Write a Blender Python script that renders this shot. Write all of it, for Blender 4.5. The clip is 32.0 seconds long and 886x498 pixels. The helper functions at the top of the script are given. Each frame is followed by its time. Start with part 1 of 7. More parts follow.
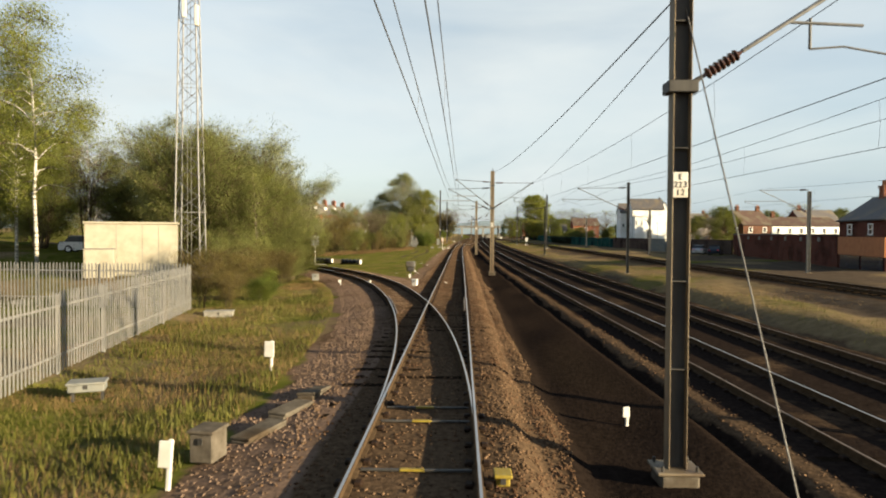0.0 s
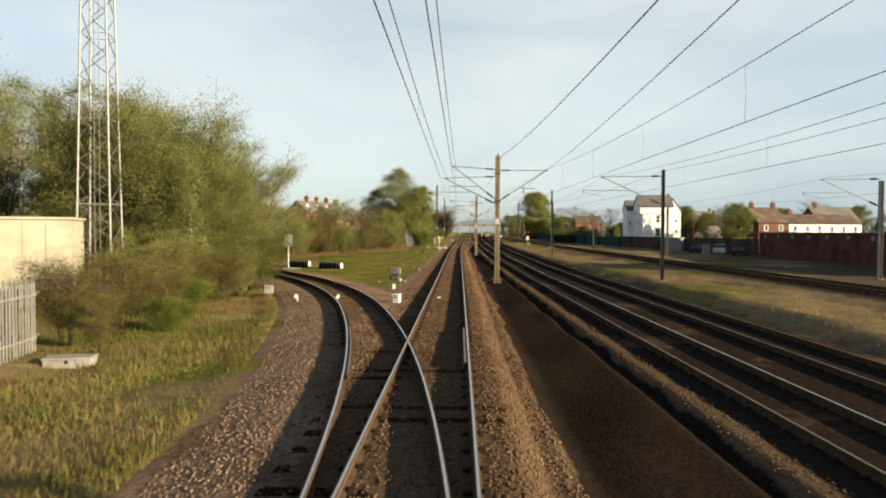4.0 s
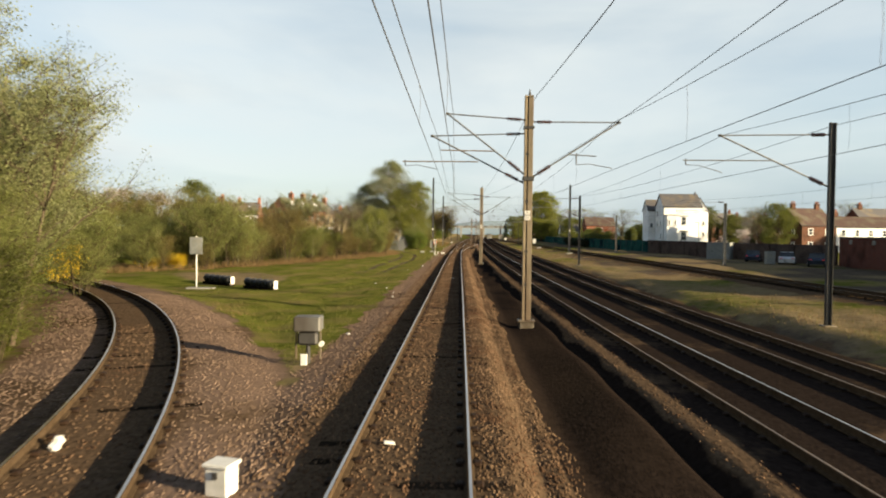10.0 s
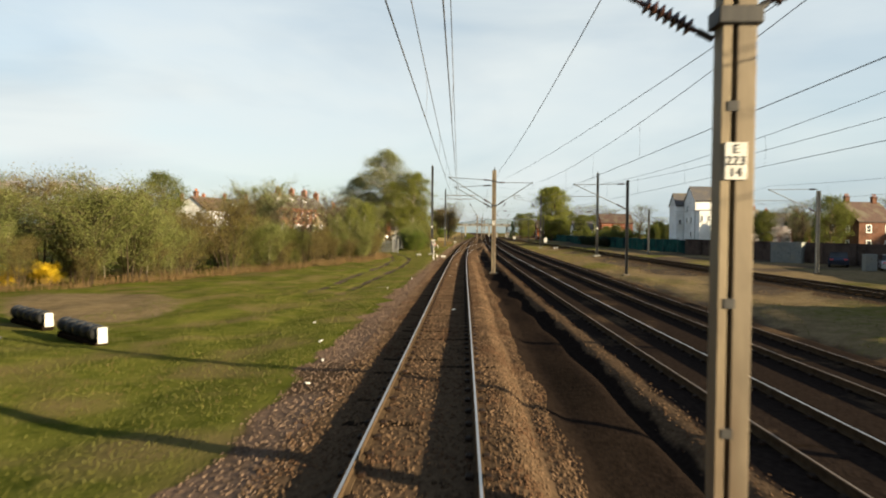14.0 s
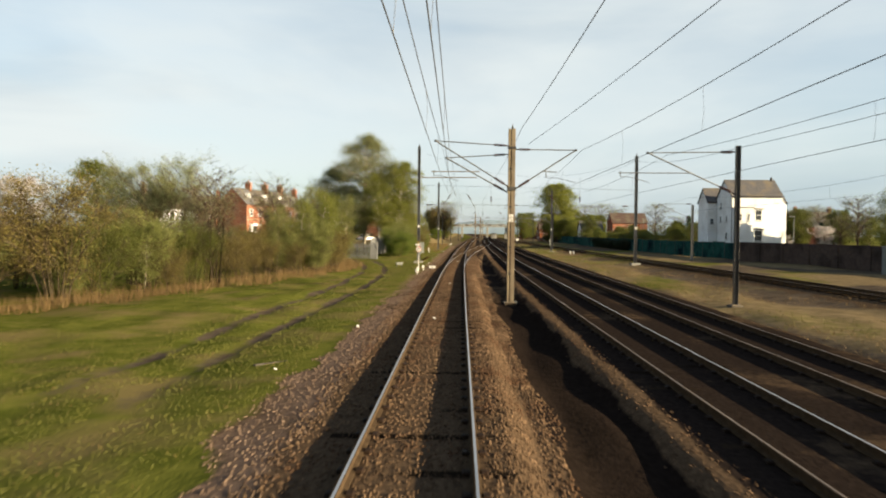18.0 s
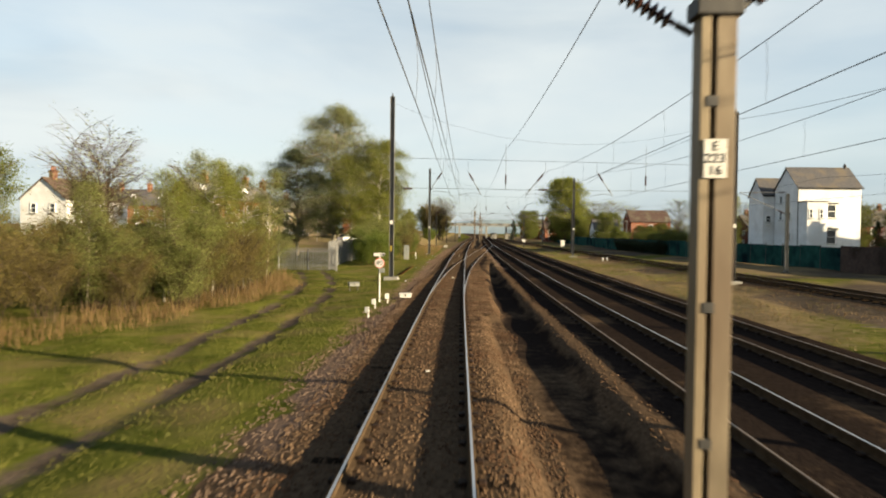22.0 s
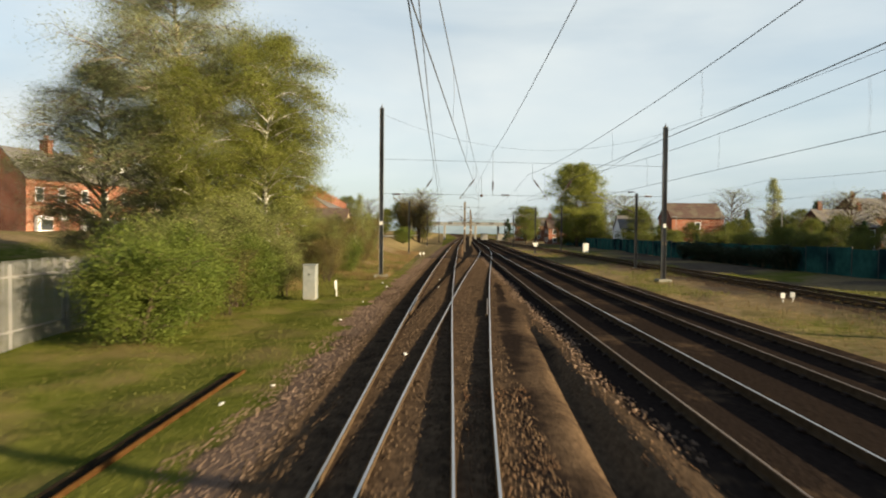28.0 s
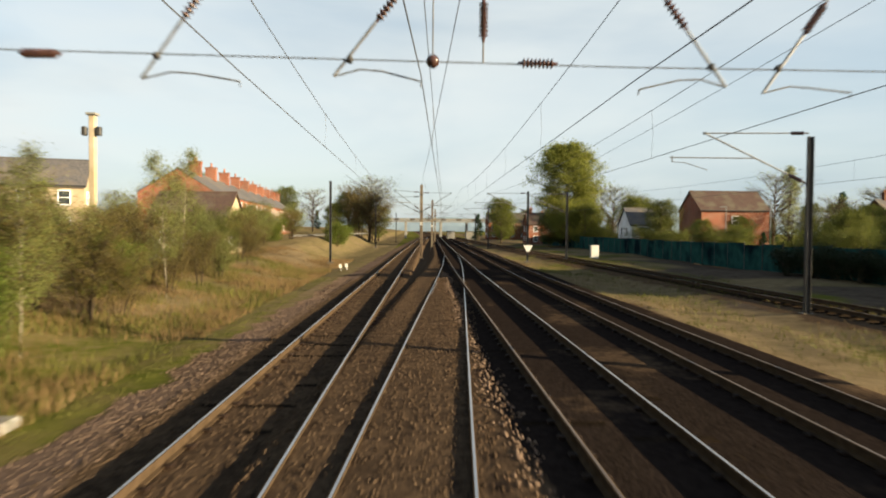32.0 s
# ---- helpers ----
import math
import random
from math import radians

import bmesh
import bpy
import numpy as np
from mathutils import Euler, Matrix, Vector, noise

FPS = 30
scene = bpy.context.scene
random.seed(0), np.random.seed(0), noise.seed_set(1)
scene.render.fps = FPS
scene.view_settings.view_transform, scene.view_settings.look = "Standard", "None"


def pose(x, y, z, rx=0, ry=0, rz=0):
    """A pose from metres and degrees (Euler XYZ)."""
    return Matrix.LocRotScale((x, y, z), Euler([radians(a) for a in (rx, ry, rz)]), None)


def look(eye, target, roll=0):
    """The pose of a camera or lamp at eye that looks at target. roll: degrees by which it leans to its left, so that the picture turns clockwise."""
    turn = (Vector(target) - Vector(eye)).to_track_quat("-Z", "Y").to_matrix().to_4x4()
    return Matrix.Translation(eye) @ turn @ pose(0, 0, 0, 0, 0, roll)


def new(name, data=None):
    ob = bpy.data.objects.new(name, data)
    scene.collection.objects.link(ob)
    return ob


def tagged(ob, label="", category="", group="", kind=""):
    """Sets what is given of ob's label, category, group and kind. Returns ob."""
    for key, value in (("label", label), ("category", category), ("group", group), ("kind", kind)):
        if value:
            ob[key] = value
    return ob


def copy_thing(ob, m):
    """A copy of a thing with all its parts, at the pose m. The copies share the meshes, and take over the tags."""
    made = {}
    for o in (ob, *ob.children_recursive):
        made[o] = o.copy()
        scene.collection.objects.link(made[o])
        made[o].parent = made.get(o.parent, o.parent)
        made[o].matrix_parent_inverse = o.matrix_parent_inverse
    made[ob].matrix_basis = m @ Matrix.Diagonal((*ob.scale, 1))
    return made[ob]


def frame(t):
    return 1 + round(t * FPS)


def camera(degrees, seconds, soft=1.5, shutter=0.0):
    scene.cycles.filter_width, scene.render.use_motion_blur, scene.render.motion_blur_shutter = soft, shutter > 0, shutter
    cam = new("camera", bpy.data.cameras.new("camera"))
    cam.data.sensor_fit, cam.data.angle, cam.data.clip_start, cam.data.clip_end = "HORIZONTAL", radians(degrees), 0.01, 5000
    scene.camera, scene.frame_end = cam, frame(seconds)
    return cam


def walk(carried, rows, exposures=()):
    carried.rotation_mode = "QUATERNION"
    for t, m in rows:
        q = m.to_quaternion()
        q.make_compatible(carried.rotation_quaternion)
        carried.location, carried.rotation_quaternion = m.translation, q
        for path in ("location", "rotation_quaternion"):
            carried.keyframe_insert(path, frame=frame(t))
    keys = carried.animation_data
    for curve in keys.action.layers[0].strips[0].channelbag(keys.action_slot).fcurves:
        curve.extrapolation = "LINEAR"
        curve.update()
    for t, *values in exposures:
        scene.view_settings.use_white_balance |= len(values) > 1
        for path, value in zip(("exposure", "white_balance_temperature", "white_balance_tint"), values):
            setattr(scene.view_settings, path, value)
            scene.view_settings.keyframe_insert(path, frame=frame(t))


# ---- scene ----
cam = camera(67.3, 32.0, soft=2.0, shutter=0.5)
EYE = 2.74          # the eye's height over the rail tops
ROWS = [
    (0.0, 0.000, 2.410, 1.56, -1.40, -0.30),
    (0.5, -0.000, 3.449, 1.57, -1.42, -0.37),
    (1.0, -0.000, 4.535, 1.57, -1.44, -0.40),
    (1.5, -0.001, 5.668, 1.57, -1.46, -0.37),
    (2.0, -0.001, 6.848, 1.55, -1.50, -0.30),
    (2.5, -0.000, 8.076, 1.54, -1.51, -0.21),
    (3.0, 0.001, 9.351, 1.51, -1.52, -0.15),
    (3.5, 0.004, 10.674, 1.46, -1.55, -0.19),
    (5.5, 0.025, 16.447, 1.44, -1.39, -0.50),
    (6.0, 0.029, 18.022, 1.43, -1.36, -0.54),
    (6.5, 0.034, 19.610, 1.39, -1.36, -0.53),
    (7.0, 0.040, 21.236, 1.36, -1.35, -0.52),
    (7.5, 0.047, 22.898, 1.34, -1.42, -0.52),
    (8.0, 0.055, 24.606, 1.33, -1.44, -0.55),
    (8.5, 0.062, 26.355, 1.37, -1.42, -0.60),
    (9.0, 0.068, 28.134, 1.39, -1.48, -0.67),
    (9.5, 0.073, 29.988, 1.43, -1.42, -0.71),
    (10.0, 0.076, 31.905, 1.49, -1.40, -0.69),
    (10.5, 0.078, 33.877, 1.53, -1.39, -0.64),
    (11.0, 0.076, 35.932, 1.62, -1.43, -0.61),
    (11.5, 0.071, 38.080, 1.73, -1.43, -0.59),
    (12.0, 0.063, 40.301, 1.74, -1.49, -0.59),
    (12.5, 0.055, 42.585, 1.77, -1.54, -0.53),
    (13.0, 0.043, 44.923, 1.88, -1.53, -0.49),
    (13.5, 0.029, 47.306, 1.90, -1.57, -0.49),
    (14.0, 0.015, 49.733, 1.86, -1.53, -0.50),
    (14.5, 0.003, 52.228, 1.80, -1.48, -0.48),
    (16.5, -0.015, 62.445, 1.52, -1.49, -0.49),
    (17.0, -0.012, 65.056, 1.46, -1.54, -0.49),
    (17.5, -0.008, 67.725, 1.48, -1.54, -0.49),
    (18.0, -0.008, 70.444, 1.57, -1.45, -0.50),
    (18.5, -0.010, 73.209, 1.61, -1.35, -0.51),
    (19.0, -0.015, 76.027, 1.63, -1.30, -0.52),
    (19.5, -0.020, 78.903, 1.63, -1.30, -0.50),
    (20.0, -0.024, 81.854, 1.61, -1.36, -0.49),
    (20.5, -0.025, 84.917, 1.56, -1.39, -0.52),
    (21.0, -0.023, 88.079, 1.47, -1.41, -0.55),
    (21.5, -0.018, 91.300, 1.42, -1.42, -0.58),
    (22.0, -0.008, 94.535, 1.33, -1.48, -0.62),
    (22.5, 0.006, 97.804, 1.27, -1.55, -0.65),
    (23.0, 0.024, 101.124, 1.24, -1.56, -0.70),
    (23.5, 0.042, 104.500, 1.24, -1.54, -0.72),
    (24.0, 0.060, 107.925, 1.22, -1.54, -0.70),
    (24.5, 0.081, 111.442, 1.19, -1.51, -0.65),
    (26.5, 0.151, 126.002, 1.18, -1.60, -0.55),
    (27.0, 0.192, 129.804, 1.01, -1.64, -0.54),
    (27.5, 0.265, 133.763, 0.66, -1.55, -0.53),
    (28.0, 0.382, 137.850, 0.11, -1.45, -0.52),
    (28.5, 0.544, 142.030, -0.50, -1.52, -0.54),
    (29.0, 0.750, 146.263, -1.12, -1.59, -0.55),
    (29.5, 1.001, 150.538, -1.72, -1.61, -0.53),
    (30.0, 1.282, 154.846, -2.19, -1.55, -0.55),
    (30.5, 1.584, 159.196, -2.54, -1.60, -0.53),
    (31.0, 1.896, 163.590, -2.78, -1.60, -0.51),
    (31.5, 2.215, 168.036, -2.81, -1.59, -0.49),
    (32.0, 2.540, 172.505, -2.75, -1.64, -0.48),
]
walk(cam, [(t, pose(x, y, EYE, 90 + pitch, roll, yaw)) for t, x, y, yaw, pitch, roll in ROWS], exposures=[(0.0, 2.11, 6500, 5), (32.0, 2.11, 6500, 5)])

# ---- light ----
SUN_EL, SUN_AZ = 13.0, -25.0     # degrees; the sun stands to the east of the line and a little behind
to_sun = Vector((math.cos(radians(SUN_EL)) * math.cos(radians(SUN_AZ)), math.cos(radians(SUN_EL)) * math.sin(radians(SUN_AZ)), math.sin(radians(SUN_EL))))
sun = new("sun", bpy.data.lights.new("sun", "SUN"))
sun.data.energy, sun.data.angle, sun.data.color = 4.3, radians(0.6), (1.0, 0.80, 0.54)
sun.matrix_world = look(to_sun * 400, (0, 0, 0))

world = bpy.data.worlds.new("sky")
scene.world = world
world.use_nodes = True
wn, wl = world.node_tree.nodes, world.node_tree.links
wn.clear()
w_out, w_bg, w_sky = wn.new("ShaderNodeOutputWorld"), wn.new("ShaderNodeBackground"), wn.new("ShaderNodeTexSky")
w_sky.sky_type, w_sky.sun_disc = "NISHITA", False
w_sky.sun_elevation, w_sky.sun_rotation = radians(SUN_EL), math.atan2(to_sun.x, to_sun.y)
w_sky.air_density, w_sky.dust_density, w_sky.ozone_density = 1.0, 1.2, 2.0
w_tc, w_map, w_noise, w_ramp, w_mix = wn.new("ShaderNodeTexCoord"), wn.new("ShaderNodeMapping"), wn.new("ShaderNodeTexNoise"), wn.new("ShaderNodeValToRGB"), wn.new("ShaderNodeMix")
w_map.inputs["Scale"].default_value = (1.1, 1.1, 4.2)
w_map.inputs["Location"].default_value = (0.3, 0.15, 0.0)
w_noise.inputs["Scale"].default_value, w_noise.inputs["Detail"].default_value, w_noise.inputs["Roughness"].default_value = 1.7, 5.0, 0.5
w_ramp.color_ramp.elements[0].position, w_ramp.color_ramp.elements[1].position = 0.30, 0.68
w_ramp.color_ramp.elements[0].color, w_ramp.color_ramp.elements[1].color = (0.62, 0.62, 0.62, 1), (0.97, 0.97, 0.97, 1)
w_mix.data_type = "RGBA"
w_n2, w_r2 = wn.new("ShaderNodeTexNoise"), wn.new("ShaderNodeValToRGB")       # thin high cloud, grey-blue to white
w_n2.inputs["Scale"].default_value, w_n2.inputs["Detail"].default_value, w_n2.inputs["Distortion"].default_value = 1.25, 6.0, 0.4
w_r2.color_ramp.elements[0].position, w_r2.color_ramp.elements[1].position = 0.36, 0.62
w_r2.color_ramp.elements[0].color, w_r2.color_ramp.elements[1].color = (2.55, 2.95, 3.35, 1), (3.95, 4.1, 4.15, 1)
wl.new(w_map.outputs["Vector"], w_n2.inputs["Vector"])
wl.new(w_n2.outputs["Fac"], w_r2.inputs["Fac"])
wl.new(w_r2.outputs["Color"], w_mix.inputs[7])
w_bg.inputs["Strength"].default_value = 0.05
wl.new(w_tc.outputs["Generated"], w_map.inputs["Vector"])
wl.new(w_map.outputs["Vector"], w_noise.inputs["Vector"])
wl.new(w_noise.outputs["Fac"], w_ramp.inputs["Fac"])
w_sep, w_thin, w_mul = wn.new("ShaderNodeSeparateXYZ"), wn.new("ShaderNodeMapRange"), wn.new("ShaderNodeMath")
w_thin.inputs["From Min"].default_value, w_thin.inputs["From Max"].default_value = 0.30, 0.75     # cloud thins out overhead
w_thin.inputs["To Min"].default_value, w_thin.inputs["To Max"].default_value = 1.0, 0.16
w_mul.operation = "MULTIPLY"
wl.new(w_tc.outputs["Generated"], w_sep.inputs["Vector"])
wl.new(w_sep.outputs["Z"], w_thin.inputs["Value"])
wl.new(w_ramp.outputs["Color"], w_mul.inputs[0])
wl.new(w_thin.outputs["Result"], w_mul.inputs[1])
wl.new(w_mul.outputs[0], w_mix.inputs[0])
wl.new(w_sky.outputs["Color"], w_mix.inputs[6])
wl.new(w_mix.outputs[2], w_bg.inputs["Color"])
wl.new(w_bg.outputs["Background"], w_out.inputs["Surface"])


# ---- materials ----
def surface(name, c1, c2, scale=6.0, rough=0.8, metal=0.0, bump=0.2, fine=60.0, third=None, third_scale=0.6, stretch=(1, 1, 1), island=0.0, per_object=0.0, coat=0.0):
    """Two colours mixed by noise, a third in large stains, fine relief; in metres."""
    m = bpy.data.materials.new(name)
    m.use_nodes = True
    n, l = m.node_tree.nodes, m.node_tree.links
    b = n["Principled BSDF"]
    tc, mp = n.new("ShaderNodeTexCoord"), n.new("ShaderNodeMapping")
    mp.inputs["Scale"].default_value = stretch
    geo = n.new("ShaderNodeNewGeometry")
    l.new(geo.outputs["Position"], mp.inputs["Vector"])
    a, f = n.new("ShaderNodeTexNoise"), n.new("ShaderNodeTexNoise")
    a.inputs["Scale"].default_value, a.inputs["Detail"].default_value, a.inputs["Roughness"].default_value = scale, 5.0, 0.62
    f.inputs["Scale"].default_value, f.inputs["Detail"].default_value = fine, 3.0
    l.new(mp.outputs["Vector"], a.inputs["Vector"])
    l.new(mp.outputs["Vector"], f.inputs["Vector"])
    ramp = n.new("ShaderNodeValToRGB")
    ramp.color_ramp.elements[0].position, ramp.color_ramp.elements[1].position = 0.32, 0.68
    ramp.color_ramp.elements[0].color, ramp.color_ramp.elements[1].color = (*c1, 1), (*c2, 1)
    l.new(a.outputs["Fac"], ramp.inputs["Fac"])
    col = ramp.outputs["Color"]
    if third:
        s, sr, mx = n.new("ShaderNodeTexNoise"), n.new("ShaderNodeValToRGB"), n.new("ShaderNodeMix")
        s.inputs["Scale"].default_value, s.inputs["Detail"].default_value = third_scale, 4.0
        l.new(mp.outputs["Vector"], s.inputs["Vector"])
        sr.color_ramp.elements[0].position, sr.color_ramp.elements[1].position = 0.48, 0.66
        l.new(s.outputs["Fac"], sr.inputs["Fac"])
        mx.data_type = "RGBA"
        l.new(sr.outputs["Color"], mx.inputs[0])
        l.new(col, mx.inputs[6])
        mx.inputs[7].default_value = (*third, 1)
        col = mx.outputs[2]
    for amount, src in ((island, geo.outputs["Random Per Island"]), (per_object, None)):
        if amount:
            if src is None:
                src = n.new("ShaderNodeObjectInfo").outputs["Random"]
            hs, mr = n.new("ShaderNodeHueSaturation"), n.new("ShaderNodeMapRange")
            mr.inputs["To Min"].default_value, mr.inputs["To Max"].default_value = 1 - amount, 1 + amount
            l.new(src, mr.inputs["Value"])
            l.new(mr.outputs["Result"], hs.inputs["Value"])
            l.new(col, hs.inputs["Color"])
            col = hs.outputs["Color"]
    l.new(col, b.inputs["Base Color"])
    rr = n.new("ShaderNodeMapRange")
    rr.inputs["To Min"].default_value, rr.inputs["To Max"].default_value = max(0.03, rough - 0.12), min(1, rough + 0.1)
    l.new(a.outputs["Fac"], rr.inputs["Value"])
    l.new(rr.outputs["Result"], b.inputs["Roughness"])
    b.inputs["Metallic"].default_value = metal
    b.inputs["Specular IOR Level"].default_value = 0.3 if rough < 0.65 else (0.15 if rough < 0.85 else 0.0)
    b.inputs["Coat Weight"].default_value = coat
    if bump:
        bp = n.new("ShaderNodeBump")
        bp.inputs["Strength"].default_value, bp.inputs["Distance"].default_value = bump, 0.02
        l.new(f.outputs["Fac"], bp.inputs["Height"])
        l.new(bp.outputs["Normal"], b.inputs["Normal"])
    return m


def leafy(name, c1, c2, scale=1.2, through_light=0.5, per_object=0.16, island=0.17):
    """Leaves: two greens, lit through from behind."""
    m = surface(name, c1, c2, scale=scale, rough=0.6, bump=0.0, island=island, per_object=per_object)
    n, l = m.node_tree.nodes, m.node_tree.links
    b, out = n["Principled BSDF"], n["Material Output"]
    b.inputs["Specular IOR Level"].default_value = 0.12
    tr, mx = n.new("ShaderNodeBsdfTranslucent"), n.new("ShaderNodeMixShader")
    l.new(b.inputs["Base Color"].links[0].from_socket, tr.inputs["Color"])
    mx.inputs["Fac"].default_value = through_light
    l.new(b.outputs["BSDF"], mx.inputs[1])
    l.new(tr.outputs["BSDF"], mx.inputs[2])
    l.new(mx.outputs["Shader"], out.inputs["Surface"])
    return m


def brickwork(name, c1, c2, mortar, width=0.225, per_object=0.0):
    m = surface(name, c1, c2, scale=3.0, rough=0.88, bump=0.15, third=tuple(0.6 * v for v in c1), third_scale=0.5, per_object=per_object)
    n, l = m.node_tree.nodes, m.node_tree.links
    b = n["Principled BSDF"]
    col = b.inputs["Base Color"].links[0].from_socket
    tc, br = n.new("ShaderNodeTexCoord"), n.new("ShaderNodeTexBrick")
    sep, add, com = n.new("ShaderNodeSeparateXYZ"), n.new("ShaderNodeMath"), n.new("ShaderNodeCombineXYZ")
    l.new(tc.outputs["Object"], sep.inputs["Vector"])
    l.new(sep.outputs["X"], add.inputs[0])
    l.new(sep.outputs["Y"], add.inputs[1])
    l.new(add.outputs[0], com.inputs["X"])
    l.new(sep.outputs["Z"], com.inputs["Y"])
    l.new(com.outputs["Vector"], br.inputs["Vector"])
    br.inputs["Scale"].default_value = 1.0
    br.inputs["Brick Width"].default_value, br.inputs["Row Height"].default_value, br.inputs["Mortar Size"].default_value = width, width / 3, 0.006
    br.inputs["Mortar"].default_value = (*mortar, 1)
    l.new(col, br.inputs["Color1"])
    l.new(col, br.inputs["Color2"])
    l.new(br.outputs["Color"], b.inputs["Base Color"])
    return m


def ground_material():
    """Grass, dry growth, bare earth and ballast, each where the plan has it."""
    m = surface("ground", (0.047, 0.056, 0.009), (0.108, 0.108, 0.022), scale=1.1, rough=0.95, bump=0.9, fine=14, third=(0.125, 0.098, 0.038), third_scale=0.45)
    n, l = m.node_tree.nodes, m.node_tree.links
    b = n["Principled BSDF"]
    geo = n.new("ShaderNodeNewGeometry")
    col = b.inputs["Base Color"].links[0].from_socket

    def blotch(c1, c2, scale, lo=0.3, hi=0.7):
        t, r = n.new("ShaderNodeTexNoise"), n.new("ShaderNodeValToRGB")
        t.inputs["Scale"].default_value, t.inputs["Detail"].default_value, t.inputs["Roughness"].default_value = scale, 6.0, 0.7
        l.new(geo.outputs["Position"], t.inputs["Vector"])
        r.color_ramp.elements[0].position, r.color_ramp.elements[1].position = lo, hi
        r.color_ramp.elements[0].color, r.color_ramp.elements[1].color = (*c1, 1), (*c2, 1)
        l.new(t.outputs["Fac"], r.inputs["Fac"])
        return r.outputs["Color"]

    edge = blotch((0, 0, 0), (1, 1, 1), 2.2, 0.25, 0.75)
    for key, c1, c2, scale in (("dry", (0.100, 0.073, 0.038), (0.185, 0.137, 0.078), 1.6), ("earth", (0.048, 0.036, 0.025), (0.10, 0.077, 0.056), 1.4), ("ballast", (0.033, 0.022, 0.0138), (0.112, 0.074, 0.045), 11.0), ("pale", (0.085, 0.057, 0.041), (0.180, 0.122, 0.086), 9.0), ("dark", (0.0095, 0.0069, 0.0057), (0.026, 0.019, 0.0154), 9.0), ("hollow_dark", (0.0075, 0.0054, 0.0043), (0.0185, 0.0134, 0.0107), 7.0)):
        at, ad, sm, mx = n.new("ShaderNodeAttribute"), n.new("ShaderNodeMath"), n.new("ShaderNodeMapRange"), n.new("ShaderNodeMix")
        at.attribute_name = key
        ad.operation = "MULTIPLY_ADD"
        l.new(edge, ad.inputs[0])
        ad.inputs[1].default_value = 0.6
        l.new(at.outputs["Fac"], ad.inputs[2])
        sm.inputs["From Min"].default_value, sm.inputs["From Max"].default_value = 0.6, 1.0
        l.new(ad.outputs[0], sm.inputs["Value"])
        mx.data_type = "RGBA"
        l.new(sm.outputs["Result"], mx.inputs[0])
        l.new(col, mx.inputs[6])
        l.new(blotch(c1, c2, scale), mx.inputs[7])
        col = mx.outputs[2]
    l.new(col, b.inputs["Base Color"])
    return m


GROUND = ground_material()
STONE = surface("ballast stone", (0.050, 0.033, 0.021), (0.135, 0.087, 0.053), scale=2.0, rough=0.9, bump=0.1, island=0.35, third=(0.07, 0.04, 0.024), third_scale=0.8)
STONE_DARK = surface("sooty ballast stone", (0.034, 0.023, 0.015), (0.088, 0.060, 0.039), scale=2.0, rough=0.9, bump=0.1, island=0.35)
ORANGE = surface("orange painted cladding", (0.30, 0.115, 0.045), (0.40, 0.165, 0.07), scale=2, rough=0.7, bump=0.05)
STONE_PALE = surface("pale ballast stone", (0.090, 0.062, 0.044), (0.178, 0.123, 0.088), scale=2.0, rough=0.9, bump=0.1, island=0.25)
TIMBER = surface("tarred sleeper timber", (0.009, 0.007, 0.005), (0.026, 0.018, 0.012), scale=5, rough=0.85, bump=0.5, fine=30, per_object=0.3)
RAIL_RUST = surface("rusty rail side", (0.040, 0.027, 0.016), (0.078, 0.053, 0.032), scale=7, rough=0.85, metal=0.1, bump=0.2)
RAIL_TOP = surface("worn steel rail head", (0.42, 0.39, 0.36), (0.60, 0.57, 0.54), scale=8, rough=0.34, metal=1.0, bump=0.03, stretch=(1, 0.08, 1))
RAIL_DULL = surface("dull rail head", (0.10, 0.07, 0.05), (0.20, 0.155, 0.12), scale=8, rough=0.5, metal=0.6, bump=0.05, stretch=(1, 0.1, 1))
CHAIR = surface("rusty cast rail chair", (0.011, 0.006, 0.003), (0.025, 0.013, 0.007), scale=9, rough=0.8, metal=0.2, bump=0.2)
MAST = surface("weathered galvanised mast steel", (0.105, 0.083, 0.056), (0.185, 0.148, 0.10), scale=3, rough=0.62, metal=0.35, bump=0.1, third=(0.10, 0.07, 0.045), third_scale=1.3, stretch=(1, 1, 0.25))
MAST_LIT = surface("tan weathered mast steel, lightened as a lit face", (0.140, 0.110, 0.070), (0.225, 0.180, 0.116), scale=3, rough=0.62, metal=0.3, bump=0.1, third=(0.12, 0.085, 0.055), third_scale=1.3, stretch=(1, 1, 0.25))
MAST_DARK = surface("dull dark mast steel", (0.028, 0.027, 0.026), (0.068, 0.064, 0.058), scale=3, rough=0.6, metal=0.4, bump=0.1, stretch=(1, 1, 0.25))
TUBE = surface("grey galvanised tube", (0.100, 0.100, 0.100), (0.170, 0.170, 0.170), scale=6, rough=0.55, metal=0.5, bump=0.05)
RUSTY_TUBE = surface("red-brown registration tube", (0.110, 0.072, 0.054), (0.182, 0.152, 0.126), scale=6, rough=0.6, metal=0.3, bump=0.05)
WIRE = surface("dark overhead wire", (0.05, 0.05, 0.05), (0.10, 0.095, 0.09), scale=2, rough=0.6, metal=0.3, bump=0)
PORCELAIN = surface("brown glazed porcelain", (0.035, 0.018, 0.014), (0.07, 0.034, 0.026), scale=5, rough=0.25, bump=0, coat=0.5)
WHITE = surface("weathered white paint", (0.408, 0.397, 0.362), (0.526, 0.513, 0.483), scale=5, rough=0.6, bump=0.05, third=(0.45, 0.42, 0.36), third_scale=1.5)
BLACK = surface("black paint", (0.012, 0.012, 0.012), (0.03, 0.03, 0.03), scale=8, rough=0.5, bump=0.05)
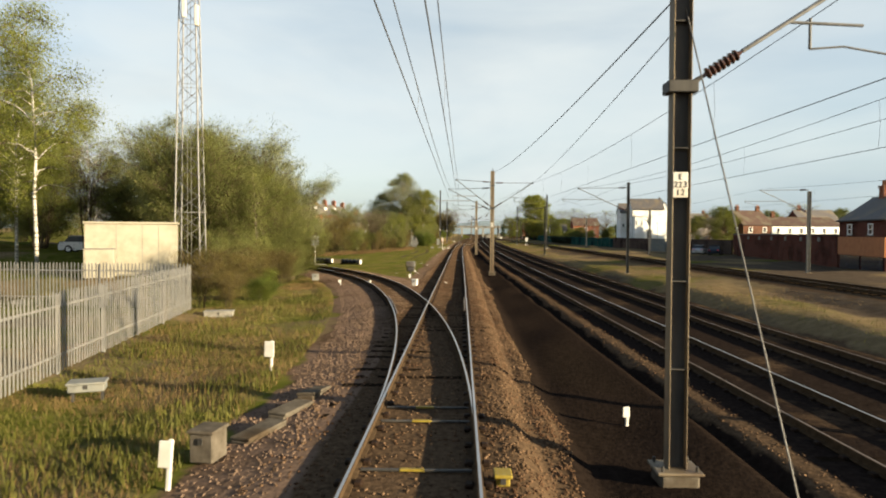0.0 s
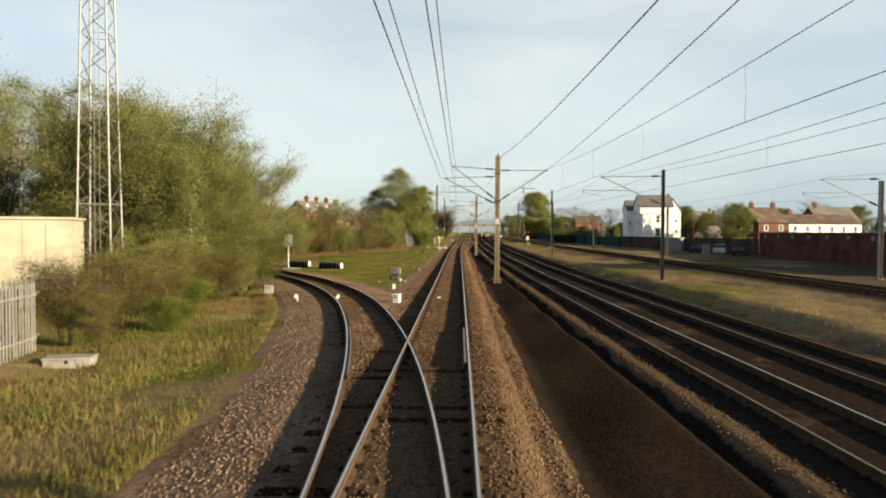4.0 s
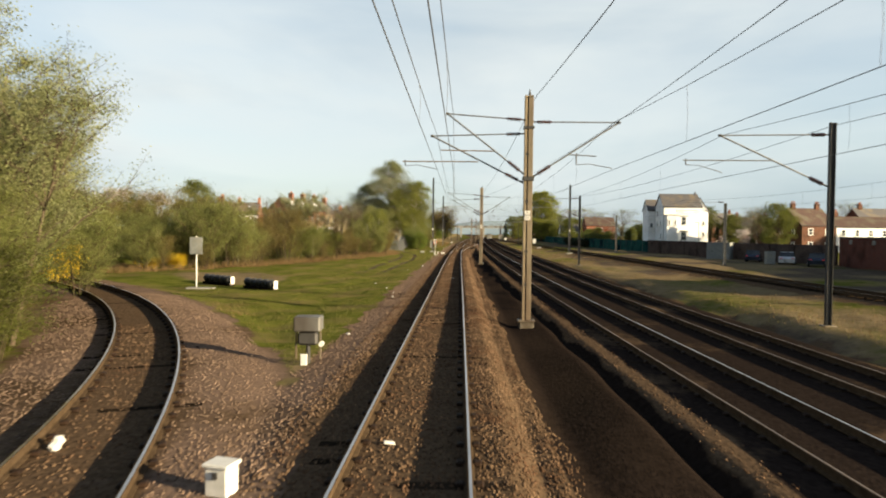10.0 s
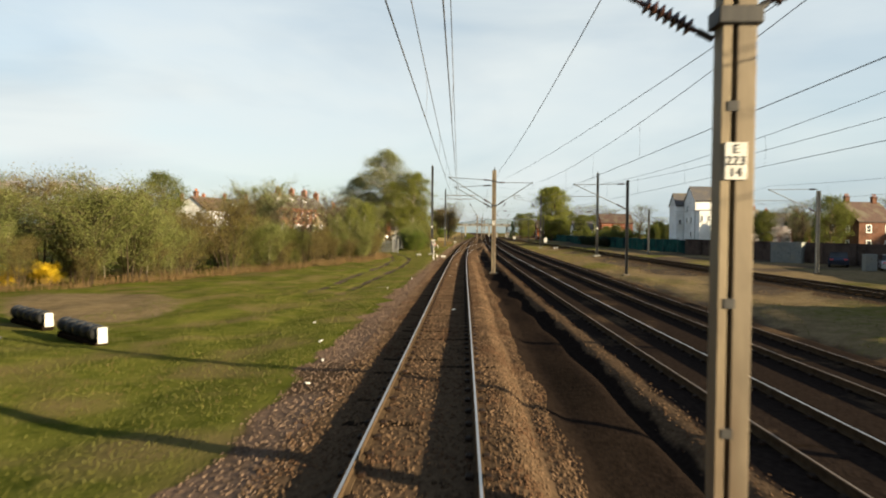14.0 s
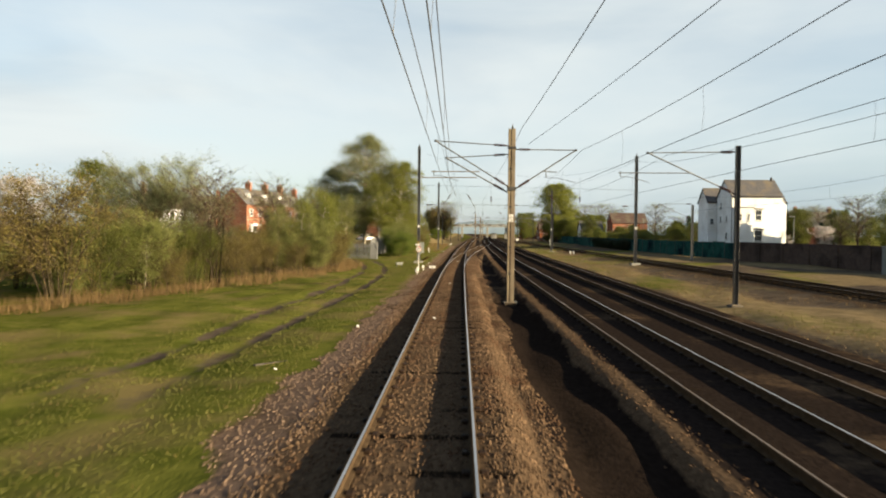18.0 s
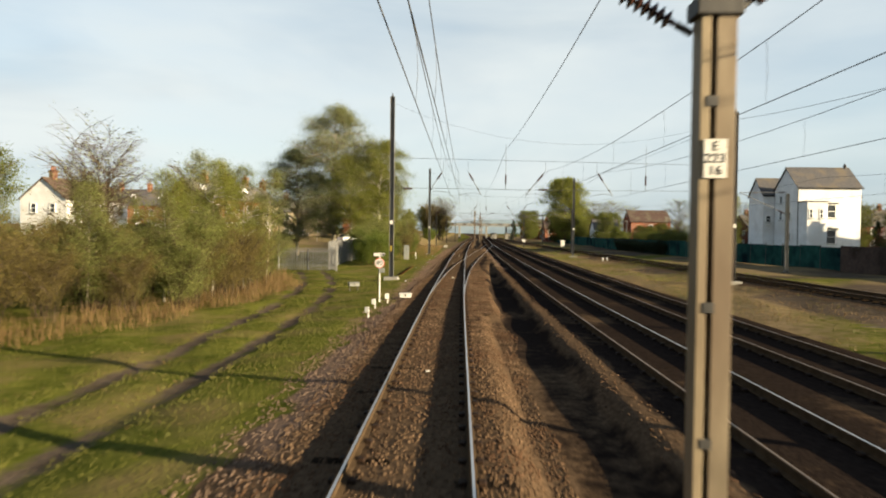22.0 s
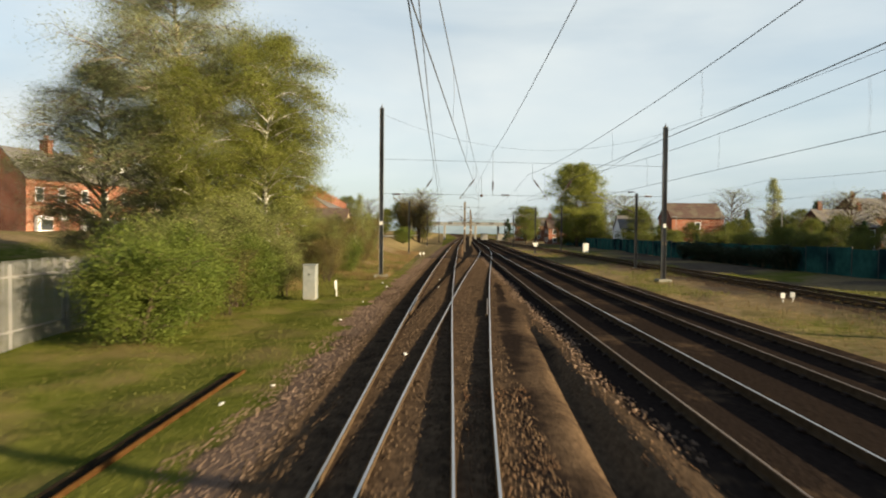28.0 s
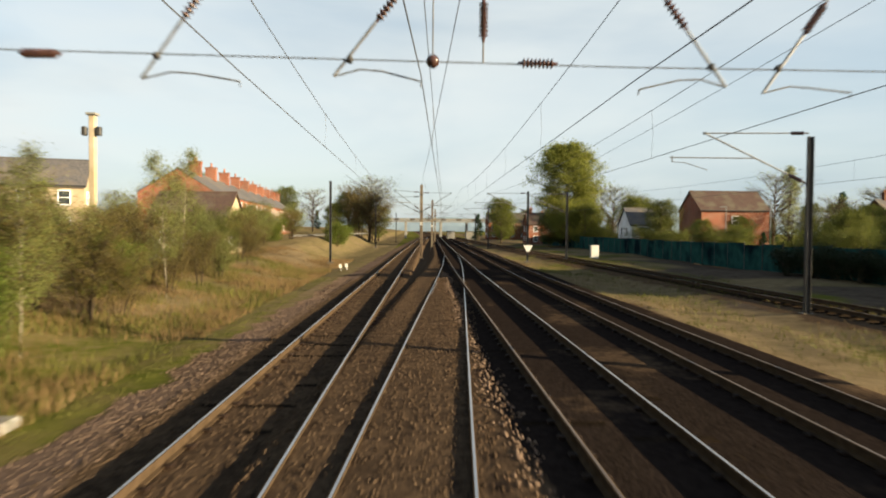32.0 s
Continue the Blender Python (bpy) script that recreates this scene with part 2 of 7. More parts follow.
YELLOW = surface("faded yellow paint", (0.180, 0.124, 0.013), (0.234, 0.180, 0.027), scale=8, rough=0.6, bump=0.05)
RED = surface("red sign paint", (0.50, 0.03, 0.03), (0.58, 0.05, 0.04), scale=8, rough=0.5, bump=0)
GREY_BOX = surface("grey painted steel cabinet", (0.118, 0.125, 0.118), (0.172, 0.180, 0.170), scale=3, rough=0.6, bump=0.05, third=(0.17, 0.165, 0.14), third_scale=1.0)
MAST_GREY = surface("grey galvanised mast steel", (0.085, 0.082, 0.076), (0.15, 0.145, 0.13), scale=3, rough=0.6, metal=0.35, bump=0.1, third=(0.07, 0.06, 0.05), third_scale=1.3, stretch=(1, 1, 0.25))
STAINED = surface("dirty old concrete", (0.055, 0.047, 0.036), (0.115, 0.10, 0.08), scale=5, rough=0.92, bump=0.35, third=(0.06, 0.045, 0.03), third_scale=1.5)
CONCRETE = surface("weathered concrete", (0.149, 0.143, 0.124), (0.248, 0.236, 0.211), scale=4, rough=0.9, bump=0.3, third=(0.17, 0.16, 0.13), third_scale=1.2)
PALISADE = surface("galvanised palisade steel", (0.150, 0.149, 0.143), (0.215, 0.213, 0.202), scale=3, rough=0.55, metal=0.3, bump=0.05, third=(0.21, 0.20, 0.185), third_scale=0.9)
HUT_WALL = surface("cream painted cabin wall", (0.225, 0.204, 0.153), (0.286, 0.265, 0.210), scale=2.5, rough=0.75, bump=0.08, third=(0.30, 0.28, 0.22), third_scale=0.7)
RENDER_WHITE = surface("white painted render", (0.594, 0.594, 0.594), (0.720, 0.720, 0.711), scale=1.2, rough=0.8, bump=0.08, third=(0.55, 0.54, 0.52), third_scale=0.35)
CREAM = surface("cream painted render", (0.28, 0.218, 0.136), (0.35, 0.28, 0.18), scale=1.2, rough=0.8, bump=0.08, third=(0.39, 0.33, 0.24), third_scale=0.4)
BRICK_RED = brickwork("red brick", (0.164, 0.047, 0.023), (0.229, 0.074, 0.037), (0.33, 0.27, 0.22), per_object=0.12)
BRICK_DARK = brickwork("dark red brick", (0.075, 0.028, 0.021), (0.125, 0.048, 0.034), (0.09, 0.065, 0.055))
BRICK_BROWN = brickwork("dark brown brick wall", (0.05, 0.036, 0.030), (0.09, 0.062, 0.05), (0.07, 0.06, 0.055))
SLATE = surface("grey roof slate", (0.055, 0.052, 0.055), (0.105, 0.098, 0.095), scale=5, rough=0.7, bump=0.35, fine=9, third=(0.12, 0.10, 0.075), third_scale=0.5, per_object=0.15)
TILE = surface("brown roof tile", (0.050, 0.033, 0.027), (0.095, 0.060, 0.046), scale=5, rough=0.8, bump=0.35, fine=9, third=(0.10, 0.085, 0.06), third_scale=0.5, per_object=0.15)
GLASS = surface("dark window pane", (0.015, 0.018, 0.022), (0.05, 0.055, 0.06), scale=0.8, rough=0.15, bump=0)
FRAME = surface("white window frame", (0.70, 0.70, 0.68), (0.82, 0.82, 0.80), scale=4, rough=0.5, bump=0)
DOOR = surface("dark door paint", (0.06, 0.025, 0.02), (0.12, 0.05, 0.04), scale=4, rough=0.5, bump=0)
POT = surface("clay chimney pot", (0.17, 0.075, 0.045), (0.26, 0.12, 0.07), scale=5, rough=0.85, bump=0.1)
GREEN_MESH = surface("green debris netting", (0.012, 0.042, 0.037), (0.024, 0.078, 0.068), scale=1.2, rough=0.85, bump=0.4, fine=25, third=(0.006, 0.014, 0.018), third_scale=0.35)
BARK = surface("brown bark", (0.068, 0.050, 0.034), (0.136, 0.104, 0.072), scale=6, rough=0.9, bump=0.6, fine=30, stretch=(1, 1, 0.3))
BIRCH_BARK = surface("white birch bark", (0.340, 0.320, 0.271), (0.449, 0.428, 0.376), scale=4, rough=0.8, bump=0.2, third=(0.05, 0.04, 0.035), third_scale=3.0, stretch=(0.6, 0.6, 2.4))
BIRCH_STEM = surface("dull pale birch stem", (0.20, 0.17, 0.12), (0.34, 0.30, 0.225), scale=4, rough=0.85, bump=0.2, third=(0.06, 0.05, 0.04), third_scale=3.0, stretch=(0.6, 0.6, 2.4))
SCRUB_BARK = surface("dark scrub stem", (0.030, 0.023, 0.015), (0.070, 0.053, 0.035), scale=6, rough=0.9, bump=0.4, fine=30, stretch=(1, 1, 0.3))
TWIG = surface("grey-brown twig", (0.046, 0.034, 0.024), (0.086, 0.064, 0.046), scale=5, rough=0.9, bump=0.1)
LEAF_SPRING = leafy("young yellow-green leaves", (0.099, 0.114, 0.018), (0.194, 0.199, 0.044))
LEAF_GREEN = leafy("fresh green leaves", (0.059, 0.074, 0.014), (0.128, 0.133, 0.029))
LEAF_BUSH = leafy("green shrub leaves", (0.060, 0.088, 0.013), (0.130, 0.150, 0.028))
LEAF_GREY = leafy("grey-green budding leaves", (0.135, 0.148, 0.057), (0.246, 0.254, 0.120))
LEAF_WILLOW = leafy("olive grey-green willow leaves", (0.106, 0.118, 0.030), (0.200, 0.206, 0.068))
LEAF_BROWN = leafy("brown-green budding scrub", (0.092, 0.072, 0.022), (0.161, 0.130, 0.038))
LEAF_DARK = leafy("dark evergreen needles", (0.012, 0.028, 0.012), (0.03, 0.055, 0.02))
# boundary hedge leaves, their dark green standing in for shade
LEAF_SHADED = leafy("hedge leaves darkened as shade", (0.010, 0.018, 0.008), (0.026, 0.034, 0.014), through_light=0.2)
BLOSSOM = leafy("pale pink blossom", (0.340, 0.289, 0.269), (0.462, 0.433, 0.408))
GORSE = leafy("yellow gorse flowers", (0.55, 0.36, 0.015), (0.72, 0.52, 0.03))
GRASS = leafy("green grass blades", (0.054, 0.060, 0.010), (0.118, 0.112, 0.026), scale=0.5, through_light=0.25, island=0.12)
STRAW = leafy("dry straw-coloured grass", (0.098, 0.062, 0.025), (0.178, 0.117, 0.053), scale=0.5, through_light=0.25)
CAR_DARK = surface("dark blue car paint", (0.012, 0.016, 0.03), (0.02, 0.026, 0.045), scale=2, rough=0.25, metal=0.3, bump=0, coat=0.8)
CAR_SILVER = surface("silver car paint", (0.38, 0.39, 0.40), (0.46, 0.47, 0.48), scale=2, rough=0.3, metal=0.5, bump=0, coat=0.8)
CAR_WHITE = surface("white car paint", (0.630, 0.630, 0.630), (0.702, 0.702, 0.702), scale=2, rough=0.3, bump=0, coat=0.8)
TYRE = surface("black tyre rubber", (0.012, 0.012, 0.012), (0.025, 0.025, 0.025), scale=8, rough=0.85, bump=0.1)
RUST = surface("orange rust", (0.036, 0.016, 0.005), (0.068, 0.034, 0.012), scale=6, rough=0.9, metal=0.1, bump=0.3)
HILL = surface("distant hazy fields", (0.16, 0.21, 0.25), (0.20, 0.25, 0.28), scale=0.004, rough=1.0, bump=0)


# ---- building blocks ----
class Shape:
    """Collects corners and faces of one mesh."""

    def __init__(self):
        self.v, self.f, self.m = [], [], []

    def add(self, v, f, mat=0):
        k = len(self.v)
        self.v += [tuple(p) for p in v]
        self.f += [tuple(k + i for i in g) for g in f]
        self.m += [mat] * len(f)
        return self

    def box(self, x, y, z, sx, sy, sz, rz=0.0, bevel=0.0, mat=0):
        """A box by its centre and size, turned about z, its corners cut by bevel."""
        hx, hy, hz, b = sx / 2, sy / 2, sz / 2, min(bevel, sx / 3, sy / 3, sz / 3)
        ca, sa = math.cos(radians(rz)), math.sin(radians(rz))
        if not b:
            ring = [(-hx, -hy), (hx, -hy), (hx, hy), (-hx, hy)]
            pts = [(px, py, pz) for pz in (-hz, hz) for px, py in ring]
            fs = [(3, 2, 1, 0), (4, 5, 6, 7), (0, 1, 5, 4), (1, 2, 6, 5), (2, 3, 7, 6), (3, 0, 4, 7)]
        else:
            ring = [(-hx + b, -hy), (hx - b, -hy), (hx, -hy + b), (hx, hy - b), (hx - b, hy), (-hx + b, hy), (-hx, hy - b), (-hx, -hy + b)]
            inner = [(-hx + b, -hy + b), (hx - b, -hy + b), (hx - b, -hy + b), (hx - b, hy - b), (hx - b, hy - b), (-hx + b, hy - b), (-hx + b, hy - b), (-hx + b, -hy + b)]
            pts = [(px, py, -hz) for px, py in inner] + [(px, py, -hz + b) for px, py in ring] + [(px, py, hz - b) for px, py in ring] + [(px, py, hz) for px, py in inner]
            fs = [tuple(range(7, -1, -1)), tuple(range(24, 32))]
            for k in (0, 8, 16):
                fs += [(k + i, k + (i + 1) % 8, k + 8 + (i + 1) % 8, k + 8 + i) for i in range(8)]
        return self.add([(x + px * ca - py * sa, y + px * sa + py * ca, z + pz) for px, py, pz in pts], fs, mat)

    def rod(self, p, q, r, r2=None, n=8, mat=0, cap=True):
        """A round bar from p to q, tapered to r2."""
        p, q = Vector(p), Vector(q)
        r2 = r if r2 is None else r2
        d = (q - p).normalized()
        a = d.orthogonal().normalized()
        b = d.cross(a)
        ring = [a * math.cos(2 * math.pi * i / n) + b * math.sin(2 * math.pi * i / n) for i in range(n)]
        fs = [(i, (i + 1) % n, n + (i + 1) % n, n + i) for i in range(n)]
        if cap:
            fs += [tuple(range(n - 1, -1, -1)), tuple(range(n, 2 * n))]
        return self.add([p + v * r for v in ring] + [q + v * r2 for v in ring], fs, mat)

    def tube(self, pts, r, n=6, mat=0, r2=None):
        """A tube along points, tapering from r to r2."""
        pts = [Vector(p) for p in pts]
        r2 = r if r2 is None else r2
        vs, k = [], len(pts)
        for i, p in enumerate(pts):
            d = (pts[min(i + 1, k - 1)] - pts[max(i - 1, 0)]).normalized()
            side = d.cross(Vector((0, 0, 1)))
            a = side.normalized() if side.length > 0.05 else d.cross(Vector((0, 1, 0))).normalized()
            b = a.cross(d)
            rr = r + (r2 - r) * i / (k - 1)
            vs += [p + (a * math.cos(2 * math.pi * j / n) + b * math.sin(2 * math.pi * j / n)) * rr for j in range(n)]
        fs = [(i * n + j, i * n + (j + 1) % n, (i + 1) * n + (j + 1) % n, (i + 1) * n + j) for i in range(k - 1) for j in range(n)]
        fs += [tuple(range(n - 1, -1, -1)), tuple(range((k - 1) * n, k * n))]
        return self.add(vs, fs, mat)

    def turned(self, p, q, profile, n=10, mat=0):
        """A turned body from p to q; profile: (fraction of the way, radius)."""
        p, q = Vector(p), Vector(q)
        d = (q - p).normalized()
        a = d.orthogonal().normalized()
        b = d.cross(a)
        vs = [p + (q - p) * u + (a * math.cos(2 * math.pi * j / n) + b * math.sin(2 * math.pi * j / n)) * r for u, r in profile for j in range(n)]
        k = len(profile)
        fs = [(i * n + j, i * n + (j + 1) % n, (i + 1) * n + (j + 1) % n, (i + 1) * n + j) for i in range(k - 1) for j in range(n)]
        fs += [tuple(range(n - 1, -1, -1)), tuple(range((k - 1) * n, k * n))]
        return self.add(vs, fs, mat)

    def prism(self, outline, depth, to_world, mat=0):
        """An outline of (a, b) made depth thick; to_world maps (a, b, c) to a place."""
        k = len(outline)
        vs = [to_world(a, b, 0) for a, b in outline] + [to_world(a, b, depth) for a, b in outline]
        fs = [tuple(range(k - 1, -1, -1)), tuple(range(k, 2 * k))] + [(i, (i + 1) % k, k + (i + 1) % k, k + i) for i in range(k)]
        return self.add(vs, fs, mat)

    def mesh(self, name, mats, smooth=False):
        me = bpy.data.meshes.new(name)
        me.from_pydata(self.v, [], self.f)
        for mm in mats if isinstance(mats, (list, tuple)) else (mats,):
            me.materials.append(mm)
        if any(self.m):
            me.polygons.foreach_set("material_index", self.m)
        if smooth:
            me.polygons.foreach_set("use_smooth", [True] * len(me.polygons))
        bm = bmesh.new()
        bm.from_mesh(me)
        bmesh.ops.recalc_face_normals(bm, faces=bm.faces)
        bm.to_mesh(me)
        bm.free()
        return me


def raw_mesh(name, verts, faces, mat):
    """A mesh out of arrays: corners (n, 3), faces (k, 3 or 4)."""
    me = bpy.data.meshes.new(name)
    k, s = faces.shape
    me.vertices.add(len(verts))
    me.vertices.foreach_set("co", np.ascontiguousarray(verts, dtype=np.float32).ravel())
    me.loops.add(k * s)
    me.loops.foreach_set("vertex_index", np.ascontiguousarray(faces, dtype=np.int32).ravel())
    me.polygons.add(k)
    me.polygons.foreach_set("loop_start", np.arange(0, k * s, s, dtype=np.int32))
    me.update(calc_edges=True)
    me.materials.append(mat)
    return me


def thing(name, label, category, m=None, group="", kind=""):
    ob = new(name)
    ob.empty_display_size = 0.3
    if m is not None:
        ob.matrix_basis = m
    return tagged(ob, label, category, group, kind)


def part(name, shape, mats, parent, label="", smooth=False):
    me = shape if isinstance(shape, bpy.types.Mesh) else shape.mesh(name, mats, smooth)
    ob = new(name, me)
    ob.parent = parent
    if label:
        tagged(ob, label)
    return ob


def through_points(pts):
    """A smooth x(y) through (y, x) points."""
    ys, xs = np.array([p[0] for p in pts], float), np.array([p[1] for p in pts], float)
    slope = np.gradient(xs, ys)

    def at(y):
        y = np.clip(np.asarray(y, float), ys[0], ys[-1])
        i = np.clip(np.searchsorted(ys, y) - 1, 0, len(ys) - 2)
        h = ys[i + 1] - ys[i]
        u = (y - ys[i]) / h
        return (2 * u**3 - 3 * u**2 + 1) * xs[i] + (u**3 - 2 * u**2 + u) * h * slope[i] + (-2 * u**3 + 3 * u**2) * xs[i + 1] + (u**3 - u**2) * h * slope[i + 1]
    return at


# ---- the lines' plan ----
GAUGE = 0.7525                                   # rail centre from track centre
main_1 = through_points([(-60, -0.53), (20, -0.53), (60, -0.54), (100, -0.57), (125, -0.48), (145, -0.25), (165, -0.02), (180, 0.27), (215, 1.12), (260, 2.3), (330, 4.6), (480, 10)])
main_2 = through_points([(-60, 8.3), (-20, 7.6), (18, 6.68), (33, 6.25), (53, 5.8), (78, 5.22), (105, 4.8), (120, 4.76), (150, 4.97), (168, 5.2), (184, 5.5), (204, 5.88), (250, 7.1), (330, 9.6), (480, 15)])
level_2 = through_points([(-60, -0.56), (18, -0.55), (33, -0.48), (53, -0.44), (78, -0.29), (105, -0.04), (120, 0.0), (480, 0.0)])      # the eastern lines lie lower at first
goods_x = through_points([(-60, 23.0), (60, 20.7), (135, 19.5), (200, 18.8), (330, 18.6), (480, 21)])
cross_x = through_points([(118, -0.51), (124, -0.47), (135, -0.16), (145, 0.25), (162, 1.30), (179, 2.46), (190, 3.28), (207, 4.55), (222, 5.62), (236, 6.45), (250, 7.1), (262, 7.42)])
BRANCH_R, BRANCH_Y = 112.0, 10.3                # easy curve at the points, sharper further on
BRANCH_R2, BRANCH_TURN = 63.0, 0.234


def line_points(fx, y0, y1, step=1.0):
    ys = np.arange(y0, y1 + step / 2, step)
    return np.stack([fx(ys), ys], 1)


def branch_points(a0=0.0, a1=1.5, step=0.009):
    a = np.arange(a0, a1, step)
    c1 = main_1(BRANCH_Y) - BRANCH_R
    c2x, c2y = c1 + (BRANCH_R - BRANCH_R2) * math.cos(BRANCH_TURN), BRANCH_Y + (BRANCH_R - BRANCH_R2) * math.sin(BRANCH_TURN)
    near = a < BRANCH_TURN
    return np.stack([np.where(near, c1 + BRANCH_R * np.cos(a), c2x + BRANCH_R2 * np.cos(a)), np.where(near, BRANCH_Y + BRANCH_R * np.sin(a), c2y + BRANCH_R2 * np.sin(a))], 1)


TRACKS = {
    "main_1": line_points(main_1, -40, 430), "main_2": line_points(main_2, -40, 430), "main_3": line_points(lambda y: main_2(y) + 3.45, -40, 430),
    "goods": line_points(goods_x, -40, 430), "crossover": line_points(cross_x, 122, 255), "branch": branch_points()}


def bed_distance(x, y, keys):
    """Distance of places from the nearest of these track centres."""
    best = np.full(np.shape(x), 1e9)
    for k in keys:
        if k == "branch":
            cx, cy = main_1(BRANCH_Y) - BRANCH_R, BRANCH_Y
            c2x, c2y = cx + (BRANCH_R - BRANCH_R2) * math.cos(BRANCH_TURN), cy + (BRANCH_R - BRANCH_R2) * math.sin(BRANCH_TURN)
            d = np.where(np.arctan2(y - cy, x - cx) < BRANCH_TURN, np.abs(np.hypot(x - cx, y - cy) - BRANCH_R), np.abs(np.hypot(x - c2x, y - c2y) - BRANCH_R2))
            d = np.where((y > BRANCH_Y - 2) & (x < 0) & (x > -75), d, 1e9)
        elif k == "crossover":
            d = np.where((y > 118) & (y < 258), np.abs(x - cross_x(y)), 1e9)
        else:
            fx = {"main_1": main_1, "main_2": main_2, "main_3": lambda v: main_2(v) + 3.45, "goods": goods_x}[k]
            d = np.abs(x - fx(y))
        best = np.minimum(best, d)
    return best


def ramp01(v, a, b):
    u = np.clip((v - a) / (b - a), 0, 1)
    return u * u * (3 - 2 * u)


def waves(x, y, s, seed=0):
    """Cheap smooth unevenness, about -1 to 1."""
    q = np.random.default_rng(seed)
    out = np.zeros(np.shape(x))
    for i in range(7):
        a, ph, fr = q.uniform(0, 6.28), q.uniform(0, 6.28), s * q.uniform(0.5, 2.2)
        out += np.sin((x * math.cos(a) + y * math.sin(a)) * fr + ph)
    return out / 3.2


def ground_height(x, y):
    """The lie of the land: banks, ballast beds and the hollow between the lines."""
    x, y = np.asarray(x, float), np.asarray(y, float)
    z = np.full(np.broadcast(x, y).shape, -0.45) + 0.05 * waves(x, y, 1.3, 3) + 0.10 * waves(x, y, 0.2, 4) * ramp01(np.abs(x - 4), 8, 16)
    c1 = main_1(y)
    # the ground west of the line falls gently from the shoulder, then lies level; further west it rises
    z = z + 2.0 * ramp01(-x, 20, 42) * ramp01(y, 60, 150)
    z = z + 0.8 * ramp01(-x, 12.5, 17.5) * ramp01(y, 30.5, 36.5) * (1 - ramp01(y, 42, 50))
    z = z + 1.4 * ramp01(-x, 27, 31) * ramp01(y, 50, 55) * (1 - ramp01(y, 80, 95))
    z = z + 0.9 * ramp01(-x - 3.5 - 0.01 * (y - 180), 0, 7) * ramp01(y, 175, 200)
    z = z + 1.2 * ramp01(-x - 5.0, 0, 5) * ramp01(y, 232, 252)
    lev = level_2(y)
    hollow = ramp01(x - c1, 1.9, 2.5) * (1 - ramp01(x - main_2(y), -2.6, -2.0))
    z = z - (0.12 - 0.22 * lev) * hollow * (1 - ramp01(y, 80, 122))
    z = z + (lev - 0.06) * ramp01(x - main_2(y), -2.6, -2.0) * (1 - ramp01(x - main_2(y), 5.6, 7.6))
    bed = -0.175
    side = x - c1
    d = bed_distance(x, y, ("main_1",))
    z = np.maximum(z, np.where(side < 0, bed - 0.12 * ramp01(d, 1.4, 3.1) - 0.25 * ramp01(d, 3.0, 7.0), bed - 0.5 * ramp01(d, 1.2, 2.1) - 3 * ramp01(d, 2.05, 2.7)))
    d = bed_distance(x, y, ("main_2", "main_3", "crossover"))
    z = np.maximum(z, bed + lev - 0.5 * ramp01(d, 1.8, 2.6) - 3 * ramp01(d, 2.5, 3.2))
    d = bed_distance(x, y, ("branch",))
    z = np.maximum(z, bed - 0.02 - 0.12 * ramp01(d, 1.4, 3.0) - 0.7 * ramp01(d, 2.9, 6.0))
    d = bed_distance(x, y, ("goods",))
    z = np.maximum(z, bed - 0.05 - 0.15 * ramp01(d, 1.4, 2.8) - 0.7 * ramp01(d, 2.7, 5.5))
    return z


def height(x, y):
    return float(ground_height(np.array([float(x)]), np.array([float(y)]))[0])


def rut_centres(y):
    """The two wheel tracks of the lane beside the line."""
    mid = through_points([(60, -7.2), (90, -6.9), (112, -6.5), (127, -7.4), (140, -9.7), (147, -11.7), (160, -13)])(y)
    return mid - 0.9, mid + 0.9


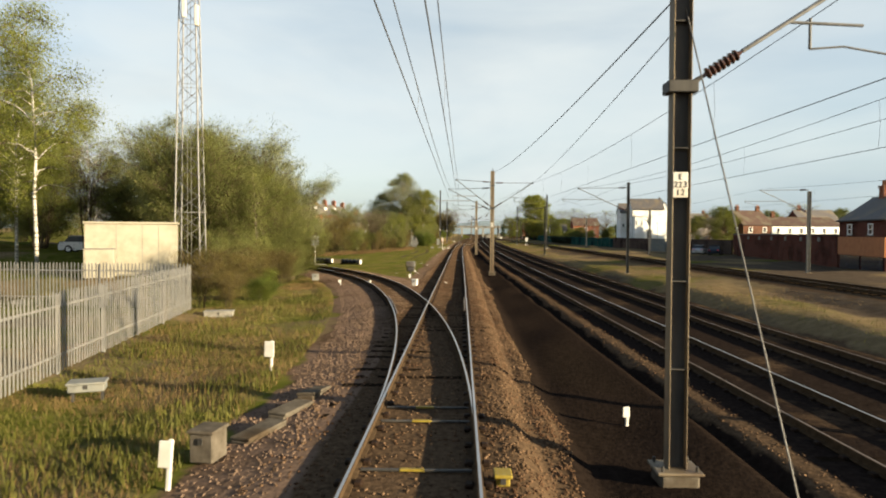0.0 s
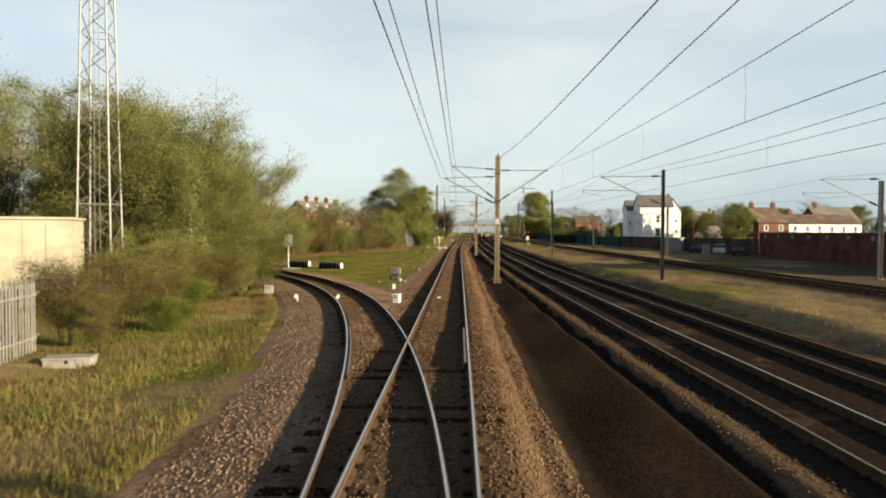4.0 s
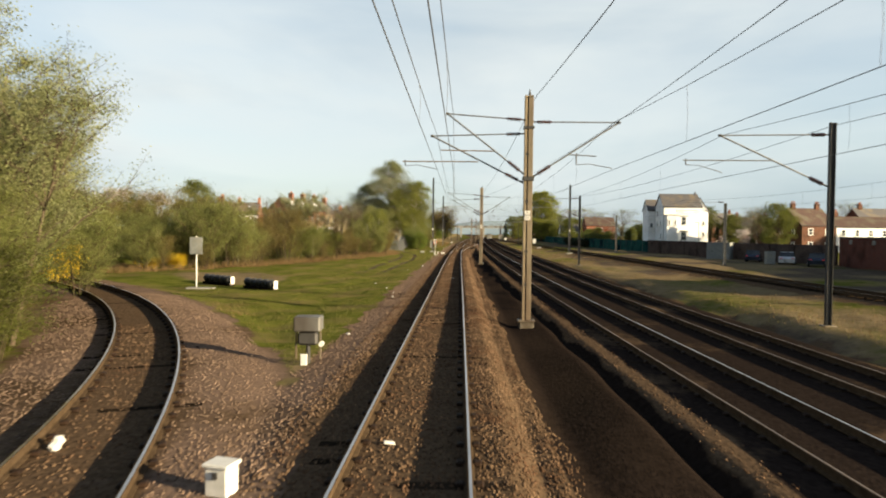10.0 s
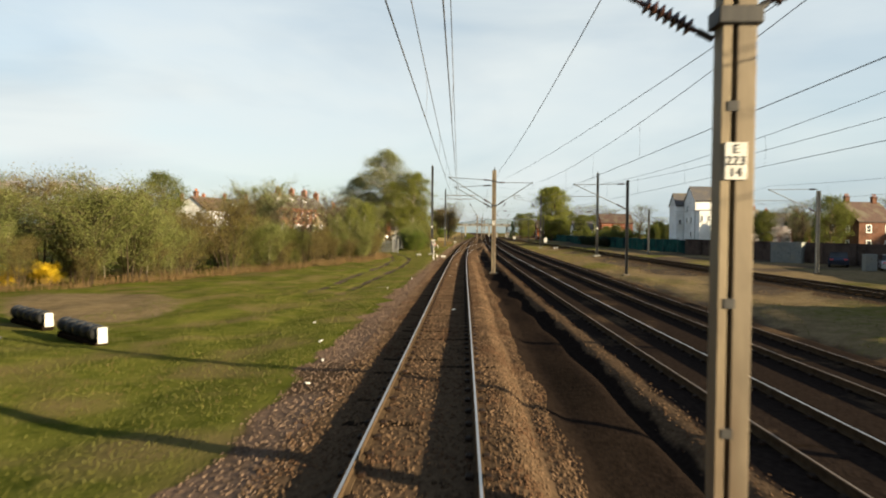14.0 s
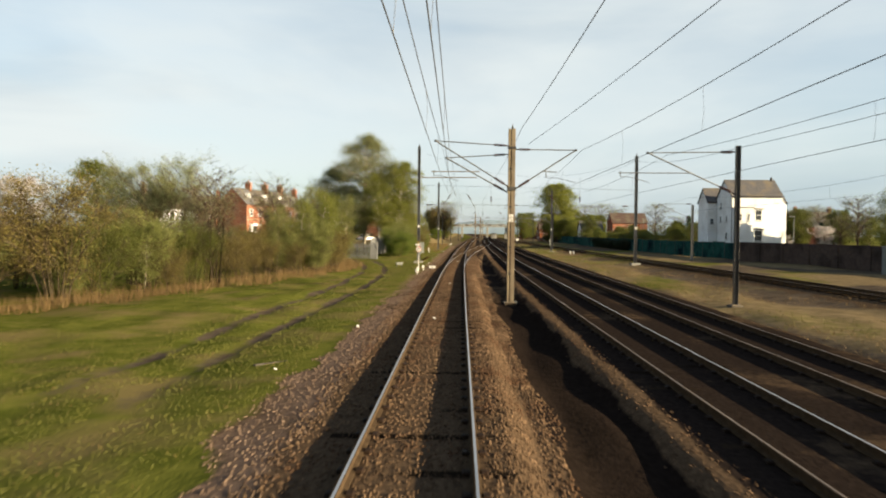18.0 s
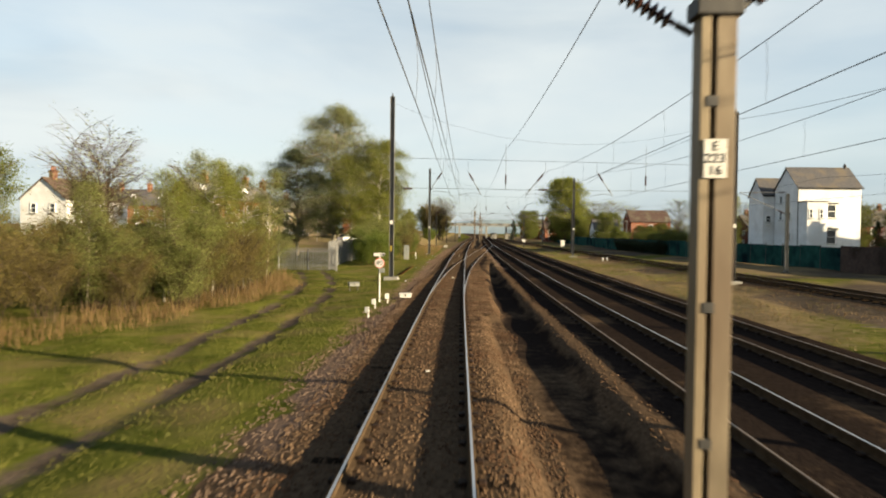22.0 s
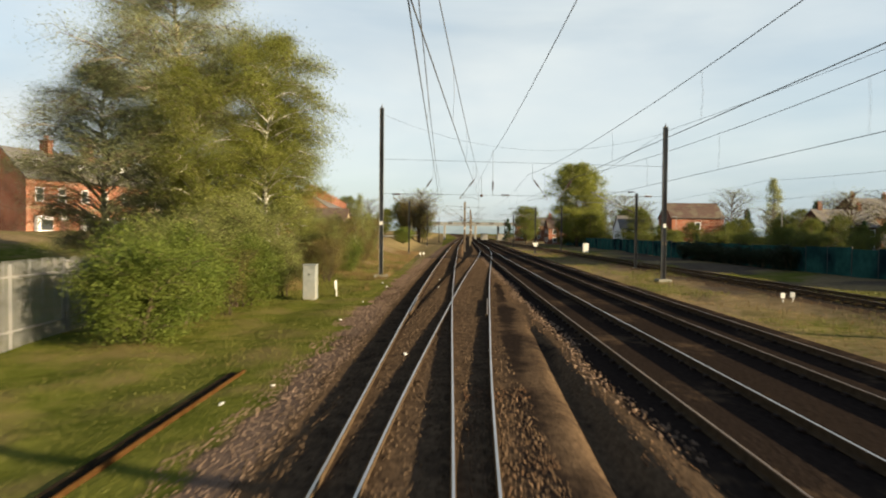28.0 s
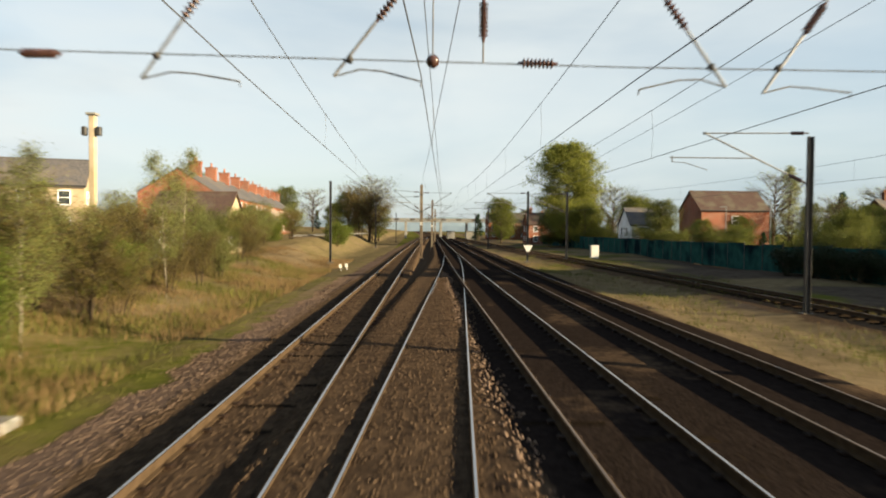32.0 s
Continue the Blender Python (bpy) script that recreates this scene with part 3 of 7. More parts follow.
def build_ground():
    xs = np.concatenate([np.array([-1800, -1100, -700, -450, -300, -220, -160, -120]), np.arange(-96, -30, 3.0), np.arange(-30, -12, 0.8), np.arange(-12, -4, 0.3), np.arange(-4, 11, 0.13), np.arange(11, 26, 0.5), np.arange(26, 62, 1.8), np.array([64, 70, 80, 95, 120, 160, 220, 300, 450, 700, 1100, 1800])])
    ys = np.concatenate([np.array([-900, -500, -300, -180, -120, -80, -60]), np.arange(-45, 4, 1.5), np.arange(4, 215, 0.45), np.arange(215, 300, 1.2), np.arange(300, 440, 4), np.array([450, 480, 520, 580, 660, 780, 950, 1200, 1600, 2200])])
    X, Y = np.meshgrid(xs, ys)
    Z = ground_height(X, Y)
    r1, r2 = rut_centres(Y)
    rut = np.maximum(np.exp(-((X - r1) / 0.33) ** 2), np.exp(-((X - r2) / 0.33) ** 2)) * ramp01(Y, 74, 92) * (1 - ramp01(Y, 146, 154))
    Z = Z - 0.07 * rut
    nx, ny = len(xs), len(ys)
    i = (np.arange(ny - 1)[:, None] * nx + np.arange(nx - 1)[None, :]).ravel()
    me = raw_mesh("ground", np.stack([X, Y, Z], -1).reshape(-1, 3), np.stack([i, i + 1, i + nx + 1, i + nx], 1), GROUND)
    me.polygons.foreach_set("use_smooth", [True] * len(me.polygons))
    side = X - main_1(Y)
    d1 = bed_distance(X, Y, ("main_1", "crossover"))
    d2 = bed_distance(X, Y, ("main_2", "main_3"))
    db = bed_distance(X, Y, ("branch",))
    dg = bed_distance(X, Y, ("goods",))
    wob = 0.25 * waves(X, Y, 1.7, 9)
    left_edge = np.where(side < 0, 2.75 - 0.4 * ramp01(Y, 92, 104) * (1 - ramp01(Y, 150, 165)), 3.0) + wob
    ballast = np.maximum.reduce([1 - ramp01(d1 - left_edge, -0.15, 0.25), 1 - ramp01(d2 - wob, 2.5, 3.0), 1 - ramp01(db - wob, 2.6, 3.2), 1 - ramp01(dg - wob, 1.9, 2.6)])
    mid = (side > 0) & (X < main_2(Y))
    ballast = np.where(mid, 1.0, ballast)
    edge_2 = X - main_2(Y) + 0.12 * waves(X, Y, 1.5, 22)
    # dark tones stop at the shoulder lip, left lighter as its sunlit strip
    dark = ramp01(edge_2, -1.6, -1.4) * (1 - ramp01(X - main_2(Y), 5.2, 6.0)) * (0.85 + 0.3 * waves(X, Y, 0.8, 21))
    hollow_mask = np.where(mid, np.where(Y > 128, ramp01(X - cross_x(Y), 0.85, 1.3), ramp01(side + 0.1 * waves(X, Y, 1.3, 24), 1.85, 2.2)) * (1 - ramp01(edge_2, -2.1, -1.9)), 0)
    # darkest tone in the hollow, fading out from y 88 to 122
    hollow_dark = hollow_mask * (1 - ramp01(Y, 88, 122))
    worn = np.minimum(bed_distance(X, Y, ("main_1",)), bed_distance(X, Y, ("crossover",)))
    dark = dark + hollow_mask * ramp01(Y, 88, 122) * (0.7 - 0.35 * ramp01(Y, 128, 145) + 0.35 * waves(X, Y, 0.9, 25)) + 0.4 * ramp01(Y, 122, 150) * (1 - ramp01(worn, 1.3, 1.7))
    pale = (0.25 + 0.75 * ramp01(db, 0.75, 1.2)) * ballast * np.maximum((side < 0) * ramp01(-side, 1.5, 1.9), 1 - ramp01(db, 2.6, 3.2)) * (side < -1.3) * (0.75 + 0.4 * waves(X, Y, 0.9, 23))
    east = ramp01(X - main_2(Y), 4, 7)
    strip = ramp01(X - main_2(Y), 6.2, 7.2) * (1 - ramp01(X - main_2(Y), 9.0, 11.0))
    dry = np.clip((1 - 0.3 * strip) * east * (0.75 + 0.5 * waves(X, Y, 0.35, 5)) * (1 - 0.7 * ramp01(X, 38, 60)) + (X < 0) * ramp01(waves(X, Y, 0.25, 6), 0.35, 0.9) * (0.85 - 0.6 * ramp01(Y, 70, 110) * (1 - ramp01(Y, 176, 190))) + (X < 0) * ramp01(Y, 175, 200) * 0.6 + (X < 0) * (1 - ramp01(Y, 44, 60)) * (0.35 + 0.45 * waves(X, Y, 0.7, 41)), 0, 1)
    earth = np.clip(rut * (0.85 + 0.3 * waves(X, Y, 1.1, 47)) + (1 - strip) * east * ramp01(waves(X, Y, 0.3, 8), -0.3, 0.6) * 0.95 * (1 - 0.7 * ramp01(X, 38, 60)), 0, 1)
    for key, val in (("ballast", ballast), ("pale", pale), ("dark", dark), ("hollow_dark", hollow_dark), ("dry", dry), ("earth", earth)):
        at = me.attributes.new(key, "FLOAT", "POINT")
        at.data.foreach_set("value", np.ascontiguousarray(val, dtype=np.float32).ravel())
    return tagged(new("ground", me), "grass, dry growth and brown ballast beds beside railway lines", "ground", kind="structure")


build_ground()


# ---- tracks ----
RAIL_PROFILE = [(-0.068, -0.155), (0.068, -0.155), (0.068, -0.143), (0.012, -0.128), (0.011, -0.045), (0.035, -0.033), (0.035, -0.006), (0.021, 0.0), (-0.013, 0.0), (-0.027, -0.0015), (-0.035, -0.006), (-0.035, -0.033), (-0.011, -0.045), (-0.012, -0.128), (-0.068, -0.143)]


def offset(pts, d):
    """A line of (x, y) points moved to its right by d."""
    g = np.gradient(pts, axis=0)
    g /= np.linalg.norm(g, axis=1)[:, None]
    return pts + d * np.stack([g[:, 1], -g[:, 0]], 1)


def rail(parent, pts, top_mat, lower=0.0, label="", level=None):
    """One rail along the points, its head's top worn."""
    k, n = len(RAIL_PROFILE), len(pts)
    g = np.gradient(pts, axis=0)
    g /= np.linalg.norm(g, axis=1)[:, None]
    right = np.stack([g[:, 1], -g[:, 0]], 1)
    up = np.zeros(n) if level is None else level(pts[:, 1])
    v = [(p[0] + r[0] * a, p[1] + r[1] * a, b - lower + u) for p, r, u in zip(pts, right, up) for a, b in RAIL_PROFILE]
    s = Shape()
    s.add(v, [(i * k + j, i * k + (j + 1) % k, (i + 1) * k + (j + 1) % k, (i + 1) * k + j) for i in range(n - 1) for j in range(k)] + [tuple(range(k)), tuple(range((n - 1) * k, n * k))])
    s.m = [1 if j == 7 else 0 for i in range(n - 1) for j in range(k)] + [0, 0]
    return part("rail", s, [RAIL_RUST, top_mat], parent, label)


SLEEPER = Shape().box(0, 0, 0, 2.55, 0.25, 0.13, bevel=0.015).mesh("sleeper", TIMBER)
LONG_SLEEPER = Shape().box(0, 0, 0, 3.0, 0.28, 0.13, bevel=0.015).mesh("sleeper", TIMBER)


def build_track(name, pts, label, top_mat, first, last, count=300, pitch=0.72, lower=0.0, sunk=0.248, long_range=None, dull=False, level=None):
    t = thing(name, label, "railway track", group="railway tracks", kind="structure")
    for d in (-GAUGE, GAUGE):
        rail(t, offset(pts, d), top_mat if not dull or d > 0 else RAIL_DULL, lower, level=level)
    seg = np.linalg.norm(np.diff(pts, axis=0), axis=1)
    run = np.concatenate([[0], np.cumsum(seg)])
    chairs = Shape()
    made = 0
    for s in np.arange(0.3, run[-1], pitch):
        x, y = np.interp(s, run, pts[:, 0]), np.interp(s, run, pts[:, 1])
        i = min(np.searchsorted(run, s), len(pts) - 1)
        dx, dy = pts[i] - pts[max(i - 1, 0)]
        a = math.degrees(math.atan2(-dx, dy))
        if not first < y < last:
            continue
        up = 0.0 if level is None else float(level(y))
        if made < count:
            wide = long_range and long_range[0] < y < long_range[1]
            ob = new("sleeper", LONG_SLEEPER if wide else SLEEPER)
            ob.parent = t
            ob.matrix_basis = pose(x + (long_range[2] if wide else 0) + random.uniform(-0.03, 0.03), y, up - sunk + random.uniform(-0.012, 0.008), random.uniform(-0.4, 0.4), random.uniform(-0.4, 0.4), a + random.uniform(-0.6, 0.6))
            made += 1
        if y < 235:
            ca, sa = math.cos(radians(a)), math.sin(radians(a))
            for d in (-GAUGE, GAUGE):
                for e in (-0.11, 0.11):
                    chairs.box(x + (d + e) * ca, y + (d + e) * sa, up - 0.15 - lower, 0.11, 0.15, 0.06, rz=a, bevel=0.02)
    if chairs.v:
        ob = part("rail_chairs", chairs, CHAIR, t, "rusty cast rail chairs")
        tagged(ob, kind="stuff")
    return t


line_1 = build_track("track_1", TRACKS["main_1"], "running line with worn rails on brown ballast", RAIL_TOP, 4, 222, sunk=0.245, long_range=(10, 29, -0.2))
line_2 = build_track("track_2", TRACKS["main_2"], "running line with one bright rail on dark ballast", RAIL_TOP, 10, 226, dull=True, level=level_2)
line_3 = build_track("track_3", TRACKS["main_3"], "running line with dull rails on dark ballast", RAIL_DULL, 10, 226, level=level_2)
line_4 = build_track("goods_track", TRACKS["goods"], "goods line with rusty rails beside dry grass", RAIL_DULL, 30, 245)
line_5 = build_track("crossover_track", TRACKS["crossover"], "crossover track joining two running lines", RAIL_TOP, 128, 250, lower=0.004, sunk=0.24)
line_6 = build_track("branch_track", TRACKS["branch"], "sharply curved single branch track on brown ballast", RAIL_TOP, 29, 150, lower=0.004, sunk=0.266)
for owner, y0, y1, d in ((line_1, 25.9, 30.9, GAUGE - 0.085), (line_1, 160.5, 165.5, -GAUGE + 0.085), (line_5, 160, 165.5, GAUGE - 0.085), (line_5, 201, 207, -GAUGE + 0.085)):
    rail(owner, offset(line_points(main_1 if owner is line_1 else cross_x, y0, y1, 0.5), d), RAIL_DULL, -0.012, "short check rail beside the running rail")
check = branch_points(0.13, 0.19, 0.004)
rail(line_6, offset(check, -GAUGE + 0.085), RAIL_DULL, -0.012, "short check rail beside the running rail")


def scatter_stones(name, n, box, keep, size, mat, label, seed):
    """Loose stones lying on the ground where keep(x, y) says so; one mesh."""
    q = np.random.default_rng(seed)
    x, y = q.uniform(box[0], box[1], n), q.uniform(box[2], box[3], n)
    ok = keep(x, y, q)
    x, y = x[ok], y[ok]
    k = len(x)
    z = ground_height(x, y)
    base = np.array([(1, 0, 0), (0, 1, 0), (-1, 0, 0), (0, -1, 0), (0.2, 0.1, 1), (0, 0, -1)], float)
    s = size * q.uniform(0.55, 1.5, (k, 1, 1)) * q.uniform(0.6, 1.25, (k, 6, 3)) * np.array([1, 1, 0.75])
    a = q.uniform(0, 6.28, k)
    p = base[None] * s
    px = p[..., 0] * np.cos(a)[:, None] - p[..., 1] * np.sin(a)[:, None]
    py = p[..., 0] * np.sin(a)[:, None] + p[..., 1] * np.cos(a)[:, None]
    v = np.stack([px + x[:, None], py + y[:, None], p[..., 2] + (z + size * 0.3)[:, None]], -1).reshape(-1, 3)
    f = np.array([(0, 1, 4), (1, 2, 4), (2, 3, 4), (3, 0, 4), (1, 0, 5), (2, 1, 5), (3, 2, 5), (0, 3, 5)])
    faces = (np.arange(k)[:, None, None] * 6 + f[None]).reshape(-1, 3)
    return tagged(new(name, raw_mesh(name, v, faces, mat)), label, "ballast", kind="stuff")


def four_foot(x, y, q):
    d = x - main_1(y)
    keep = ((d > -2.0) & (d < 2.05) & (np.abs(np.abs(d) - GAUGE) > 0.09)) | ((y > 125) & (np.abs(x - cross_x(y)) < 1.05))
    return keep & (q.uniform(0, 1, len(x)) < np.where(y < 27, 0.45, 1.0))


scatter_stones("ballast_stones", 80000, (-2.7, 1.8, 6, 138), four_foot, 0.024, STONE, "loose brown ballast stones between and beside rails", 1)
scatter_stones("ballast_stones", 46000, (-2.7, 5.5, 138, 212), four_foot, 0.024, STONE_DARK, "loose dark ballast stones between and beside rails", 16)
scatter_stones("ballast_stones", 56000, (0.4, 3.2, 8, 150), lambda x, y, q: (x - main_1(y) > 0.95) & (x - main_1(y) < 2.1 + 0.2 * waves(x, y, 1.1, 15)), 0.024, STONE, "coarse brown ballast stones on the line shoulder", 7)
scatter_stones("shoulder_stones", 64000, (-4.4, -1.2, 6, 215), lambda x, y, q: (main_1(y) - x < 2.9 + 0.25 * waves(x, y, 1.7, 9)) & (main_1(y) - x > 1.6), 0.021, STONE_PALE, "pale pinkish ballast stones on the track shoulder", 2)
# lighter brown stones colour the lip as lit
scatter_stones("shoulder_stones", 30000, (2.2, 5.6, 8, 215), lambda x, y, q: (main_2(y) - x < 2.05 + 0.15 * waves(x, y, 1.5, 22)) & (main_2(y) - x > 1.35), 0.022, STONE, "brown ballast stones on the shoulder of a line", 3)
scatter_stones("ridge_stones", 16000, (2.4, 5.4, 146, 215), lambda x, y, q: np.abs(main_2(y) - x - 1.45 - 0.15 * waves(x, y, 0.9, 81)) < 0.3 * q.uniform(0.2, 1, len(x)), 0.034, STONE_PALE, "pale coarse stones heaped along the shoulder", 14)
scatter_stones("branch_stones", 70000, (-16, -1.5, 12, 62), lambda x, y, q: (bed_distance(x, y, ("branch",)) < 2.7) & (bed_distance(x, y, ("branch",)) > 0.85) & (main_1(y) - x > 1.8), 0.020, STONE_PALE, "pale ballast stones round the branch track", 4)
scatter_stones("branch_stones", 30000, (-14, -1.5, 14, 52), lambda x, y, q: (bed_distance(x, y, ("branch",)) < 0.68) & (main_1(y) - x > 1.4), 0.022, STONE, "brown ballast stones between the branch rails", 12)


# ---- overhead line ----
def insulator(parent, p, q, discs=7, r=0.075):
    """A ribbed porcelain insulator between two points, with a metal cap at each end."""
    prof = [(0, 0.02), (0.08, 0.03)]
    for i in range(discs):
        u = 0.1 + 0.8 * i / discs
        w = 0.8 / discs
        prof += [(u, 0.03), (u + w * 0.35, r), (u + w * 0.6, r * 0.92), (u + w * 0.8, 0.032)]
    prof += [(0.92, 0.03), (1, 0.02)]
    return part("insulator", Shape().turned(p, q, prof, n=10), PORCELAIN, parent, "ribbed brown porcelain insulator")


def h_section(parent, x0, z0, z1, width, depth, mat, web_mat=None):
    """The flanges and web of an upright steel joist."""
    t = 0.016
    for k, dx in (("flange", -width / 2 + t / 2), ("flange", width / 2 - t / 2)):
        part(k, Shape().box(x0 + dx, 0, (z0 + z1) / 2, t, depth, z1 - z0, bevel=0.004), mat, parent)
    part("web", Shape().box(x0, 0.0, (z0 + z1) / 2, width - 2 * t, 0.012, z1 - z0), web_mat or mat, parent)


def arm_set(parent, side, y, root_hi, tip_hi, root_lo, reg, steady, rusty=False):
    """A cantilever: top tube, raking strut, registration tube, steady arm; (x, z) from the mast's foot, side -1 to the left."""
    def P(a):
        return (side * a[0], y, a[1])

    def between(a, b, u):
        return (a[0] + (b[0] - a[0]) * u, a[1] + (b[1] - a[1]) * u)
    ln = math.hypot(tip_hi[0] - root_hi[0], tip_hi[1] - root_hi[1])
    u0, u1 = 0.12 / ln, 0.72 / ln
    top = part("top_tube", Shape().rod(P(between(root_hi, tip_hi, u1)), P(tip_hi), 0.024), TUBE, parent)
    part("bracket", Shape().rod(P(root_hi), P(between(root_hi, tip_hi, u0)), 0.03), MAST_DARK, parent)
    insulator(top, P(between(root_hi, tip_hi, u0)), P(between(root_hi, tip_hi, u1)))
    ls = math.hypot(tip_hi[0] - root_lo[0], tip_hi[1] - root_lo[1])
    v0, v1 = 0.16 / ls, 0.80 / ls
    strut = part("raking_strut", Shape().rod(P(between(root_lo, tip_hi, v1)), P(tip_hi), 0.03), TUBE, parent)
    part("bracket", Shape().rod(P(root_lo), P(between(root_lo, tip_hi, v0)), 0.035), MAST_DARK, parent)
    insulator(strut, P(between(root_lo, tip_hi, v0)), P(between(root_lo, tip_hi, v1)), r=0.085)
    part("clamp", Shape().turned(P((tip_hi[0] - 0.06, tip_hi[1])), P((tip_hi[0] + 0.06, tip_hi[1])), [(0, 0.03), (0.2, 0.05), (0.8, 0.05), (1, 0.03)]), MAST_DARK, parent)
    part("registration_tube", Shape().rod(P(reg[0]), P(reg[1]), 0.022), RUSTY_TUBE if rusty else TUBE, parent)
    if steady:
        a, b = steady
        m1 = between(a, b, 0.35)
        part("drop_bracket", Shape().rod(P((a[0], reg[0][1] + 0.05)), P(a), 0.02), MAST_DARK, parent)
        part("steady_arm", Shape().tube([P(a), P((m1[0], m1[1] + 0.07)), P(between(b, a, 0.06)), P((b[0], b[1] - 0.03))], 0.014), TUBE, parent)


def lettering(text, size, mat):
    """Flat raised characters as a mesh, centred."""
    txt = bpy.data.curves.new("characters", "FONT")
    txt.body, txt.size, txt.align_x, txt.align_y, txt.extrude = text, size, "CENTER", "CENTER", 0.002
    ob = new("characters", txt)
    me = bpy.data.meshes.new_from_object(ob.evaluated_get(bpy.context.evaluated_depsgraph_get()))
    bpy.data.objects.remove(ob)
    me.materials.clear()
    me.materials.append(mat)
    return me


def number_plate(parent, z, y, rows=None):
    plate = part("number_plate", Shape().box(-0.02, y, z, 0.20, 0.012, 0.34, bevel=0.004), WHITE, parent, "small white structure plate")
    for i, row in enumerate(rows or ()):
        for j, letter in enumerate(row):
            ch = new("character", lettering(letter, 0.115, BLACK))
            ch.parent = plate
            ch.matrix_basis = pose(-0.02 + 0.062 * (j - (len(row) - 1) / 2), y - 0.01, z + 0.105 - 0.105 * i, 90, 0, 0)
    for i in range(0 if rows else 3):
        part("bar", Shape().box(-0.02, y - 0.009, z + 0.10 - 0.10 * i, (0.05, 0.12, 0.07)[i], 0.006, 0.045), BLACK, plate)


def single_mast(x, y, z, top, left=True, right=True, overlap=True, number=None, web=None, width=0.31, label="weathered steel overhead line mast with cantilever arms"):
    """A joist mast between two lines with arms to both sides."""
    m = thing("overhead_mast", label, "railway mast", pose(x, y, 0), group="overhead line masts")
    if web:
        h_section(m, 0, z, top, width, 0.22, MAST, web)
    else:
        # left member coloured lighter as the lit face, recessed web dark as shade
        part("member", Shape().box(-0.112, 0, (z + top) / 2, 0.086, 0.22, top - z, bevel=0.006), MAST_LIT, m)
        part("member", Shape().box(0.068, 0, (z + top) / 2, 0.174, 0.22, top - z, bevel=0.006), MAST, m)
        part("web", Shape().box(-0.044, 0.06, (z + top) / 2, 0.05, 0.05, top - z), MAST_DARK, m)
    part("base_plate", Shape().box(0, 0, z + 0.02, 0.62, 0.55, 0.04, bevel=0.01), MAST, m, "rusty base plate")
    part("foundation", Shape().box(0, 0, z - 0.24, 0.52, 0.5, 0.46, bevel=0.03), STAINED, m, "dirty concrete foundation")
    for bx in (-0.23, 0.23):
        for by in (-0.2, 0.2):
            part("bolt", Shape().rod((bx, by, z + 0.04), (bx, by, z + 0.11), 0.02, n=6), MAST_DARK, m)
    number_plate(m, 3.4, -0.122, number)
    part("clamp_band", Shape().box(0, 0, 4.72, 0.40, 0.30, 0.16, bevel=0.01), MAST_DARK, m)
    part("clamp_band", Shape().box(0, 0, 6.55, 0.38, 0.28, 0.10, bevel=0.01), MAST_DARK, m)
    for zz in (0.9, 2.1, 3.9, 5.6):
        part("batten", Shape().box(-0.05, -0.075, zz, 0.10, 0.09, 0.09), MAST_DARK, m) if not web else part("stiffener", Shape().box(0, -0.05, zz, width - 0.04, 0.09, 0.014), MAST_DARK, m)
    part("wire_clamp", Shape().turned((0.02, 0, top), (0.02, 0, top + 0.22), [(0, 0.04), (0.3, 0.05), (0.5, 0.03), (1, 0.015)]), MAST_DARK, m)
    if not overlap:
        arm_set(m, -1, -0.16, (0.13, 6.62), (3.43, 6.83), (0.15, 4.80), ((1.55, 5.20), (4.15, 5.18)), None, rusty=True)
        arm_set(m, -1, 0.16, (0.13, 6.28), (2.95, 6.10), (0.15, 4.56), ((1.44, 5.49), (3.62, 5.48)), ((3.5, 5.3), (2.4, 5.08)), rusty=True)
        arm_set(m, 1, 0.0, (0.13, 6.48), (2.86, 6.46), (0.15, 4.70), ((1.39, 5.50), (2.02, 5.48)), ((1.54, 5.21), (2.86, 5.02)))
    elif left:
        arm_set(m, -1, -0.16, (0.13, 6.80), (2.92, 7.0), (0.15, 4.86), ((1.25, 5.68), (3.15, 5.70)), None, rusty=True)
        arm_set(m, -1, 0.16, (0.13, 6.36), (3.48, 6.25), (0.15, 4.58), ((1.8, 5.33), (4.55, 5.32)), ((4.45, 5.17), (3.25, 5.05)), rusty=True)
    if right and overlap:
        arm_set(m, 1, 0.0, (0.13, 6.76), (3.22, 6.76), (0.15, 4.78), ((1.42, 5.60), (2.42, 5.55)), ((1.72, 5.24), (3.0, 5.13)))
    return m


# first mast: dark web steel paints the shade inside its recess
single_mast(2.96, 11.57, -0.5, 7.6, left=False, number=("E", "223", "12"), web=MAST_DARK, width=0.25)
single_mast(2.49, 56.0, -0.42, 7.7, number=("E", "223", "14"))
single_mast(2.23, 100.5, -0.42, 7.4, overlap=False, number=("E", "223", "16"))
single_mast(3.65, 245.0, -0.42, 7.6)
single_mast(6.0, 282.0, -0.42, 7.6)
single_mast(8.2, 330.0, -0.42, 7.6)


def side_mast(x, y, z, top, arms=True, width=0.2, mat=MAST_DARK, label="dark steel overhead mast with one cantilever arm", reach=4.0, side=-1):
    """A lighter mast outside the lines, with an arm over the nearer one."""
    m = thing("overhead_mast", label, "railway mast", pose(x, y, 0), group="overhead line masts")
    h_section(m, 0, z, top, width, width * 0.85, mat)
    part("foundation", Shape().box(0, 0, z - 0.1, 0.6, 0.6, 0.36, bevel=0.05), STAINED, m, "low concrete foundation")
    part("base_plate", Shape().box(0, 0, z + 0.1, 0.45, 0.45, 0.04, bevel=0.01), MAST, m)
    if arms:
        arm_set(m, side, 0.0, (0.1, 6.42), (reach, 6.36), (0.12, 4.56), ((reach - 1.9, 5.47), (reach + 1.3, 5.46)), ((reach + 1.2, 5.3), (reach - 0.1, 5.04)))
    return m


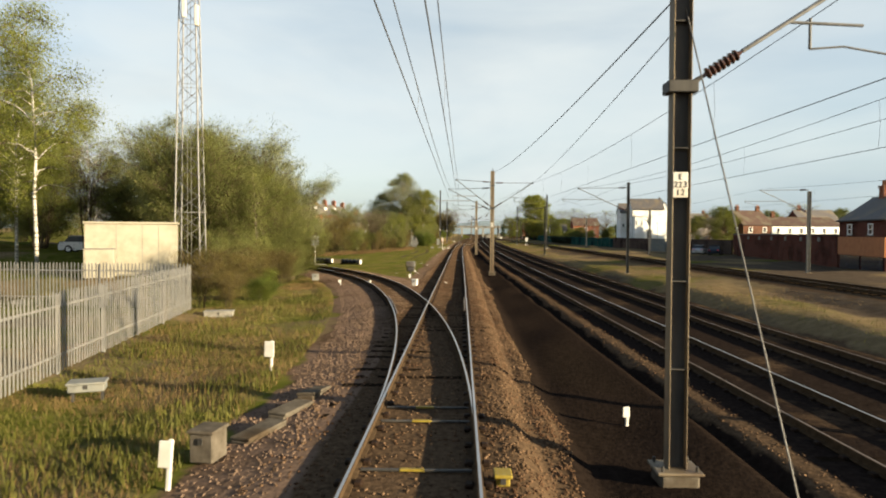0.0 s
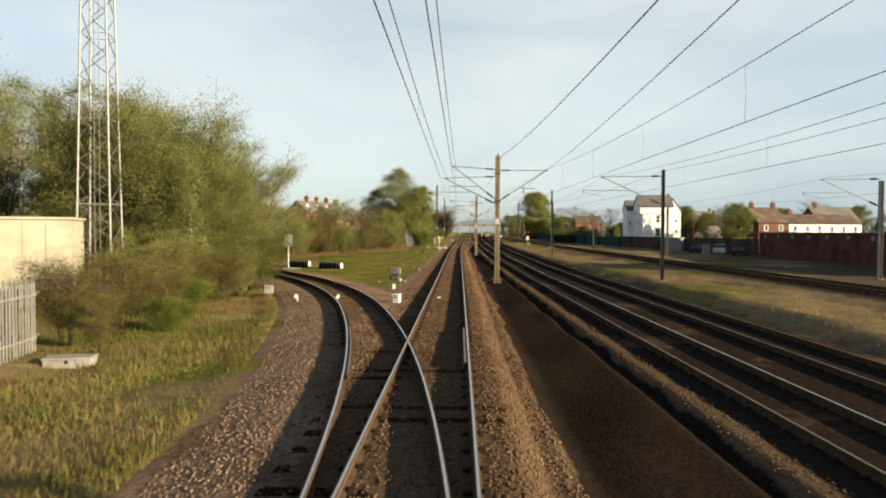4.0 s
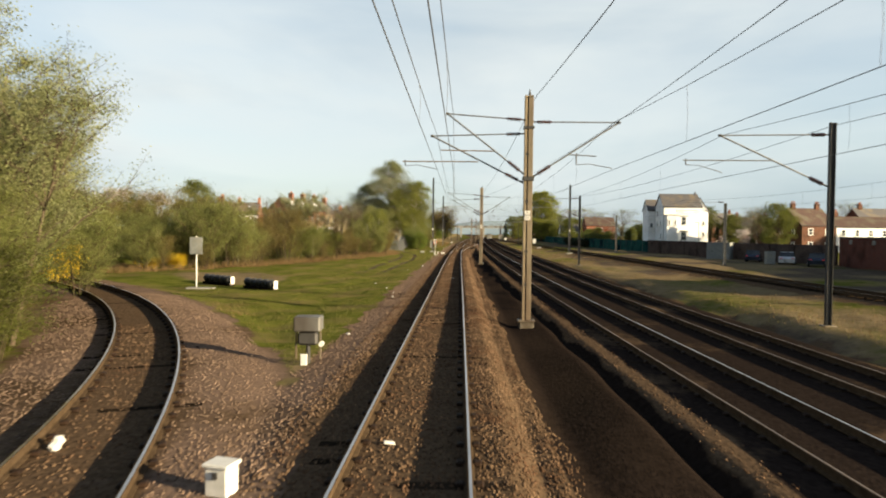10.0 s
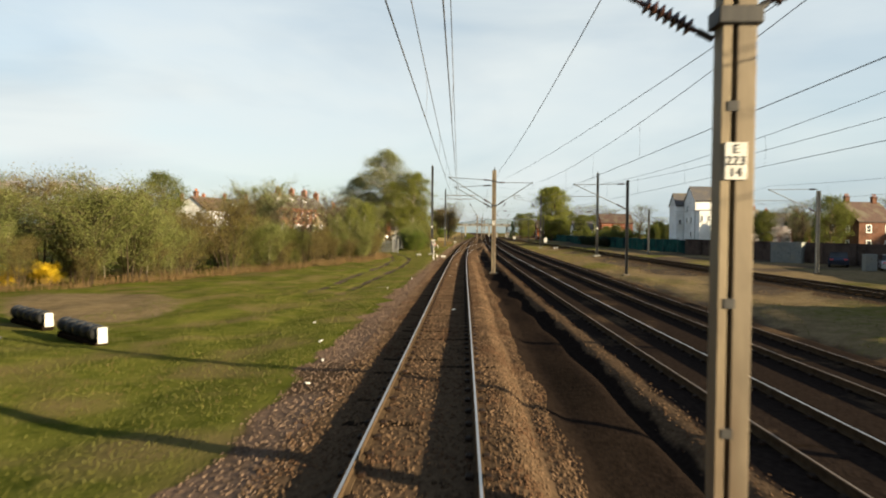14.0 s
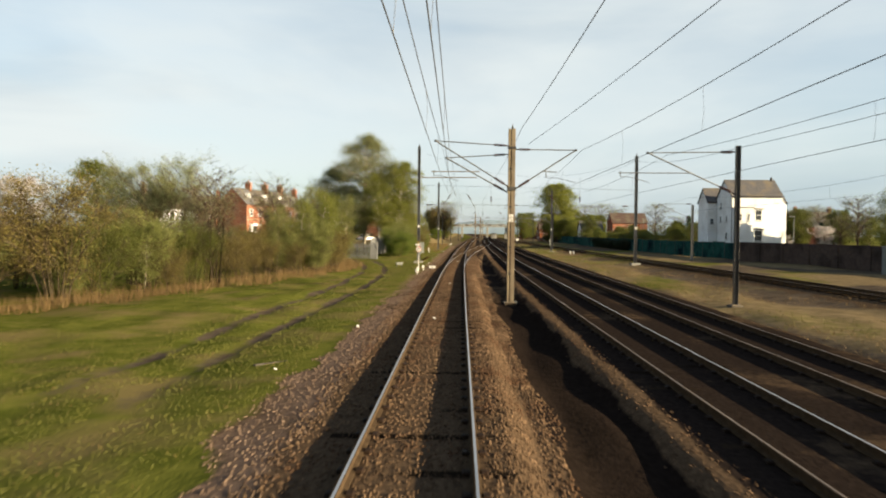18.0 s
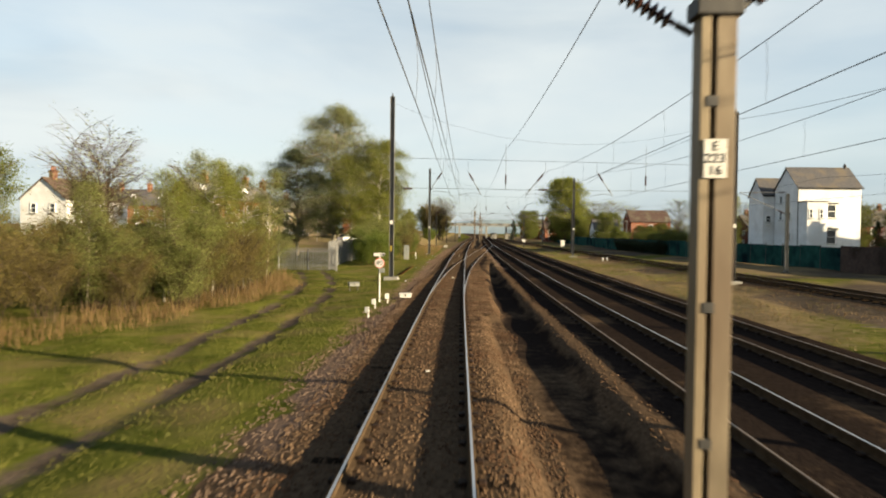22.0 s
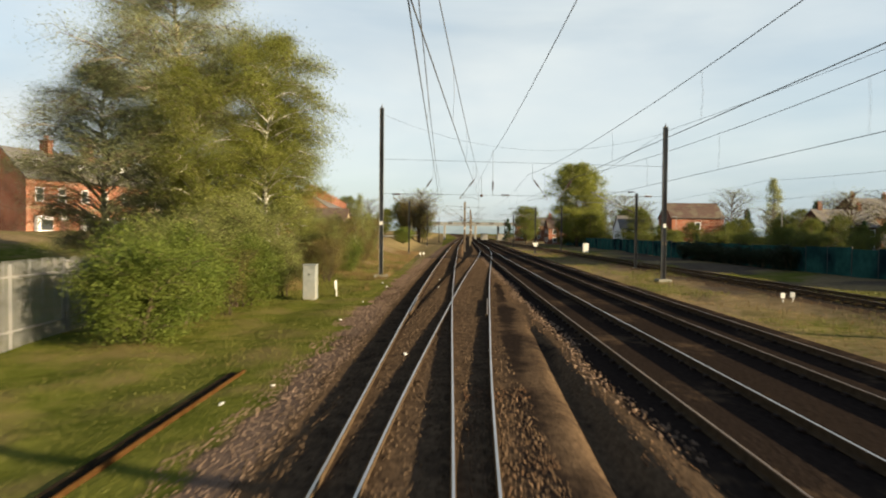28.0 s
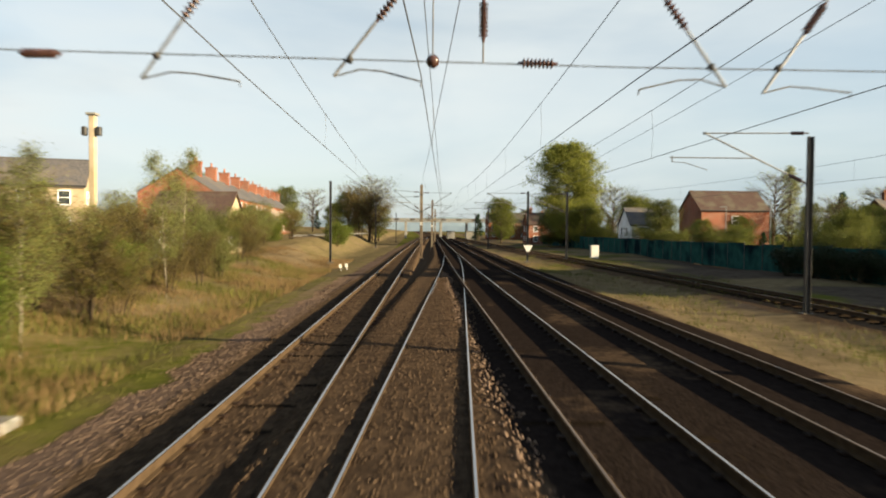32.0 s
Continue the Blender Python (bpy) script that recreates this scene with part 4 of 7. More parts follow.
for x, y, z, top in ((13.8, 11.0, -0.5, 6.9), (13.37, 56.2, -0.55, 6.85), (12.28, 100.5, -0.5, 6.7), (17.26, 196.5, -0.35, 6.3), (14.0, 237.5, -0.4, 6.6), (18.0, 238.0, -0.4, 6.6), (15.5, 284.0, -0.4, 6.6), (18.0, 332.0, -0.4, 6.6)):
    side_mast(x, y, z, top)
for x, y in ((28.8, 105.0), (28.6, 58.0), (28.0, 152.0)):
    side_mast(x, y, -0.5, 6.3, mat=CONCRETE, width=0.26, label="pale concrete mast with a cantilever over the goods line", reach=4.0)
for x, y in ((-4.6, 232.0), (-3.4, 285.0), (-1.2, 340.0)):
    side_mast(x, y, -0.3, 7.0, arms=False, label="slender dark overhead mast beside the line")


def headspan(y, xl, xr, top_l, top_r, struts, drops, z_low, z_up):
    """Two tall masts and the wires slung across all lines between them."""
    feet = []
    for x, top, sgn in ((xl, top_l, 1), (xr, top_r, -1)):
        z = height(x, y)
        m = thing("headspan_mast", "tall dark steel mast carrying cross wires", "railway mast", pose(x, y, 0), group="headspan masts")
        h_section(m, 0, z, top, 0.28, 0.24, MAST_GREY)
        part("foundation", Shape().box(0, 0, z + 0.02, 0.9, 0.9, 0.34, bevel=0.04), CONCRETE, m, "pale concrete foundation block")
        part("band", Shape().box(0, 0, 2.2, 0.32, 0.28, 0.02), MAST, m)
        part("band", Shape().box(0, 0, 2.05, 0.32, 0.28, 0.02), MAST, m)
        if sgn > 0 and y < 150:
            part("yellow_plate", Shape().box(-0.02, -0.13, 1.66, 0.13, 0.012, 0.36, bevel=0.004), YELLOW, m)
            for k in range(4):
                part("black_bar", Shape().box(-0.03 + 0.02 * (k % 2), -0.13, 1.43 - 0.085 * k, 0.17 - 0.03 * (k % 2), 0.008, 0.04), BLACK, m)
        part("white_plate", Shape().box(0, -0.15, 3.3, 0.2, 0.012, 0.24), WHITE, m)
        part("cap", Shape().turned((0, 0, top), (0, 0, top + 0.25), [(0, 0.05), (0.4, 0.06), (0.6, 0.02), (1, 0.02)]), MAST_DARK, m)
        feet.append(m)
    span = thing("headspan_wires", "cross wires with insulators and raking arms over all lines", "overhead wires", pose(0, y, 0), group="headspans")
    w = xr - xl

    def sag(z0, z1, zm, n=13):
        return [(xl + w * i / (n - 1), 0, z0 + (z1 - z0) * i / (n - 1) - (0.5 * (z0 + z1) - zm) * (1 - (2 * i / (n - 1) - 1) ** 2)) for i in range(n)]
    part("head_wire", Shape().tube(sag(top_l - 0.4, top_r - 0.4, 8.3), 0.006, n=5), WIRE, span)
    part("upper_cross_wire", Shape().tube([(xl, 0, z_up + 0.17), (xr, 0, z_up - 0.17)], 0.011, n=5), WIRE, span)
    part("lower_cross_wire", Shape().tube([(xl, 0, z_low + 0.05), (0.5 * (xl + xr), 0, z_low - 0.03), (xr, 0, z_low)], 0.011, n=5), WIRE, span)
    for x in (xl + 1.0, 0.5 * (xl + xr) - 1.2, xr - 1.1):
        for dz in (0.0,):
            insulator(span, (x - 0.3, 0, z_low + dz), (x + 0.3, 0, z_low + dz), discs=8, r=0.075)
    for (x0, z0), (x1, z1), (xs, zs) in struts:
        ua, ub = 0.58, 0.92
        pa, pb = (x0 + (x1 - x0) * ua, 0, z0 + (z1 - z0) * ua), (x0 + (x1 - x0) * ub, 0, z0 + (z1 - z0) * ub)
        arm = part("raking_arm", Shape().rod((x0, 0, z0), pa, 0.024), TUBE, span)
        insulator(arm, pa, pb, discs=6, r=0.07)
        part("hanger", Shape().rod(pb, (x1, 0, z1), 0.014).rod((x1, 0, z1), (x1, 0, z_up), 0.008), WIRE, span)
        part("clamp", Shape().turned((x0 + (x1 - x0) * 0.22 - 0.05, 0, z_low), (x0 + (x1 - x0) * 0.22 + 0.05, 0, z_low), [(0, 0.03), (0.3, 0.06), (0.7, 0.06), (1, 0.03)]), MAST_DARK, span)
        part("steady_arm", Shape().tube([(x0, 0, z0), (x0 + (xs - x0) * 0.3, 0, z0 + 0.11), (x0 + (xs - x0) * 0.55, 0, z0 + 0.09), (xs, 0, zs + 0.05), (xs, 0, zs - 0.03)], 0.014), TUBE, span)
    for x in drops:
        insulator(span, (x, 0, z_low + 0.95), (x, 0, z_low + 0.3), discs=8, r=0.075)
        part("hanger", Shape().rod((x, 0, z_low - 0.02), (x, 0, z_low + 0.32), 0.014), WIRE, span)
        part("hanger", Shape().rod((x, 0, z_low + 0.95), (x, 0, 8.25), 0.012), WIRE, span)


headspan(136.5, -4.23, 17.15, 11.2, 10.4, [((-1.95, 5.19), (-1.0, 6.6), (-0.55, 5.15)), ((1.39, 5.10), (0.55, 6.55), (0.0, 5.03)), ((4.15, 5.08), (5.4, 6.6), (5.52, 4.94)), ((9.6, 5.1), (8.6, 6.6), (8.2, 5.0))], [2.92, 11.65], 5.44, 7.2)
headspan(182.5, -3.85, 15.1, 11.0, 9.9, [((-1.41, 4.91), (-0.4, 6.4), (0.01, 4.85)), ((1.38, 5.0), (2.45, 6.4), (2.67, 4.9)), ((7.32, 4.95), (6.25, 6.4), (5.97, 4.84)), ((7.9, 4.87), (8.95, 6.4), (9.28, 4.85))], [3.6], 5.25, 7.42)
ball = thing("wire_ball", "red-brown ball weight hung on an overhead wire", "wire fitting", pose(2.84, 182.3, 5.2))
part("ball", Shape().turned((0, 0, -0.1), (0, 0, 0.1), [(0, 0.01), (0.08, 0.055), (0.25, 0.087), (0.5, 0.1), (0.75, 0.087), (0.92, 0.055), (1, 0.01)], n=14), PORCELAIN, ball, smooth=True)
part("hanger", Shape().rod((0, 0, 0.1), (0, 0, 1.3), 0.01), WIRE, ball)


def span_wire(name, label, pts, sags, r, droppers=None):
    """A wire slung through its supports, each span with its sag; with droppers to a lower wire."""
    w = thing(name, label, "overhead wire", kind="", group="overhead wires")
    if isinstance(sags, float):
        sags = (sags,) * (len(pts) - 1)

    def at(pts, sag, i, u):
        a, b = pts[i], pts[i + 1]
        return (a[0] + (b[0] - a[0]) * u, a[1] + (b[1] - a[1]) * u, a[2] + (b[2] - a[2]) * u - 4 * sag * u * (1 - u))
    for i in range(len(pts) - 1):
        n = 14 if sags[i] > 0.02 else 2
        part("wire", Shape().tube([at(pts, sags[i], i, k / (n - 1)) for k in range(n)], r, n=5), WIRE, w)
        if droppers:
            for k in range(1, 6):
                u = k / 6
                p, q = at(pts, sags[i], i, u), at(droppers, 0.0, i, u)
                if p[2] - q[2] > 0.15:
                    part("dropper", Shape().tube([p, ((p[0] + q[0]) / 2 + 0.03, p[1], (p[2] + q[2]) / 2), q], 0.004, n=4), WIRE, w)
    return w


SUPPORT_Y = (-40, 11.57, 56, 100.5, 136.5, 182.5, 236, 284, 332, 420)
WEST_Y = (-70, -5, 56, 100.5, 136.5, 182.5, 236, 284, 332, 420)
for label, ys, xs, z_contact, z_cat, sags in (
        ("contact wire and catenary over the near running line", WEST_Y, (-0.6, -0.9, -0.8, -0.85, -0.53, 2.67, 5.4, 7.4, 9.8, 13.0), 5.05, (6.25, 6.25, 6.25, 6.4, 6.6, 6.6, 6.7, 6.7, 6.7, 6.7), (0.75, 0.75, 0.45, 0.45)),
        ("second contact wire and catenary over the near running line", WEST_Y, (-0.5, -0.42, -0.22, -0.55, 0.0, 0.0, 0.65, 2.6, 5.0, 8.5), 5.05, (6.95, 6.95, 6.95, 6.5, 6.5, 6.35, 6.6, 6.7, 6.7, 6.7), (1.0, 1.0, 0.65, 0.75)),
        ("contact wire and catenary over the middle running line", SUPPORT_Y, (7.0, 6.3, 5.5, 5.35, 5.6, 5.97, 7.4, 8.2, 10.0, 13.0), 5.07, (6.76, 6.76, 6.76, 6.46, 6.65, 6.65, 6.76, 6.76, 6.76, 6.76), (0.55, 0.55)),
        ("contact wire and catenary over the far running line", SUPPORT_Y, (11.2, 10.3, 9.45, 9.1, 9.2, 9.28, 10.2, 11.5, 13.4, 17.0), 4.85, (6.36, 6.36, 6.36, 6.25, 6.6, 6.6, 6.36, 6.36, 6.36, 6.36), (0.6, 0.6)),
        ("contact wire and catenary over the goods line", SUPPORT_Y, (24.5, 24.4, 24.0, 23.0, 22.5, 21.8, 21.0, 20.5, 20.5, 22.0), 5.02, (6.36,) * 10, (0.55, 0.55))):
    low = [(x, y, z_contact) for x, y in zip(xs, ys)]
    high = [(x, y, z) for x, y, z in zip(xs, ys, z_cat)]
    sags = tuple(sags) + (sags[-1],) * (len(xs) - 1 - len(sags))
    span_wire("contact_wire", label, low, (0.0,) * (len(xs) - 1), 0.0088)
    span_wire("catenary_wire", label.replace("contact wire and catenary", "sagging catenary wire with droppers"), high, sags, 0.0088, low)
span_wire("earth_wire", "return wire along the mast tops between the lines", [(2.86, 11.57, 5.9), (2.75, 56, 7.7), (2.7, 100.5, 7.5), (2.9, 136.5, 7.92), (3.6, 182.5, 8.08), (3.6, 236, 7.7), (6, 282, 7.7), (8.2, 330, 7.7)], 0.35, 0.012)
span_wire("earth_wire", "return wire along the outer mast tops", [(14.0, -40, 6.8), (13.8, 11, 6.8), (13.4, 56.2, 6.75), (12.3, 100.5, 6.6), (17.1, 136.5, 9.9), (15.1, 182.5, 9.6), (14, 237.5, 6.5)], 0.35, 0.011)
span_wire("anchor_wire", "wire running down to its anchor on a mast", [(2.93, 11.57, 5.55), (5.6, 56, 6.76), (2.95, 100.4, 6.7)], 0.25, 0.0088)
guy = thing("mast_stay", "thin steel stay wire from a mast top to the ground", "stay wire")
part("wire", Shape().tube([(3.02, 11.65, 5.93), (3.09, 7.95, -0.62)], 0.010, n=5), WIRE, guy)


# ---- trees and shrubs ----
def grow(seed, h, trunk_r, base, crown_r, limbs, twigs, shape="round", lean=0.03, rise=0.5, droop=0.0, stems=1, spread=0.0):
    """Wood of a tree: trunk and limbs as one shape, twigs as another, and the places where leaves sit."""
    q = random.Random(seed)
    trunk, branch, spots = Shape(), Shape(), []

    def env(u):
        if shape == "round":
            return max(0.15, math.sqrt(max(0.0, 1 - (2 * u - 0.9) ** 2 / 1.25)))
        if shape == "birch":
            return max(0.12, min(1.0, 1.5 * (u + 0.25)) * (1 - u) ** 0.55 * 1.15)
        if shape == "column":
            return max(0.2, math.sin(math.pi * min(1, 0.12 + u * 0.88)) ** 0.6)
        return max(0.1, (1 - u) ** 0.8)
    for st in range(stems):
        a0 = q.uniform(0, 6.28)
        ox, oy = (spread * q.uniform(0.2, 1) * math.cos(a0), spread * q.uniform(0.2, 1) * math.sin(a0)) if stems > 1 else (0, 0)
        hh = h * (q.uniform(0.65, 1.0) if stems > 1 else 1.0)
        rt = trunk_r * (q.uniform(0.5, 1.0) if stems > 1 else 1.0)
        n = 7
        lx, ly = (ox * 0.9 / hh, oy * 0.9 / hh) if stems > 1 else (q.uniform(-lean, lean), q.uniform(-lean, lean))
        path = [(ox * 0.35 + lx * hh * k / n + q.uniform(-1, 1) * 0.02 * hh * k / n, oy * 0.35 + ly * hh * k / n + q.uniform(-1, 1) * 0.02 * hh * k / n, hh * k / n - (0.15 if k == 0 else 0)) for k in range(n + 1)]
        trunk.tube(path, rt, n=7 if stems == 1 else 5, r2=rt * 0.12)

        def on_trunk(z):
            k = min(n - 1, int(z / hh * n))
            u = z / hh * n - k
            return Vector(path[k]).lerp(Vector(path[k + 1]), max(0, min(1, u)))
        for i in range(max(2, limbs // stems)):
            u = (i + q.random()) / max(2, limbs // stems)
            z = hh * (base + (1 - base) * u * 0.97)
            p = on_trunk(z)
            a = q.uniform(0, 6.28)
            ln = crown_r * env(u) * q.uniform(0.7, 1.08)
            up = ln * rise * q.uniform(0.5, 1.3) * (1 - 0.4 * u)
            pts = [p]
            for k in range(1, 5):
                w = k / 4
                pts.append(p + Vector((math.cos(a) * ln * w, math.sin(a) * ln * w, up * (1.6 * w - 0.6 * w * w) - droop * ln * w * w)) + Vector((q.uniform(-1, 1), q.uniform(-1, 1), q.uniform(-1, 1))) * 0.05 * ln)
            r = max(0.012, rt * 0.42 * (1 - 0.7 * u))
            trunk.tube(pts, r, n=4, r2=r * 0.15)
            for t in range(twigs):
                w = q.uniform(0.2, 1.0)
                k = min(3, int(w * 4))
                s = pts[k].lerp(pts[k + 1], w * 4 - k)
                tl = ln * q.uniform(0.2, 0.5) * (1.15 - 0.4 * w) + 0.15
                b, c = a + q.uniform(-1.5, 1.5), q.uniform(-0.3, 0.9) - droop
                e = s + Vector((math.cos(b) * tl, math.sin(b) * tl, c * tl))
                mid = s.lerp(e, 0.5) + Vector((0, 0, 0.08 * tl))
                end = e - Vector((0, 0, droop * tl * 0.8))
                branch.tube([s, mid, end], 0.011 * (h / 8) ** 0.5, n=3, r2=0.004)
                spots += [s.lerp(mid, 0.6), mid, mid.lerp(end, 0.5), end]
    return trunk, branch, np.array([tuple(s) for s in spots])


def foliage(spots, n, size, scatter, seed, mat, flat=0.0):
    """Small leaves round the twigs: one mesh of diamond blades."""
    q = np.random.default_rng(seed)
    c = spots[q.integers(0, len(spots), n)] + q.normal(0, scatter, (n, 3)) * np.array([1, 1, 0.8])
    c[:, 2] = np.maximum(c[:, 2], 0.05)
    a = q.normal(0, 1, (n, 3))
    a /= np.linalg.norm(a, axis=1)[:, None]
    b = np.cross(a, q.normal(0, 1, (n, 3)))
    b /= np.linalg.norm(b, axis=1)[:, None]
    s = size * q.uniform(0.55, 1.4, (n, 1))
    v = np.stack([c + a * s, c + b * s * 0.55, c - a * s, c - b * s * 0.55], 1).reshape(-1, 3)
    return raw_mesh("leaves", v, np.arange(n * 4).reshape(n, 4), mat)


def tree(name, label, category, bark, leaf_mat, n_leaves, leaf, scatter, group, twig_mat=None, seed=0, **kw):
    trunk, branch, spots = grow(seed, **kw)
    t = thing(name, label, category, group=group)
    part("trunk", trunk, bark, t, smooth=True)
    if branch.v:
        tagged(part("branchwork", branch, twig_mat or TWIG, t), kind="stuff")
    if n_leaves:
        ob = new("crown", foliage(spots, n_leaves, leaf, scatter, seed + 50, leaf_mat))
        ob.parent = t
    return t


def plant_all(kinds, places, seed):
    """Put trees at (x, y, scale, which); the last of each kind is the original, the others its copies."""
    q = random.Random(seed)
    last = {}
    for i, (x, y, s, k) in enumerate(places):
        last[k] = i
    for i, (x, y, s, k) in enumerate(places):
        m = pose(x, y, height(x, y) - 0.05, 0, 0, q.uniform(0, 360)) @ Matrix.Diagonal((s * q.uniform(0.92, 1.08), s * q.uniform(0.92, 1.08), s, 1))
        if i == last[k]:
            kinds[k].matrix_basis = m
        else:
            copy_thing(kinds[k], m)


KINDS = {
    "birch": tree("birch_tree", "slender white-barked birch with thin spring leaves", "tree", BIRCH_BARK, LEAF_SPRING, 30000, 0.026, 0.26, "birch trees", seed=11, h=8.0, trunk_r=0.065, base=0.25, crown_r=1.9, limbs=34, twigs=7, shape="birch", rise=0.7, droop=0.25),
    "birch_thin": tree("birch_tree", "thin young birch with pale stem and sparse buds", "tree", BIRCH_STEM, LEAF_WILLOW, 10000, 0.030, 0.2, "birch trees", seed=12, h=7.0, trunk_r=0.042, base=0.22, crown_r=1.15, limbs=34, twigs=10, shape="birch", rise=1.3, droop=0.05, lean=0.12),
    "willow": tree("willow_tree", "broad willow coming into yellow-green leaf", "tree", BARK, LEAF_WILLOW, 100000, 0.034, 0.26, "broad trees", seed=13, h=9.0, trunk_r=0.12, base=0.06, crown_r=2.7, limbs=100, twigs=13, shape="round", rise=1.0, droop=-0.1, stems=7, spread=2.0),
    "sallow": tree("sallow_tree", "pale grey-green sallow with upright catkin shoots", "tree", BARK, LEAF_GREY, 80000, 0.034, 0.2, "broad trees", seed=27, h=9.0, trunk_r=0.11, base=0.12, crown_r=2.7, limbs=90, twigs=13, shape="round", rise=1.3, droop=-0.25, stems=8, spread=2.1),
    "scrub": tree("scrub_tree", "multi-stemmed scrub tree with olive spring leaves", "tree", SCRUB_BARK, LEAF_GREEN, 28000, 0.040, 0.28, "scrub belt", seed=14, h=5.0, trunk_r=0.045, base=0.06, crown_r=1.9, limbs=60, twigs=11, shape="round", rise=0.95, droop=-0.1, stems=8, spread=1.7),
    "scrub_yellow": tree("scrub_tree", "multi-stemmed scrub tree with yellow-green leaves", "tree", SCRUB_BARK, LEAF_WILLOW, 24000, 0.040, 0.27, "scrub belt", seed=15, h=5.2, trunk_r=0.045, base=0.06, crown_r=1.8, limbs=60, twigs=11, shape="round", rise=1.0, droop=-0.1, stems=8, spread=1.7),
    "scrub_brown": tree("scrub_tree", "brownish thicket of half-bare scrub stems", "tree", SCRUB_BARK, LEAF_BROWN, 13000, 0.038, 0.26, "scrub belt", seed=16, h=4.6, trunk_r=0.045, base=0.1, crown_r=1.7, limbs=70, twigs=10, shape="round", rise=1.2, droop=-0.2, stems=9, spread=1.7),
    "bush": tree("shrub", "dense leafy green shrub beside the line", "shrub", BARK, LEAF_BUSH, 44000, 0.032, 0.24, "shrubs", seed=17, h=2.6, trunk_r=0.04, base=0.05, crown_r=1.3, limbs=48, twigs=8, shape="round", rise=0.8, stems=8, spread=1.4),
    "bare": tree("bare_tree", "bare-branched tree with few buds", "tree", SCRUB_BARK, LEAF_GREY, 2600, 0.035, 0.16, "bare trees", seed=18, h=8.5, trunk_r=0.07, base=0.18, crown_r=1.9, limbs=70, twigs=14, shape="round", rise=1.9, stems=4, spread=1.2),
    "blossom": tree("blossom_tree", "round tree in pale pink blossom", "tree", BARK, BLOSSOM, 14000, 0.075, 0.3, "blossom trees", seed=19, h=8.0, trunk_r=0.16, base=0.2, crown_r=3.6, limbs=44, twigs=9, shape="round", rise=0.6),
    "big_birch": tree("large_birch_tree", "large spreading birch with grey-green drooping twigs", "tree", BIRCH_STEM, LEAF_GREY, 270000, 0.034, 0.42, "large trees", seed=20, h=16.5, trunk_r=0.26, base=0.09, crown_r=7.4, limbs=110, twigs=20, shape="birch", rise=0.75, droop=0.3),
    "tall_birch": tree("tall_birch_tree", "tall narrow birch with dense yellow-green hanging leaves", "tree", BIRCH_BARK, LEAF_SPRING, 150000, 0.034, 0.32, "large trees", seed=21, h=13.5, trunk_r=0.17, base=0.27, crown_r=3.3, limbs=76, twigs=14, shape="round", rise=0.8, droop=0.35),
    "round": tree("broadleaf_tree", "round-headed broadleaf tree in fresh green leaf", "tree", BARK, LEAF_GREEN, 20000, 0.12, 0.5, "distant trees", seed=22, h=13.0, trunk_r=0.3, base=0.05, crown_r=4.6, limbs=64, twigs=9, shape="round", rise=0.6),
    "lime": tree("lime_tree", "tall full-crowned tree in bright yellow-green leaf", "tree", BARK, LEAF_SPRING, 110000, 0.11, 0.5, "distant trees", seed=28, h=19.5, trunk_r=0.35, base=0.04, crown_r=5.9, limbs=110, twigs=11, shape="round", rise=0.75),
    "winter": tree("winter_tree", "grey leafless round-headed tree behind the houses", "tree", TWIG, LEAF_GREY, 2500, 0.08, 0.4, "distant trees", seed=23, h=12.0, trunk_r=0.25, base=0.2, crown_r=5.0, limbs=60, twigs=16, shape="round", rise=0.8),
    "poplar": tree("poplar_tree", "tall narrow columnar poplar", "tree", BARK, LEAF_GREY, 7000, 0.12, 0.35, "distant trees", seed=24, h=15.0, trunk_r=0.2, base=0.1, crown_r=1.5, limbs=60, twigs=6, shape="column", rise=1.6),
    "conifer": tree("conifer_tree", "dark pointed evergreen conifer", "tree", BARK, LEAF_DARK, 9000, 0.11, 0.3, "distant trees", seed=25, h=11.0, trunk_r=0.2, base=0.08, crown_r=2.8, limbs=60, twigs=7, shape="cone", rise=0.1, droop=0.1),
    "shade_hedge": tree("ivy_hedge", "hedge plant coloured dark as shade against the boundary fence", "shrub", BARK, LEAF_SHADED, 9000, 0.055, 0.2, "shrubs", seed=29, h=2.4, trunk_r=0.04, base=0.04, crown_r=1.3, limbs=40, twigs=7, shape="round", rise=0.8, stems=7, spread=1.4),
    "gorse": tree("gorse_bush", "low gorse bush covered in yellow flowers", "shrub", BARK, GORSE, 6000, 0.05, 0.16, "shrubs", seed=26, h=1.8, trunk_r=0.03, base=0.05, crown_r=1.1, limbs=32, twigs=7, shape="round", rise=0.8, stems=6, spread=1.2),
}
